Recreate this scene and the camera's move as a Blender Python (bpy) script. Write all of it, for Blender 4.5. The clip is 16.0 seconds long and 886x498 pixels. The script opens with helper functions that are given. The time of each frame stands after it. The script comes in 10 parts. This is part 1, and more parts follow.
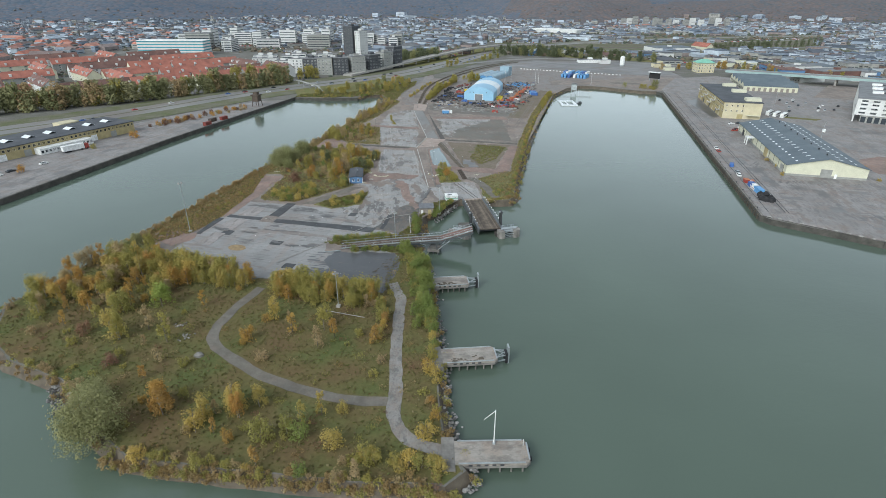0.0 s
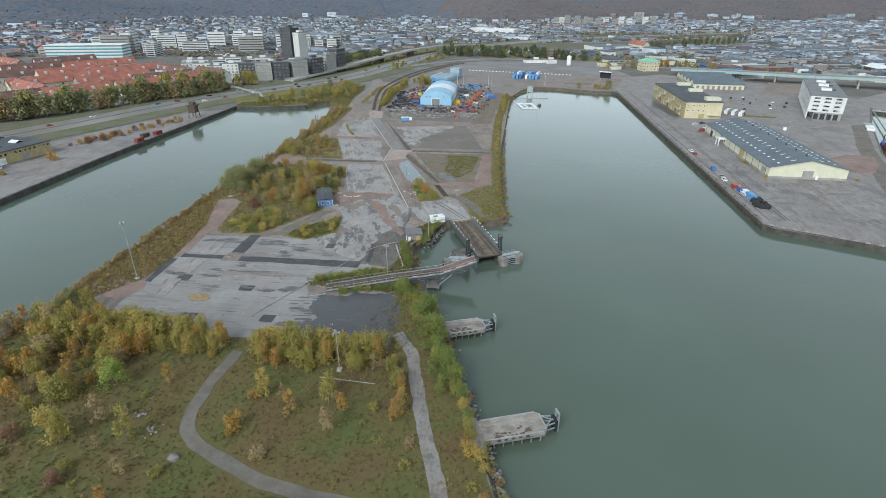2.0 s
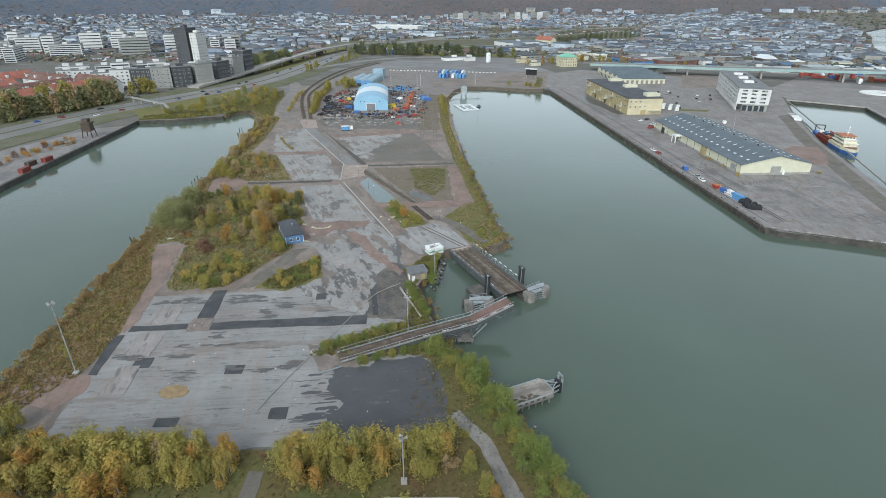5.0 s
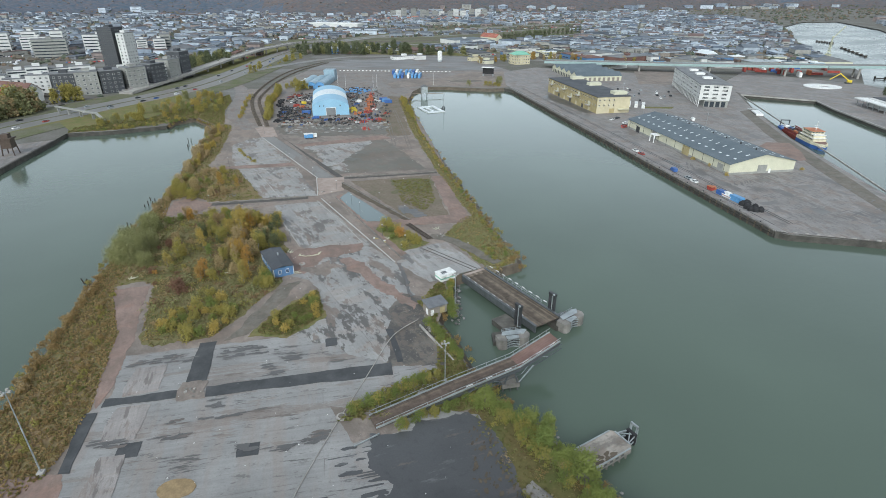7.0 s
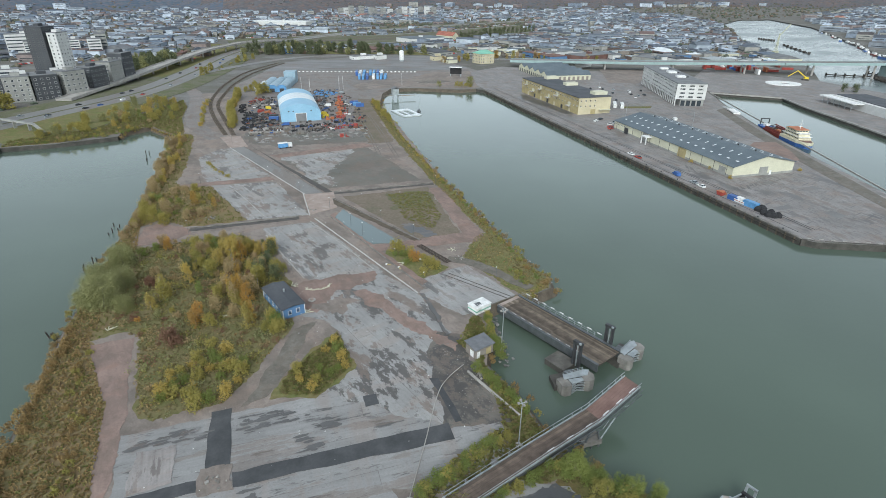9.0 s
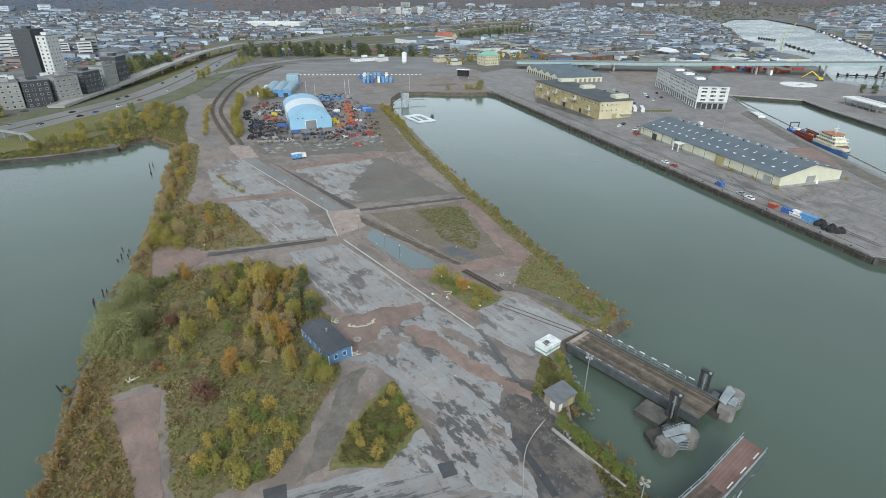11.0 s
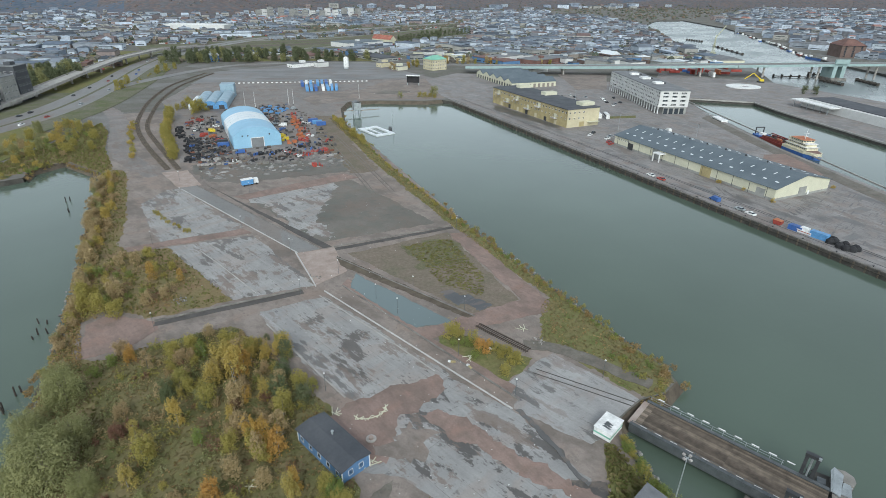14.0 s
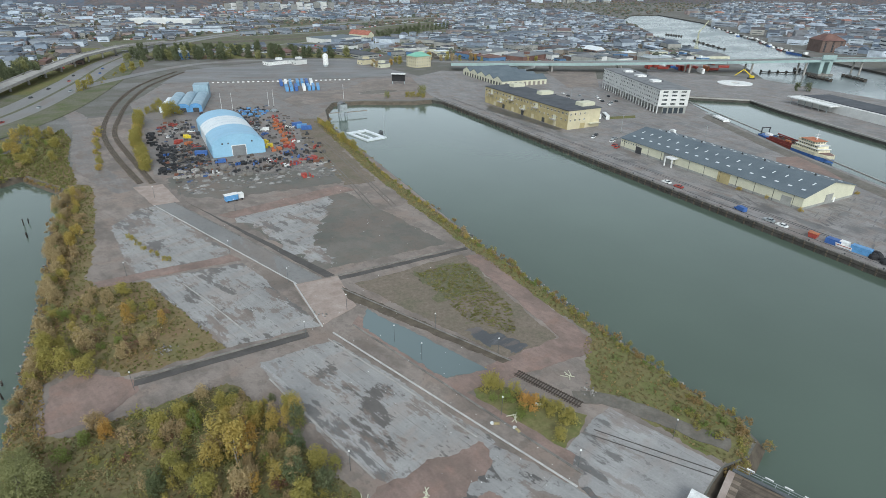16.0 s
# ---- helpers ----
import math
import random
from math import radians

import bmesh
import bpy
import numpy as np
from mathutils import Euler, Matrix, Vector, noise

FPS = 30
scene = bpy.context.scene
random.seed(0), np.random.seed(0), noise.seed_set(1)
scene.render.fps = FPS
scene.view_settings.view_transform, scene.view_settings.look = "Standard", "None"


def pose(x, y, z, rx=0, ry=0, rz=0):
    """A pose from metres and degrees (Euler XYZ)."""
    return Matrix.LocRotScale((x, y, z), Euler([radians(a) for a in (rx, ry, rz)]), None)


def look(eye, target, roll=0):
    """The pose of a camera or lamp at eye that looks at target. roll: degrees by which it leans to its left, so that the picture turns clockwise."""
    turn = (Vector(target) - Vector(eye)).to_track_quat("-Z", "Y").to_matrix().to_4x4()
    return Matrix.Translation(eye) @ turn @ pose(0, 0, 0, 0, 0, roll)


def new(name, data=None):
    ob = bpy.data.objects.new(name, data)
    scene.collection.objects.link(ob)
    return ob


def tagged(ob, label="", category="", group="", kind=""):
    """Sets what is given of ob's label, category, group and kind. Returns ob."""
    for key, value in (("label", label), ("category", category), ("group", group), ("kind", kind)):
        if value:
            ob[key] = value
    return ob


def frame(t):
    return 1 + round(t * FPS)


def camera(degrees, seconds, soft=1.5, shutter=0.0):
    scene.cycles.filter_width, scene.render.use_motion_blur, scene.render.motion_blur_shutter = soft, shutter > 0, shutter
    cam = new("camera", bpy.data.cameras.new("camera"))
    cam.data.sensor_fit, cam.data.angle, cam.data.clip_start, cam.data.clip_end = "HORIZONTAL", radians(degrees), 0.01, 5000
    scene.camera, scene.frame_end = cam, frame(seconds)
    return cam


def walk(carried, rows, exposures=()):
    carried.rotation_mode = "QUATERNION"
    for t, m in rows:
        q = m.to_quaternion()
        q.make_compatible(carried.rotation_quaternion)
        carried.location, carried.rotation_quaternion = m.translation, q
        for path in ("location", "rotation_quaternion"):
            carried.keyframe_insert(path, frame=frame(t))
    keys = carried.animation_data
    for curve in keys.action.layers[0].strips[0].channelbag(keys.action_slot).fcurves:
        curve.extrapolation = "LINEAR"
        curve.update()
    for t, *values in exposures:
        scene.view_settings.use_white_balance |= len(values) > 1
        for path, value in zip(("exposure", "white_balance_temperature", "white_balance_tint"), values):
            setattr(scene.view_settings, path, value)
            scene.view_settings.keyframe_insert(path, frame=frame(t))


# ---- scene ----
from mathutils.geometry import tessellate_polygon

# ---- camera ----
cam = camera(79.2, 16.0, 0.45)
METRES, EYE, TILT, LEAN, TURN = 238.73, 85.0, 0.0, 0.0, 13.5
ROWS = [
    (0.0, 0.0, 0.0, 0.0, 0.05, -25.23, -0.11),
    (0.5, -0.0178, 0.032, -0.0003, -1.87, -25.3, -0.09),
    (1.0, -0.0371, 0.0625, -0.0001, -5.58, -25.29, -0.07),
    (1.5, -0.0578, 0.0913, 0.0001, -6.49, -25.28, -0.06),
    (2.0, -0.08, 0.1184, 0.0004, -6.97, -25.27, -0.06),
    (2.5, -0.1031, 0.1438, 0.0004, -9.8, -25.3, -0.04),
    (3.0, -0.1253, 0.1699, 0.0005, -12.25, -25.34, -0.03),
    (3.5, -0.1451, 0.1966, 0.0008, -13.78, -25.39, -0.01),
    (4.0, -0.1635, 0.2237, 0.0013, -14.71, -25.46, -0.02),
    (6.5, -0.243, 0.3699, -0.0005, -23.65, -25.85, -0.12),
    (7.0, -0.2563, 0.4003, -0.0003, -24.73, -25.89, -0.15),
    (7.5, -0.269, 0.4317, -0.0009, -25.64, -25.92, -0.25),
    (8.0, -0.2818, 0.4633, -0.0014, -27.08, -26.0, -0.34),
    (8.5, -0.2941, 0.4956, -0.0021, -29.54, -26.05, -0.44),
    (9.0, -0.3055, 0.5269, -0.0022, -30.44, -26.08, -0.44),
    (11.5, -0.3337, 0.6629, -0.0032, -32.64, -26.08, -0.2),
    (12.0, -0.335, 0.6889, -0.0028, -34.87, -26.03, -0.32),
    (12.5, -0.3348, 0.7156, -0.0022, -36.31, -25.99, -0.41),
    (13.0, -0.3326, 0.7424, -0.002, -36.52, -25.96, -0.48),
    (13.5, -0.3294, 0.7695, -0.0026, -37.25, -25.94, -0.56),
    (14.0, -0.3258, 0.797, -0.0032, -38.88, -25.91, -0.68),
    (14.5, -0.3227, 0.8243, -0.0036, -38.9, -25.96, -0.77),
    (15.0, -0.319, 0.8518, -0.0041, -38.45, -26.13, -0.75),
    (15.5, -0.3139, 0.8793, -0.004, -38.65, -26.33, -0.76),
    (16.0, -0.3075, 0.9084, -0.0038, -41.7, -26.42, -0.84),
]
walk(cam, [(t, pose(0, 0, EYE, TILT, LEAN, TURN) @ pose(METRES * x, METRES * y, METRES * z, 90 + pitch, roll, yaw)) for t, x, y, z, yaw, pitch, roll in ROWS],
     [(0.0, 0.87, 6150, 3), (11.0, 0.85, 6150, 3), (16.0, 0.78, 6170, 3)])

# ---- light: an overcast autumn sky ----
SUN_ELEVATION, SUN_AZIMUTH = 38.0, 205.0
world = bpy.data.worlds.new("overcast_sky")
scene.world = world
world.use_nodes = True
wt = world.node_tree
bg = wt.nodes["Background"]
sky = wt.nodes.new("ShaderNodeTexSky")
sky.sky_type = "NISHITA"
sky.sun_disc = False
sky.sun_elevation, sky.sun_rotation = radians(SUN_ELEVATION), radians(SUN_AZIMUTH)
sky.air_density, sky.dust_density, sky.ozone_density = 1.0, 1.5, 2.0
soft_sky = wt.nodes.new("ShaderNodeHueSaturation")
soft_sky.inputs["Saturation"].default_value = 0.32
wt.links.new(sky.outputs[0], soft_sky.inputs["Color"])
wt.links.new(soft_sky.outputs[0], bg.inputs["Color"])
bg.inputs["Strength"].default_value = 0.12
sun = new("sun", bpy.data.lights.new("sun", "SUN"))
sun.data.energy, sun.data.angle, sun.data.color = 0.8, radians(25), (1.0, 0.985, 0.96)
a, e = radians(SUN_AZIMUTH), radians(SUN_ELEVATION)
sun.matrix_world = look((math.sin(a) * math.cos(e) * 900, math.cos(a) * math.cos(e) * 900, math.sin(e) * 900), (0, 0, 0))


# ---- materials ----
def nodes_of(name):
    m = bpy.data.materials.new(name)
    m.use_nodes = True
    t = m.node_tree
    return m, t, t.nodes["Principled BSDF"]


def noise_at(t, size, detail=4.0, stretch=(1, 1, 1), turn=0.0, shift=0.0, rough=0.55):
    """A noise over the world's metres; size: metres of its largest grain."""
    geo = t.nodes.new("ShaderNodeNewGeometry")
    mp = t.nodes.new("ShaderNodeMapping")
    mp.vector_type = "TEXTURE"
    mp.inputs["Rotation"].default_value = (0, 0, radians(turn))
    mp.inputs["Location"].default_value = (shift * size, shift * size * 1.7, 0)
    mp.inputs["Scale"].default_value = tuple(size * s for s in stretch)
    n = t.nodes.new("ShaderNodeTexNoise")
    n.inputs["Scale"].default_value = 1.0
    n.inputs["Detail"].default_value = detail
    n.inputs["Roughness"].default_value = rough
    t.links.new(geo.outputs["Position"], mp.inputs["Vector"])
    t.links.new(mp.outputs["Vector"], n.inputs["Vector"])
    return n.outputs["Fac"]


def ramp(t, fac, stops, constant=False):
    r = t.nodes.new("ShaderNodeValToRGB")
    r.color_ramp.interpolation = "CONSTANT" if constant else "LINEAR"
    while len(r.color_ramp.elements) < len(stops):
        r.color_ramp.elements.new(0.5)
    for el, (p, c) in zip(r.color_ramp.elements, stops):
        el.position = p
        el.color = (c, c, c, 1) if isinstance(c, (int, float)) else (*c, 1)
    t.links.new(fac, r.inputs["Fac"])
    return r.outputs["Color"]


def mixed(t, a, b, fac, mode="MIX"):
    m = t.nodes.new("ShaderNodeMix")
    m.data_type, m.blend_type = "RGBA", mode
    for socket, value in ((m.inputs[6], a), (m.inputs[7], b), (m.inputs[0], fac)):
        if isinstance(value, (int, float)):
            socket.default_value = value
        elif isinstance(value, tuple):
            socket.default_value = (*value, 1)
        else:
            t.links.new(value, socket)
    return m.outputs[2]


def bumped(t, p, height, distance, strength=0.6):
    b = t.nodes.new("ShaderNodeBump")
    b.inputs["Strength"].default_value = strength
    b.inputs["Distance"].default_value = distance
    t.links.new(height, b.inputs["Height"])
    t.links.new(b.outputs["Normal"], p.inputs["Normal"])


def surface(name, dark, light, size=6.0, grain=0.4, rough=0.85, bump=0.03, stretch=(1, 1, 1), turn=0.0, shift=0.0, metal=0.0, specks=0.11):
    """A plain weathered surface: two colours in large soft patches, with a fine grain."""
    m, t, p = nodes_of(name)
    big = ramp(t, noise_at(t, size, 5, stretch, turn, shift), [(0.32, dark), (0.68, light)])
    fine = noise_at(t, grain, 3, shift=shift + 3)
    col = mixed(t, big, ramp(t, fine, [(0.3, 0.55), (0.7, 1.3)]), specks * 2.0 if specks < 0.5 else 1.0, "MULTIPLY")
    t.links.new(col, p.inputs["Base Color"])
    p.inputs["Roughness"].default_value = rough
    p.inputs["Metallic"].default_value = metal
    if bump:
        bumped(t, p, fine, bump)
    return m


def bays(t, length, width, turn, joint):
    """Laid strips: a tone for each bay, and the joints between them."""
    geo = t.nodes.new("ShaderNodeNewGeometry")
    mp = t.nodes.new("ShaderNodeMapping")
    mp.vector_type = "TEXTURE"
    mp.inputs["Rotation"].default_value = (0, 0, radians(turn + 90))
    mp.inputs["Location"].default_value = (3.1, 1.7, 0)
    b = t.nodes.new("ShaderNodeTexBrick")
    b.inputs["Color1"].default_value = (0, 0, 0, 1)
    b.inputs["Color2"].default_value = (1, 1, 1, 1)
    b.inputs["Mortar"].default_value = (0.5, 0.5, 0.5, 1)
    b.inputs["Scale"].default_value = 1.0
    b.inputs["Brick Width"].default_value = length
    b.inputs["Row Height"].default_value = width
    b.inputs["Mortar Size"].default_value = joint
    b.inputs["Mortar Smooth"].default_value = 0.6
    t.links.new(geo.outputs["Position"], mp.inputs["Vector"])
    t.links.new(mp.outputs["Vector"], b.inputs["Vector"])
    return b.outputs["Color"], b.outputs["Fac"]


def worn_asphalt(name, pale, dark, size=9.0, stretch=(3, 1, 1), turn=0.0, amount=0.5, shift=0.0, dry=0.85, wet=0.5, edge=0.02, bay=None, mud=0.5, group=0.32, lanes=0.14, chips=0.575):
    """Old asphalt or concrete: a smooth pale skin with sharp-edged dark patches, in groups, where it has come off or is damp."""
    m, t, p = nodes_of(name)
    n = noise_at(t, size, 9, stretch, turn, shift, 0.70)
    n = mixed(t, n, noise_at(t, size * 4, 2, (1, 1, 1), turn, shift + 31), group)
    joints = None
    if bay:
        tint, joints = bays(t, bay[0], bay[1], turn + bay[2], 0.07)
        n = mixed(t, n, ramp(t, tint, [(0.0, 0.36), (1.0, 0.64)]), lanes)
    mask = ramp(t, n, [(amount - edge, 0.0), (amount + edge, 1.0)])
    n2 = noise_at(t, size * 0.45, 7, tuple(1 + (v - 1) * 0.5 for v in stretch), turn, shift + 11, 0.68)
    mask2 = ramp(t, n2, [(chips, 0.0), (chips + 0.015, 0.6)])
    both = mixed(t, mask, mask2, 1.0, "LIGHTEN")
    tone = ramp(t, noise_at(t, size * 3.0, 3, shift=shift + 5), [(0.3, 0.84), (0.7, 1.12)])
    streaks = ramp(t, noise_at(t, size * 0.22, 3, tuple(v * 4 if v > 1 else v for v in stretch), turn, shift + 17), [(0.32, 0.91), (0.68, 1.06)])
    skin = mixed(t, mixed(t, pale, tone, 1.0, "MULTIPLY"), streaks, 1.0, "MULTIPLY")
    under = mixed(t, dark, tone, 1.0, "MULTIPLY")
    warm = ramp(t, noise_at(t, size * 1.3, 4, stretch, turn + 90, shift + 41), [(0.50, 0.0), (0.62, 0.55)])
    skin = mixed(t, skin, (pale[0] * 0.98, pale[1] * 0.865, pale[2] * 0.80), warm)
    col = mixed(t, skin, under, both)
    film = ramp(t, noise_at(t, size * 1.8, 9, stretch, turn, shift + 23, 0.72), [(0.545, 0.0), (0.56, mud * 0.75), (0.64, mud)])
    col = mixed(t, col, (0.185, 0.142, 0.116), film)
    if bay:
        col = mixed(t, col, ramp(t, tint, [(0.0, 0.95), (1.0, 1.05)]), 1.0, "MULTIPLY")
        broken = ramp(t, noise_at(t, 9, 4, shift=shift + 2), [(0.44, 0.0), (0.56, 0.6)])
        col = mixed(t, col, (0.105, 0.092, 0.08), mixed(t, joints, broken, 1.0, "MULTIPLY"))
    blots = ramp(t, noise_at(t, 1.7, 5, shift=shift + 9, rough=0.7), [(0.32, 0.84), (0.44, 1.0), (0.72, 1.04)])
    col = mixed(t, col, blots, 1.0, "MULTIPLY")
    fine = noise_at(t, 0.4, 3, shift=shift)
    col = mixed(t, col, ramp(t, fine, [(0.3, 0.93), (0.7, 1.06)]), 1.0, "MULTIPLY")
    t.links.new(col, p.inputs["Base Color"])
    t.links.new(ramp(t, both, [(0.0, dry), (1.0, wet)]), p.inputs["Roughness"])
    bumped(t, p, fine, 0.008, 0.4)
    return m


def vegetation(name, a, b, c, size=7.0, shift=0.0):
    """Rough ground cover: three colours in patches, mottled at a small scale."""
    m, t, p = nodes_of(name)
    big = ramp(t, noise_at(t, size, 5, shift=shift), [(0.34, a), (0.5, b), (0.66, c)])
    small = noise_at(t, 1.1, 5, shift=shift + 7, rough=0.7)
    col = mixed(t, big, ramp(t, small, [(0.3, 0.74), (0.55, 1.0), (0.75, 1.22)]), 1.0, "MULTIPLY")
    t.links.new(col, p.inputs["Base Color"])
    p.inputs["Roughness"].default_value = 0.95
    p.inputs["Specular IOR Level"].default_value = 0.1
    bumped(t, p, small, 0.3, 0.5)
    return m


def canopy(name, stops, cell, shift=0.0):
    """Woods from afar: every crown a cell with a colour of its own, in larger stands."""
    m, t, p = nodes_of(name)
    geo = t.nodes.new("ShaderNodeNewGeometry")
    mp = t.nodes.new("ShaderNodeMapping")
    mp.vector_type = "TEXTURE"
    mp.inputs["Scale"].default_value = (cell, cell, cell * 3)
    v = t.nodes.new("ShaderNodeTexVoronoi")
    v.inputs["Scale"].default_value = 1.0
    t.links.new(geo.outputs["Position"], mp.inputs["Vector"])
    t.links.new(mp.outputs["Vector"], v.inputs["Vector"])
    grey = t.nodes.new("ShaderNodeRGBToBW")
    t.links.new(v.outputs["Color"], grey.inputs["Color"])
    pick = mixed(t, grey.outputs[0], noise_at(t, 170, 4, shift=shift), 0.55)
    col = ramp(t, pick, [(0.30 + 0.40 * i / (len(stops) - 1), c) for i, c in enumerate(stops)])
    # Crown rims are darkened in the colour, standing for the shade between crowns.
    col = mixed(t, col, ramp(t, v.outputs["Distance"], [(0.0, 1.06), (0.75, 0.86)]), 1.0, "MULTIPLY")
    t.links.new(col, p.inputs["Base Color"])
    p.inputs["Roughness"].default_value = 0.95
    p.inputs["Specular IOR Level"].default_value = 0.1
    bumped(t, p, ramp(t, v.outputs["Distance"], [(0.0, 1.0), (0.8, 0.0)]), cell * 0.3, 0.4)
    return m


def thin_leaf(t, p, col, share=0.34):
    """Light passes through thin leaves and blades."""
    tl = t.nodes.new("ShaderNodeBsdfTranslucent")
    mx = t.nodes.new("ShaderNodeMixShader")
    mx.inputs[0].default_value = share
    t.links.new(col, tl.inputs["Color"])
    t.links.new(p.outputs[0], mx.inputs[1])
    t.links.new(tl.outputs[0], mx.inputs[2])
    t.links.new(mx.outputs[0], t.nodes["Material Output"].inputs["Surface"])


def leaves(name, a, b, c):
    """Foliage: every tree its own tone, every leaf clump its own shade."""
    m, t, p = nodes_of(name)
    info = t.nodes.new("ShaderNodeObjectInfo")
    geo = t.nodes.new("ShaderNodeNewGeometry")
    tone = ramp(t, info.outputs["Random"], [(0.0, a), (0.5, b), (1.0, c)])
    col = mixed(t, tone, ramp(t, geo.outputs["Random Per Island"], [(0.0, 0.92), (1.0, 1.08)]), 1.0, "MULTIPLY")
    t.links.new(col, p.inputs["Base Color"])
    p.inputs["Roughness"].default_value = 0.8
    p.inputs["Specular IOR Level"].default_value = 0.2
    thin_leaf(t, p, col)
    return m


def planks(name, a, b):
    """Boards, each with its own tone, worn along their length."""
    m, t, p = nodes_of(name)
    info = t.nodes.new("ShaderNodeObjectInfo")
    tone = ramp(t, info.outputs["Random"], [(0.0, a), (1.0, b)])
    col = mixed(t, tone, ramp(t, noise_at(t, 1.6, 5), [(0.3, 0.6), (0.7, 1.3)]), 1.0, "MULTIPLY")
    t.links.new(col, p.inputs["Base Color"])
    p.inputs["Roughness"].default_value = 0.85
    return m


def islands(name, stops, rough=0.8, grain=2.0, thin=False):
    """Many joined pieces, each with a colour of its own from a list."""
    m, t, p = nodes_of(name)
    geo = t.nodes.new("ShaderNodeNewGeometry")
    col = ramp(t, geo.outputs["Random Per Island"], [(i / len(stops), c) for i, c in enumerate(stops)], True)
    col = mixed(t, col, ramp(t, noise_at(t, grain, 3), [(0.3, 0.75), (0.7, 1.2)]), 1.0, "MULTIPLY")
    t.links.new(col, p.inputs["Base Color"])
    p.inputs["Roughness"].default_value = rough
    if thin:
        thin_leaf(t, p, col)
    return m


def paint(name, c, rough=0.6, metal=0.0, wear=0.18, size=1.5):
    d = tuple(v * (1 - wear) for v in c)
    l = tuple(min(1.0, v * (1 + wear)) for v in c)
    return surface(name, d, l, size, 0.3, rough, 0.004, metal=metal, specks=0.12)


def water(name, c, rough, wave, height):
    m, t, p = nodes_of(name)
    col = ramp(t, noise_at(t, 120, 3), [(0.3, tuple(v * 0.85 for v in c)), (0.7, tuple(v * 1.12 for v in c))])
    t.links.new(col, p.inputs["Base Color"])
    p.inputs["IOR"].default_value = 1.5
    gloss = ramp(t, noise_at(t, 70, 4, (2, 1, 1), 30), [(0.35, rough * 0.7), (0.65, rough * 1.5)])
    t.links.new(gloss, p.inputs["Roughness"])
    bumped(t, p, noise_at(t, wave, 5, (1.6, 1, 1), 25, rough=0.6), height, 0.5)
    return m


M = {}
M["water"] = water("harbour_water", (0.093, 0.124, 0.096), 0.085, 2.6, 0.09)
M["river"] = water("ruffled_river_water", (0.135, 0.158, 0.155), 0.24, 3.5, 0.2)
M["pond"] = water("shallow_water", (0.16, 0.2, 0.2), 0.08, 1.0, 0.01)
M["land"] = vegetation("city_ground", (0.20, 0.185, 0.175), (0.155, 0.152, 0.13), (0.235, 0.228, 0.222), 45)
M["dirt"] = worn_asphalt("dirt", (0.262, 0.222, 0.194), (0.165, 0.138, 0.118), 7, (1, 1.6, 1), 18, 0.52, 41, wet=0.7, edge=0.05, mud=0.35)
M["darkdirt"] = worn_asphalt("bare_yard", (0.169, 0.153, 0.133), (0.104, 0.100, 0.079), 9, (1.2, 1.5, 1), 20, 0.52, 4, edge=0.05)
M["redgravel"] = worn_asphalt("red_gravel", (0.272, 0.196, 0.166), (0.195, 0.142, 0.120), 4, (1, 1.6, 1), 15, 0.52, 91, dry=0.9, wet=0.8, edge=0.06, mud=0.4, chips=0.6)
M["gravel"] = worn_asphalt("grey_gravel", (0.190, 0.172, 0.148), (0.128, 0.116, 0.095), 3, (1, 1, 1), 0, 0.5, 51, wet=0.8, edge=0.08, mud=0.3)
M["footpath"] = worn_asphalt("path_asphalt", (0.25, 0.236, 0.218), (0.135, 0.128, 0.118), 1.8, (1, 1.8, 1), 12, 0.55, 57, edge=0.02, mud=0.4, chips=0.56)
M["apron"] = worn_asphalt("apron_asphalt", (0.272, 0.267, 0.261), (0.105, 0.100, 0.097), 3.6, (6, 1, 1), 1, 0.59, 0, edge=0.010, bay=(60, 5.0, 90), mud=0.5, chips=0.595)
M["bare"] = worn_asphalt("bare_base_course", (0.255, 0.25, 0.248), (0.118, 0.114, 0.112), 3, (3, 1, 1), 4, 0.40, 71, edge=0.015)
M["pinkskin"] = worn_asphalt("pinkish_worn_asphalt", (0.298, 0.274, 0.262), (0.165, 0.145, 0.135), 2.4, (1, 6, 1), 6, 0.57, 75, edge=0.015, chips=0.595)
M["panel"] = worn_asphalt("panel_asphalt", (0.315, 0.307, 0.296), (0.126, 0.113, 0.103), 3.6, (1, 3.2, 1), 19, 0.545, 8, edge=0.007, bay=(48, 3.6, 0), mud=0.8, lanes=0.2, chips=0.60)
M["fan"] = worn_asphalt("road_asphalt", (0.299, 0.293, 0.284), (0.106, 0.098, 0.092), 4.0, (1, 2.4, 1), 20, 0.535, 21, edge=0.008, bay=(30, 4.4, 0), lanes=0.14, chips=0.60, mud=0.8)
M["slab"] = worn_asphalt("quay_asphalt", (0.315, 0.308, 0.30), (0.145, 0.138, 0.132), 4.4, (1, 3.0, 1), 18, 0.555, 15, edge=0.010, bay=(40, 4.5, 0), mud=0.5, chips=0.61)
M["wet"] = worn_asphalt("wet_asphalt", (0.180, 0.182, 0.187), (0.081, 0.082, 0.085), 6, (4, 1, 1), 8, 0.41, 3, 0.7, 0.35, 0.03)
M["fresh"] = surface("fresh_asphalt", (0.045, 0.047, 0.05), (0.085, 0.087, 0.09), 5, 0.5, 0.75, 0.01)
M["pier"] = worn_asphalt("freight_quay_asphalt", (0.262, 0.247, 0.238), (0.126, 0.119, 0.115), 4.5, (1, 2.6, 1), 0, 0.545, 31, edge=0.03, bay=(26, 6, 0))
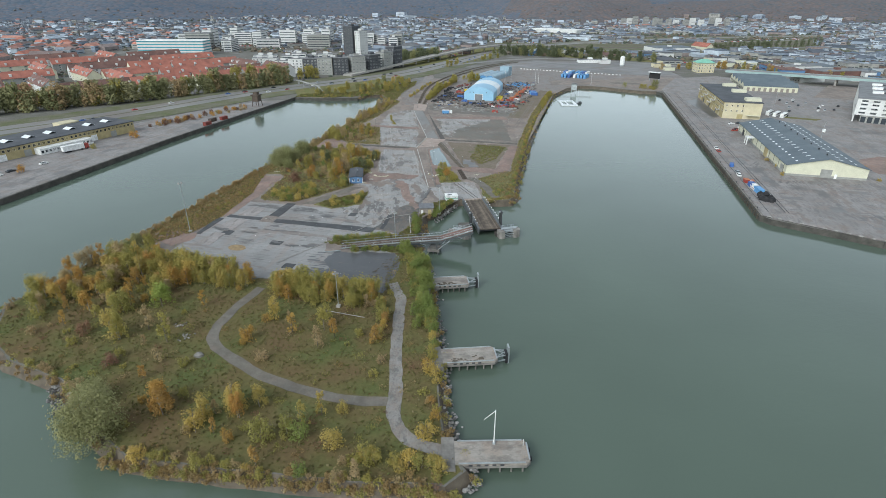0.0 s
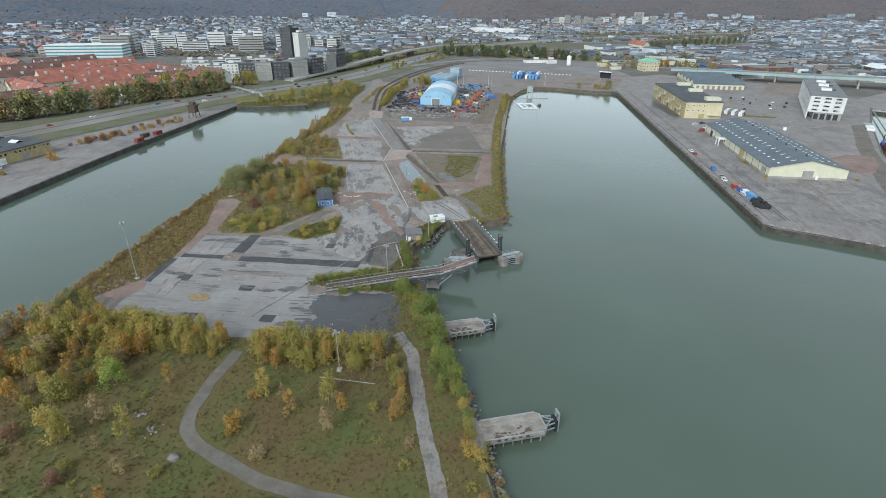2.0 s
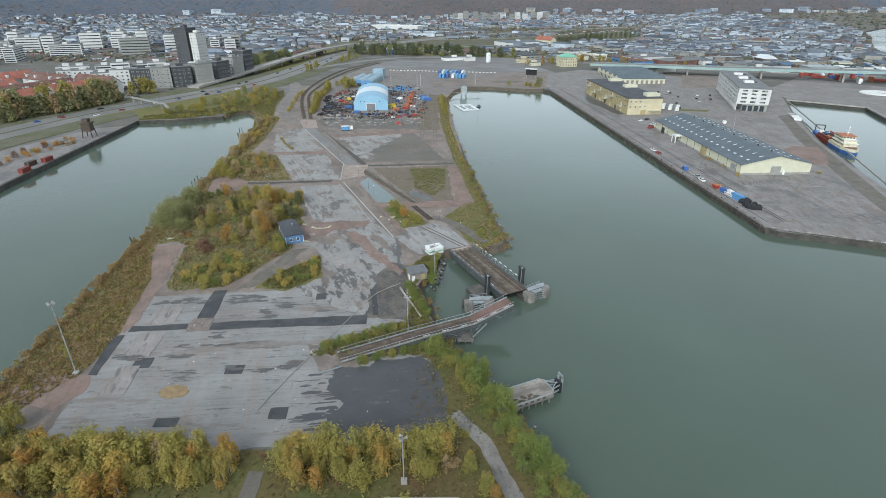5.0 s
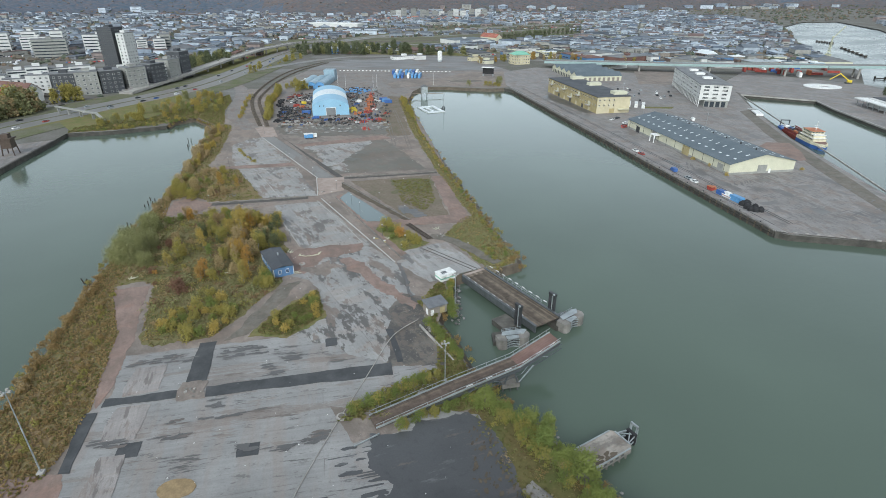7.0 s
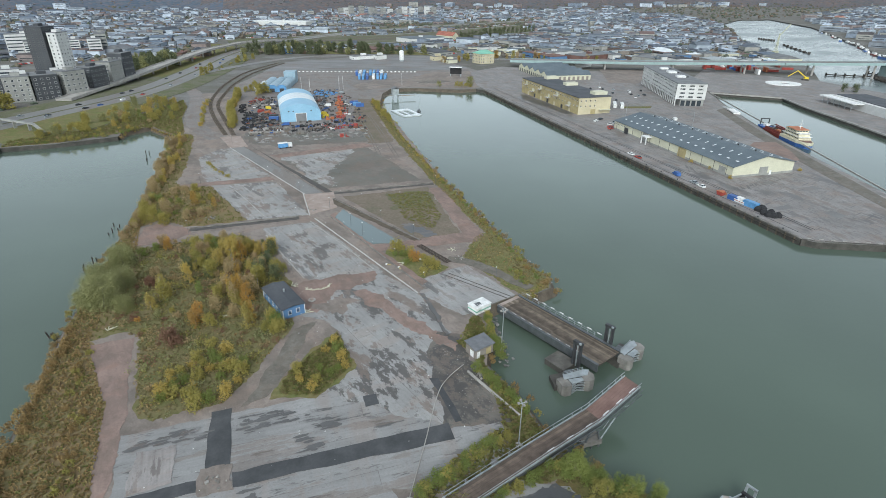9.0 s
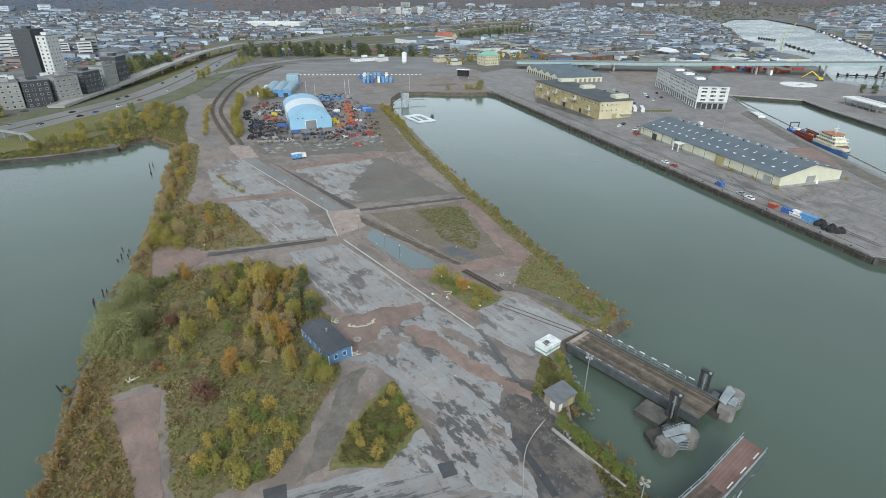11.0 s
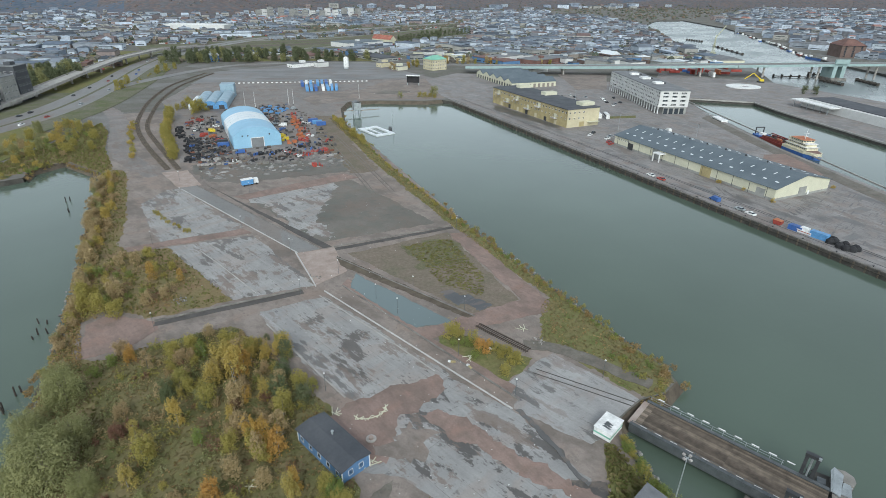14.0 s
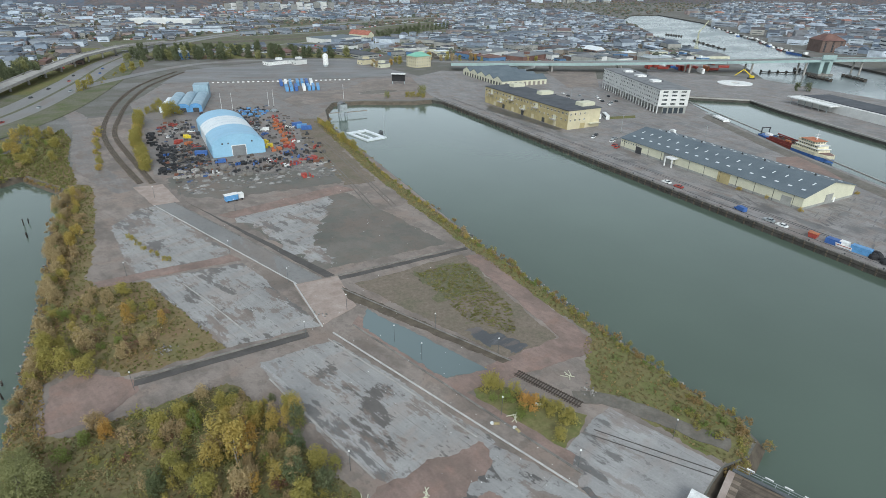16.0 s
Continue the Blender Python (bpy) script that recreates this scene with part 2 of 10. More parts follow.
M["rubbledirt"] = worn_asphalt("dark_rubble_ground", (0.165, 0.148, 0.13), (0.078, 0.072, 0.066), 3.5, (1, 1.4, 1), 30, 0.48, 95, edge=0.03, mud=0.5)
M["lot"] = worn_asphalt("car_park_asphalt", (0.215, 0.21, 0.208), (0.16, 0.155, 0.15), 14, (3, 1, 1), -14, 0.5, 2, edge=0.05, bay=(60, 8, 76))
M["yard"] = worn_asphalt("yard_ground", (0.234, 0.212, 0.197), (0.140, 0.123, 0.110), 5, (1, 2.2, 1), 12, 0.53, 63, edge=0.03, mud=0.7)
M["road"] = worn_asphalt("road_surface", (0.24, 0.235, 0.225), (0.18, 0.175, 0.17), 20, (1, 4, 1), 0, 0.5, 5, edge=0.1)
M["concrete"] = surface("concrete", (0.30, 0.28, 0.255), (0.43, 0.41, 0.385), 4, 0.5, 0.85, 0.02)
M["oldconcrete"] = surface("stained_concrete", (0.135, 0.126, 0.113), (0.275, 0.258, 0.235), 3, 0.5, 0.9, 0.03)
M["quaywall"] = surface("wet_quay_concrete", (0.045, 0.042, 0.037), (0.095, 0.088, 0.076), 3, 0.6, 0.85, 0.03)
M["palekerb"] = surface("pale_kerb_concrete", (0.42, 0.41, 0.395), (0.56, 0.55, 0.53), 3, 0.5, 0.85, 0.01)
M["darkconcrete"] = surface("dark_weathered_concrete", (0.075, 0.07, 0.062), (0.15, 0.14, 0.125), 2.5, 0.5, 0.9, 0.02)
M["brickdark"] = surface("dark_brick", (0.13, 0.09, 0.075), (0.19, 0.135, 0.115), 6, 0.8, 0.9, 0.02)
M["plaza"] = surface("pinkish_concrete", (0.29, 0.225, 0.19), (0.40, 0.33, 0.29), 4, 0.6, 0.85, 0.02)
M["jettydeck"] = worn_asphalt("jetty_concrete", (0.33, 0.30, 0.265), (0.19, 0.17, 0.148), 2.4, (2, 1, 1), 18, 0.55, 81, edge=0.04, mud=0.5)
M["white"] = paint("white_paint", (0.75, 0.75, 0.73))
M["yellow"] = paint("yellow_sand", (0.29, 0.21, 0.115), 0.9)
M["meadow"] = vegetation("meadow", (0.146, 0.104, 0.054), (0.138, 0.120, 0.052), (0.108, 0.124, 0.046), 13)
M["heath"] = vegetation("brown_heath", (0.220, 0.158, 0.092), (0.215, 0.172, 0.092), (0.178, 0.165, 0.078), 7, 4)
M["tawny"] = vegetation("tawny_grass", (0.205, 0.172, 0.092), (0.178, 0.162, 0.078), (0.135, 0.142, 0.058), 6, 31)
M["lush"] = vegetation("rough_grass", (0.205, 0.172, 0.085), (0.185, 0.176, 0.080), (0.150, 0.168, 0.062), 6, 9)
M["thin"] = vegetation("thin_grass", (0.178, 0.172, 0.135), (0.158, 0.158, 0.105), (0.125, 0.142, 0.068), 14, 14)
M["mudfield"] = vegetation("muddy_field", (0.225, 0.185, 0.15), (0.20, 0.168, 0.132), (0.175, 0.158, 0.115), 8, 21)
M["fieldgrass"] = vegetation("field_grass", (0.172, 0.155, 0.108), (0.150, 0.148, 0.086), (0.195, 0.168, 0.132), 5, 25)
M["lane"] = surface("old_lane_asphalt", (0.068, 0.062, 0.057), (0.11, 0.1, 0.092), 4, 0.5, 0.8, 0.01)
M["bank"] = surface("bank_earth", (0.075, 0.06, 0.045), (0.14, 0.115, 0.085), 3, 0.5, 0.95, 0.1)
M["rock"] = islands("riprap_stone", [(0.13, 0.125, 0.12), (0.22, 0.21, 0.2), (0.3, 0.29, 0.275), (0.17, 0.16, 0.15)], 0.9, 0.5)
M["bark"] = surface("bark", (0.12, 0.1, 0.08), (0.26, 0.23, 0.19), 0.7, 0.1, 0.9, 0.02)
M["birch"] = surface("birch_bark", (0.19, 0.175, 0.155), (0.38, 0.36, 0.33), 0.5, 0.1, 0.8, 0.01)
M["leaf_yellow"] = leaves("yellow_leaves", (0.520, 0.382, 0.110), (0.445, 0.348, 0.108), (0.390, 0.325, 0.105))
M["leaf_reed"] = leaves("dry_reed_leaves", (0.360, 0.250, 0.115), (0.325, 0.228, 0.102), (0.390, 0.280, 0.130))
M["leaf_orange"] = leaves("orange_leaves", (0.480, 0.275, 0.085), (0.450, 0.300, 0.083), (0.390, 0.245, 0.088))
M["leaf_russet"] = leaves("russet_leaves", (0.250, 0.140, 0.095), (0.215, 0.125, 0.085), (0.290, 0.170, 0.105))
M["leaf_olive"] = leaves("olive_leaves", (0.340, 0.302, 0.090), (0.370, 0.320, 0.096), (0.285, 0.270, 0.086))
M["leaf_green"] = leaves("green_leaves", (0.205, 0.255, 0.075), (0.245, 0.275, 0.082), (0.180, 0.228, 0.068))
M["leaf_fresh"] = leaves("fresh_green_leaves", (0.275, 0.345, 0.085), (0.310, 0.365, 0.095), (0.260, 0.330, 0.085))
M["leaf_willow"] = leaves("grey_willow_leaves", (0.310, 0.308, 0.145), (0.275, 0.280, 0.122), (0.315, 0.300, 0.150))
M["leaf_grey"] = leaves("grey_green_leaves", (0.310, 0.305, 0.160), (0.270, 0.275, 0.135), (0.320, 0.300, 0.165))
M["leaf_brown"] = leaves("brown_twigs", (0.430, 0.325, 0.180), (0.380, 0.285, 0.155), (0.440, 0.345, 0.185))
M["leaf_dark"] = leaves("dark_green_leaves", (0.135, 0.165, 0.085), (0.175, 0.190, 0.092), (0.150, 0.168, 0.095))
M["tuft_brown"] = islands("dry_reeds", [(0.36, 0.255, 0.125), (0.41, 0.295, 0.145), (0.31, 0.218, 0.11), (0.35, 0.275, 0.125), (0.30, 0.245, 0.105)], 0.9, thin=True)
M["tuft_tawny"] = islands("tawny_grass_tufts", [(0.262, 0.228, 0.118), (0.230, 0.208, 0.098), (0.205, 0.202, 0.080), (0.290, 0.245, 0.135), (0.225, 0.190, 0.094)], 0.9, thin=True)
M["tuft_green"] = islands("grass_tufts", [(0.218, 0.212, 0.076), (0.178, 0.194, 0.061), (0.248, 0.215, 0.096), (0.218, 0.18, 0.080), (0.195, 0.196, 0.069)], 0.9, thin=True)
M["tealglass"] = paint("teal_window_glass", (0.09, 0.30, 0.36), 0.25)
M["glass"] = paint("dark_window_glass", (0.045, 0.055, 0.065), 0.12)
M["steel"] = paint("weathered_steel", (0.13, 0.14, 0.145), 0.5, 0.4)
M["darksteel"] = paint("dark_steel", (0.06, 0.062, 0.065), 0.55, 0.3)
M["galv"] = paint("galvanised_steel", (0.42, 0.45, 0.46), 0.45, 0.5)
M["timber"] = surface("deck_timber", (0.15, 0.115, 0.085), (0.29, 0.235, 0.185), 3, 0.4, 0.85, 0.02, (1, 6, 1), 17)
M["plank"] = planks("deck_planks", (0.085, 0.066, 0.05), (0.185, 0.148, 0.112))
M["rampplank"] = planks("ramp_planks", (0.075, 0.058, 0.047), (0.15, 0.112, 0.088))
M["rampdeck"] = surface("ramp_deck", (0.085, 0.07, 0.058), (0.165, 0.135, 0.11), 3, 0.4, 0.85, 0.02)
M["redtimber"] = surface("reddish_deck", (0.14, 0.085, 0.07), (0.22, 0.14, 0.12), 4, 0.4, 0.85, 0.02)
M["oldtimber"] = surface("black_pile_timber", (0.03, 0.026, 0.022), (0.07, 0.06, 0.05), 1, 0.2, 0.9, 0.02)
M["roofblue"] = surface("blue_grey_roofing", (0.095, 0.12, 0.14), (0.135, 0.165, 0.185), 9, 0.6, 0.7, 0.01)
M["roofdark"] = surface("dark_roofing_felt", (0.055, 0.06, 0.07), (0.095, 0.1, 0.11), 8, 0.6, 0.8, 0.01)
M["roofgrey"] = surface("grey_roofing_felt", (0.14, 0.145, 0.15), (0.22, 0.225, 0.23), 8, 0.6, 0.8, 0.01)
M["cream"] = paint("cream_render", (0.60, 0.585, 0.45), 0.8, 0, 0.08, 6)
M["ochre"] = paint("ochre_brick", (0.40, 0.33, 0.17), 0.85, 0, 0.15, 3)
M["ochre_light"] = paint("pale_yellow_render", (0.56, 0.50, 0.34), 0.85, 0, 0.08, 4)
M["plinth"] = paint("grey_plinth", (0.3, 0.3, 0.28), 0.9, 0, 0.15, 3)
M["palewall"] = paint("pale_concrete_facade", (0.62, 0.62, 0.60), 0.8, 0, 0.08, 5)
M["bluewall"] = paint("blue_boarding", (0.10, 0.20, 0.36), 0.7, 0, 0.1)
M["shedwall"] = paint("grey_brick_shed", (0.25, 0.22, 0.19), 0.9)
M["shedroof"] = paint("grey_sheet_roof", (0.155, 0.16, 0.17), 0.6)
M["tentblue"] = surface("pale_blue_canvas", (0.26, 0.46, 0.62), (0.31, 0.52, 0.68), 8, 0.8, 0.5, 0.005, specks=0.06)
M["tentwhite"] = surface("white_canvas", (0.66, 0.70, 0.72), (0.76, 0.79, 0.80), 8, 0.8, 0.5, 0.005, specks=0.06)
M["tentgrey"] = surface("grey_blue_canvas", (0.22, 0.33, 0.40), (0.33, 0.43, 0.50), 4, 0.8, 0.5, 0.01)
M["tile"] = surface("red_roof_tiles", (0.26, 0.10, 0.075), (0.41, 0.158, 0.112), 6, 1.0, 0.85, 0.05)
M["tilebrown"] = surface("brown_roof_tiles", (0.12, 0.065, 0.055), (0.2, 0.11, 0.09), 8, 1.0, 0.85, 0.05)
M["copper"] = paint("green_copper", (0.22, 0.48, 0.36), 0.6, 0, 0.15, 4)
M["darkwall"] = paint("dark_facade", (0.06, 0.064, 0.072), 0.7, 0, 0.15, 5)
M["black"] = paint("black_rubber", (0.02, 0.02, 0.022), 0.8)
M["red"] = paint("red_paint", (0.34, 0.06, 0.045), 0.6)
M["orange"] = paint("orange_paint", (0.43, 0.145, 0.06), 0.6)
M["blue"] = paint("blue_paint", (0.05, 0.125, 0.35), 0.55)
M["lightblue"] = paint("light_blue_paint", (0.12, 0.30, 0.55), 0.5)
M["yellowpaint"] = paint("yellow_paint", (0.65, 0.50, 0.03), 0.5)
M["hullred"] = paint("maroon_hull", (0.20, 0.04, 0.03), 0.6)
M["hullcream"] = paint("cream_superstructure", (0.66, 0.61, 0.45), 0.6)
M["craneyellow"] = paint("faded_yellow_steel", (0.46, 0.46, 0.33), 0.6)
M["viaduct"] = paint("pale_green_steel", (0.30, 0.40, 0.39), 0.6, 0, 0.1, 6)
M["railsteel"] = paint("rusty_rail", (0.10, 0.075, 0.06), 0.6, 0.4)
M["sleeper"] = paint("dark_sleeper", (0.095, 0.078, 0.065), 0.9)
# Grey and brown town colours, with extra blue mixed in as distance haze.
M["far_wall"] = islands("haze_tinted_town_walls", [(0.422, 0.470, 0.519), (0.274, 0.300, 0.334), (0.336, 0.330, 0.302), (0.221, 0.225, 0.244), (0.518, 0.570, 0.636), (0.254, 0.300, 0.366), (0.269, 0.220, 0.207), (0.346, 0.390, 0.440)], 0.85, 6)
M["far_roof"] = islands("haze_tinted_town_roofs", [(0.139, 0.162, 0.191), (0.079, 0.090, 0.111), (0.190, 0.216, 0.250), (0.149, 0.105, 0.098), (0.106, 0.123, 0.151), (0.370, 0.415, 0.472), (0.115, 0.147, 0.191), (0.158, 0.163, 0.173), (0.065, 0.078, 0.095), (0.432, 0.490, 0.562), (0.123, 0.141, 0.166), (0.110, 0.136, 0.173), (0.166, 0.191, 0.226), (0.096, 0.085, 0.085)], 0.8, 8)
M["far_tile"] = islands("town_tile_roofs", [(0.43, 0.175, 0.125), (0.36, 0.17, 0.13), (0.28, 0.15, 0.125), (0.24, 0.195, 0.185), (0.38, 0.19, 0.145), (0.18, 0.135, 0.125)], 0.85, 5)
M["cars"] = islands("car_paints", [(0.6, 0.6, 0.6), (0.03, 0.03, 0.035), (0.3, 0.31, 0.32), (0.08, 0.085, 0.095), (0.35, 0.04, 0.03), (0.05, 0.1, 0.28), (0.45, 0.46, 0.47)], 0.4)
# Both hill colours are shifted to blue, distance haze put into the base colour.
M["hill"] = canopy("haze_blued_wooded_hill", [(0.088, 0.120, 0.162), (0.108, 0.134, 0.170), (0.128, 0.142, 0.172), (0.156, 0.146, 0.160), (0.112, 0.140, 0.182)], 15)
M["brownhill"] = canopy("haze_blued_brown_hill", [(0.108, 0.122, 0.136), (0.134, 0.126, 0.132), (0.166, 0.134, 0.128), (0.130, 0.136, 0.150), (0.182, 0.142, 0.132)], 13, 5)


# ---- building blocks ----
class Geo:
    """Gathers corners and faces of one mesh."""

    def __init__(self):
        self.v, self.f, self.m = [], [], []

    def add(self, verts, faces, mi=0):
        n = len(self.v)
        self.v += [tuple(p) for p in verts]
        self.f += [tuple(n + i for i in f) for f in faces]
        self.m += [mi] * len(faces)
        return self

    def box(self, x0, y0, z0, x1, y1, z1, mi=0):
        return self.add([(x, y, z) for z in (z0, z1) for x, y in ((x0, y0), (x1, y0), (x1, y1), (x0, y1))],
                        [(3, 2, 1, 0), (4, 5, 6, 7), (0, 1, 5, 4), (1, 2, 6, 5), (2, 3, 7, 6), (3, 0, 4, 7)], mi)

    def beam(self, p, q, w, h, mi=0):
        """A bar of width w and height h from p to q (its middle line)."""
        p, q = Vector(p), Vector(q)
        d = (q - p).normalized()
        s = d.cross(Vector((0, 0, 1)))
        s = s.normalized() if s.length > 0.01 else Vector((1, 0, 0))
        u = s.cross(d).normalized()
        c = [(-1, -1), (1, -1), (1, 1), (-1, 1)]
        vs = [e + s * (a * w / 2) + u * (b * h / 2) for e in (p, q) for a, b in c]
        return self.add(vs, [(0, 1, 2, 3), (7, 6, 5, 4), (0, 4, 5, 1), (1, 5, 6, 2), (2, 6, 7, 3), (3, 7, 4, 0)], mi)

    def tube(self, p, q, r0, r1, n=8, mi=0):
        p, q = Vector(p), Vector(q)
        d = (q - p).normalized()
        s = d.cross(Vector((0.3, 0.2, 1)) if abs(d.z) < 0.9 else Vector((1, 0, 0))).normalized()
        u = d.cross(s)
        vs = [e + (s * math.cos(k * math.tau / n) + u * math.sin(k * math.tau / n)) * r for e, r in ((p, r0), (q, r1)) for k in range(n)]
        return self.add(vs, [(k, (k + 1) % n, n + (k + 1) % n, n + k) for k in range(n)] + [tuple(range(n - 1, -1, -1)), tuple(range(n, 2 * n))], mi)

    def plate(self, pts, z0, z1, mi=0, side=None):
        """A flat slab over the outline pts."""
        n = len(pts)
        if sum(pts[i][0] * pts[(i + 1) % n][1] - pts[(i + 1) % n][0] * pts[i][1] for i in range(n)) < 0:
            pts = pts[::-1]
        tris = tessellate_polygon([[Vector((x, y, 0)) for x, y in pts]])
        up = []
        for a_, b_, c_ in tris:
            (ax, ay), (bx, by), (cx, cy) = pts[a_], pts[b_], pts[c_]
            up.append((a_, b_, c_) if (bx - ax) * (cy - ay) - (by - ay) * (cx - ax) > 0 else (a_, c_, b_))
        self.add([(x, y, z1) for x, y in pts], up, mi)
        base = [(x, y, z1) for x, y in pts] + [(x, y, z0) for x, y in pts]
        return self.add(base, [(n + i, n + (i + 1) % n, (i + 1) % n, i) for i in range(n)], mi if side is None else side)

    def gable(self, x0, y0, x1, y1, ze, zr, over=0.4, mi=0, along="y", thick=0.25):
        """A pitched roof with its ridge along x or y, as two thick sheets."""
        if along == "y":
            xm = (x0 + x1) / 2
            for xa in (x0 - over, x1 + over):
                drop = (zr - ze) * over / (abs(x1 - x0) / 2)
                vs = [(xa, y0 - over, ze - drop), (xa, y1 + over, ze - drop), (xm, y1 + over, zr), (xm, y0 - over, zr)]
                self.add(vs + [(x, y, z + thick) for x, y, z in vs], [(0, 1, 2, 3), (7, 6, 5, 4), (0, 4, 5, 1), (1, 5, 6, 2), (2, 6, 7, 3), (3, 7, 4, 0)], mi)
        else:
            ym = (y0 + y1) / 2
            for ya in (y0 - over, y1 + over):
                drop = (zr - ze) * over / (abs(y1 - y0) / 2)
                vs = [(x0 - over, ya, ze - drop), (x1 + over, ya, ze - drop), (x1 + over, ym, zr), (x0 - over, ym, zr)]
                self.add(vs + [(x, y, z + thick) for x, y, z in vs], [(0, 1, 2, 3), (7, 6, 5, 4), (0, 4, 5, 1), (1, 5, 6, 2), (2, 6, 7, 3), (3, 7, 4, 0)], mi)
        return self

    def walls(self, x0, y0, x1, y1, z0, ze, zr=None, along="y", mi=0):
        """A solid body; with zr its two end walls rise to a gable."""
        self.box(x0, y0, z0, x1, y1, ze, mi)
        if zr:
            if along == "y":
                xm = (x0 + x1) / 2
                vs = [(x0, y0, ze), (x1, y0, ze), (xm, y0, zr), (x0, y1, ze), (x1, y1, ze), (xm, y1, zr)]
            else:
                ym = (y0 + y1) / 2
                vs = [(x0, y1, ze), (x0, y0, ze), (x0, ym, zr), (x1, y1, ze), (x1, y0, ze), (x1, ym, zr)]
            self.add(vs, [(0, 1, 2), (5, 4, 3), (0, 3, 4, 1), (1, 4, 5, 2), (2, 5, 3, 0)], mi)
        return self

    def mesh(self, name, mats):
        me = bpy.data.meshes.new(name)
        me.from_pydata(self.v, [], self.f)
        for m in mats if isinstance(mats, (list, tuple)) else [mats]:
            me.materials.append(M[m])
        if any(self.m):
            me.polygons.foreach_set("material_index", self.m)
        me.update()
        return me


def part(name, geo, mats, parent=None, label=""):
    """One mesh object from a Geo or a ready mesh, under its thing."""
    ob = new(name, geo.mesh(name, mats) if isinstance(geo, Geo) else geo)
    ob.parent = parent
    return tagged(ob, label)


def thing(name, label, category, m=None, group="", kind=""):
    ob = new(name)
    if m is not None:
        ob.matrix_basis = m
    return tagged(ob, label, category, group, kind)


def setting(name, geo, mats, label, category="ground"):
    return tagged(part(name, geo, mats), label, category, "", "structure")


def stuff(name, geo, mats, label, category):
    return tagged(part(name, geo, mats), label, category, "", "stuff")


rng = random.Random(7)


def ragged(pts, amp=0.6, step=2.0, seed=0):
    """An outline with worn, uneven edges."""
    out = []
    step = min(step, 0.9) if amp > 0.25 else step
    for (x0, y0), (x1, y1) in zip(pts, pts[1:] + pts[:1]):
        n = max(1, int(math.hypot(x1 - x0, y1 - y0) / step))
        for k in range(n):
            x, y = x0 + (x1 - x0) * k / n, y0 + (y1 - y0) * k / n
            q = Vector((x * 0.23, y * 0.23, seed * 3.1))
            far = Vector((9, 5, 1))
            out.append((x + amp * (1.6 * noise.noise(q) + noise.noise(q * 3.7) + 0.55 * noise.noise(q * 9)), y + amp * (1.6 * noise.noise(q + far) + 0.8 * noise.noise(q * 3.7 + far) + 0.55 * noise.noise(q * 9 + far))))
    return out


def ribbon(line, width):
    """The outline of a strip of that width along a line."""
    left, right = [], []
    for i, (x, y) in enumerate(line):
        a_, b_ = line[max(0, i - 1)], line[min(len(line) - 1, i + 1)]
        d = math.hypot(b_[0] - a_[0], b_[1] - a_[1])
        nx, ny = -(b_[1] - a_[1]) / d, (b_[0] - a_[0]) / d
        left.append((x + nx * width / 2, y + ny * width / 2))
        right.append((x - nx * width / 2, y - ny * width / 2))
    return left + right[::-1]


def smooth_line(pts, n=6):
    """A soft curve through the points."""
    out = []
    q = [pts[0]] + pts + [pts[-1]]
    for i in range(1, len(q) - 2):
        p0, p1, p2, p3 = (Vector(q[i + k]) for k in (-1, 0, 1, 2))
        for k in range(n):
            t = k / n
            out.append(tuple(0.5 * (2 * p1 + (p2 - p0) * t + (2 * p0 - 5 * p1 + 4 * p2 - p3) * t * t + (3 * p1 - p0 - 3 * p2 + p3) * t ** 3)))
    return out + [pts[-1]]


def inside(x, y, poly):
    hit = False
    for (x0, y0), (x1, y1) in zip(poly, poly[1:] + poly[:1]):
        if (y0 > y) != (y1 > y) and x < (x1 - x0) * (y - y0) / (y1 - y0) + x0:
            hit = not hit
    return hit


def scatter(poly, count, gap, seed, keep_out=()):
    """Places in an outline, at least gap apart."""
    r = random.Random(seed)
    xs, ys = [p[0] for p in poly], [p[1] for p in poly]
    out = []
    for _ in range(count * 12):
        x, y = r.uniform(min(xs), max(xs)), r.uniform(min(ys), max(ys))
        if inside(x, y, poly) and not any(inside(x, y, k) for k in keep_out) and all((x - a_) ** 2 + (y - b_) ** 2 > gap * gap for a_, b_ in out):
            out.append((x, y))
            if len(out) >= count:
                break
    return out


def inside_many(x, y, poly):
    hit = np.zeros(len(x), bool)
    for (x0, y0), (x1, y1) in zip(poly, poly[1:] + poly[:1]):
        if y0 != y1:
            hit ^= ((y0 > y) != (y1 > y)) & (x < (x1 - x0) * (y - y0) / (y1 - y0) + x0)
    return hit


def strew(poly, count, seed, keep_out=()):
    """Many places in an outline, at random."""
    r = np.random.RandomState(seed)
    q = np.array(poly)
    x, y = (r.uniform(q[:, k].min(), q[:, k].max(), count * 8) for k in (0, 1))
    ok = inside_many(x, y, poly)
    for k in keep_out:
        ok &= ~inside_many(x, y, k)
    return np.stack([x[ok], y[ok]], 1)[:count]

# ---- water and land ----
WATER = -2.5
setting("water", Geo().add([(-4900, -1500, WATER), (4900, -1500, WATER), (4900, 4900, WATER), (-4900, 4900, WATER)], [(0, 1, 2, 3)]), "water", "green-grey calm harbour water under an overcast sky", "water")

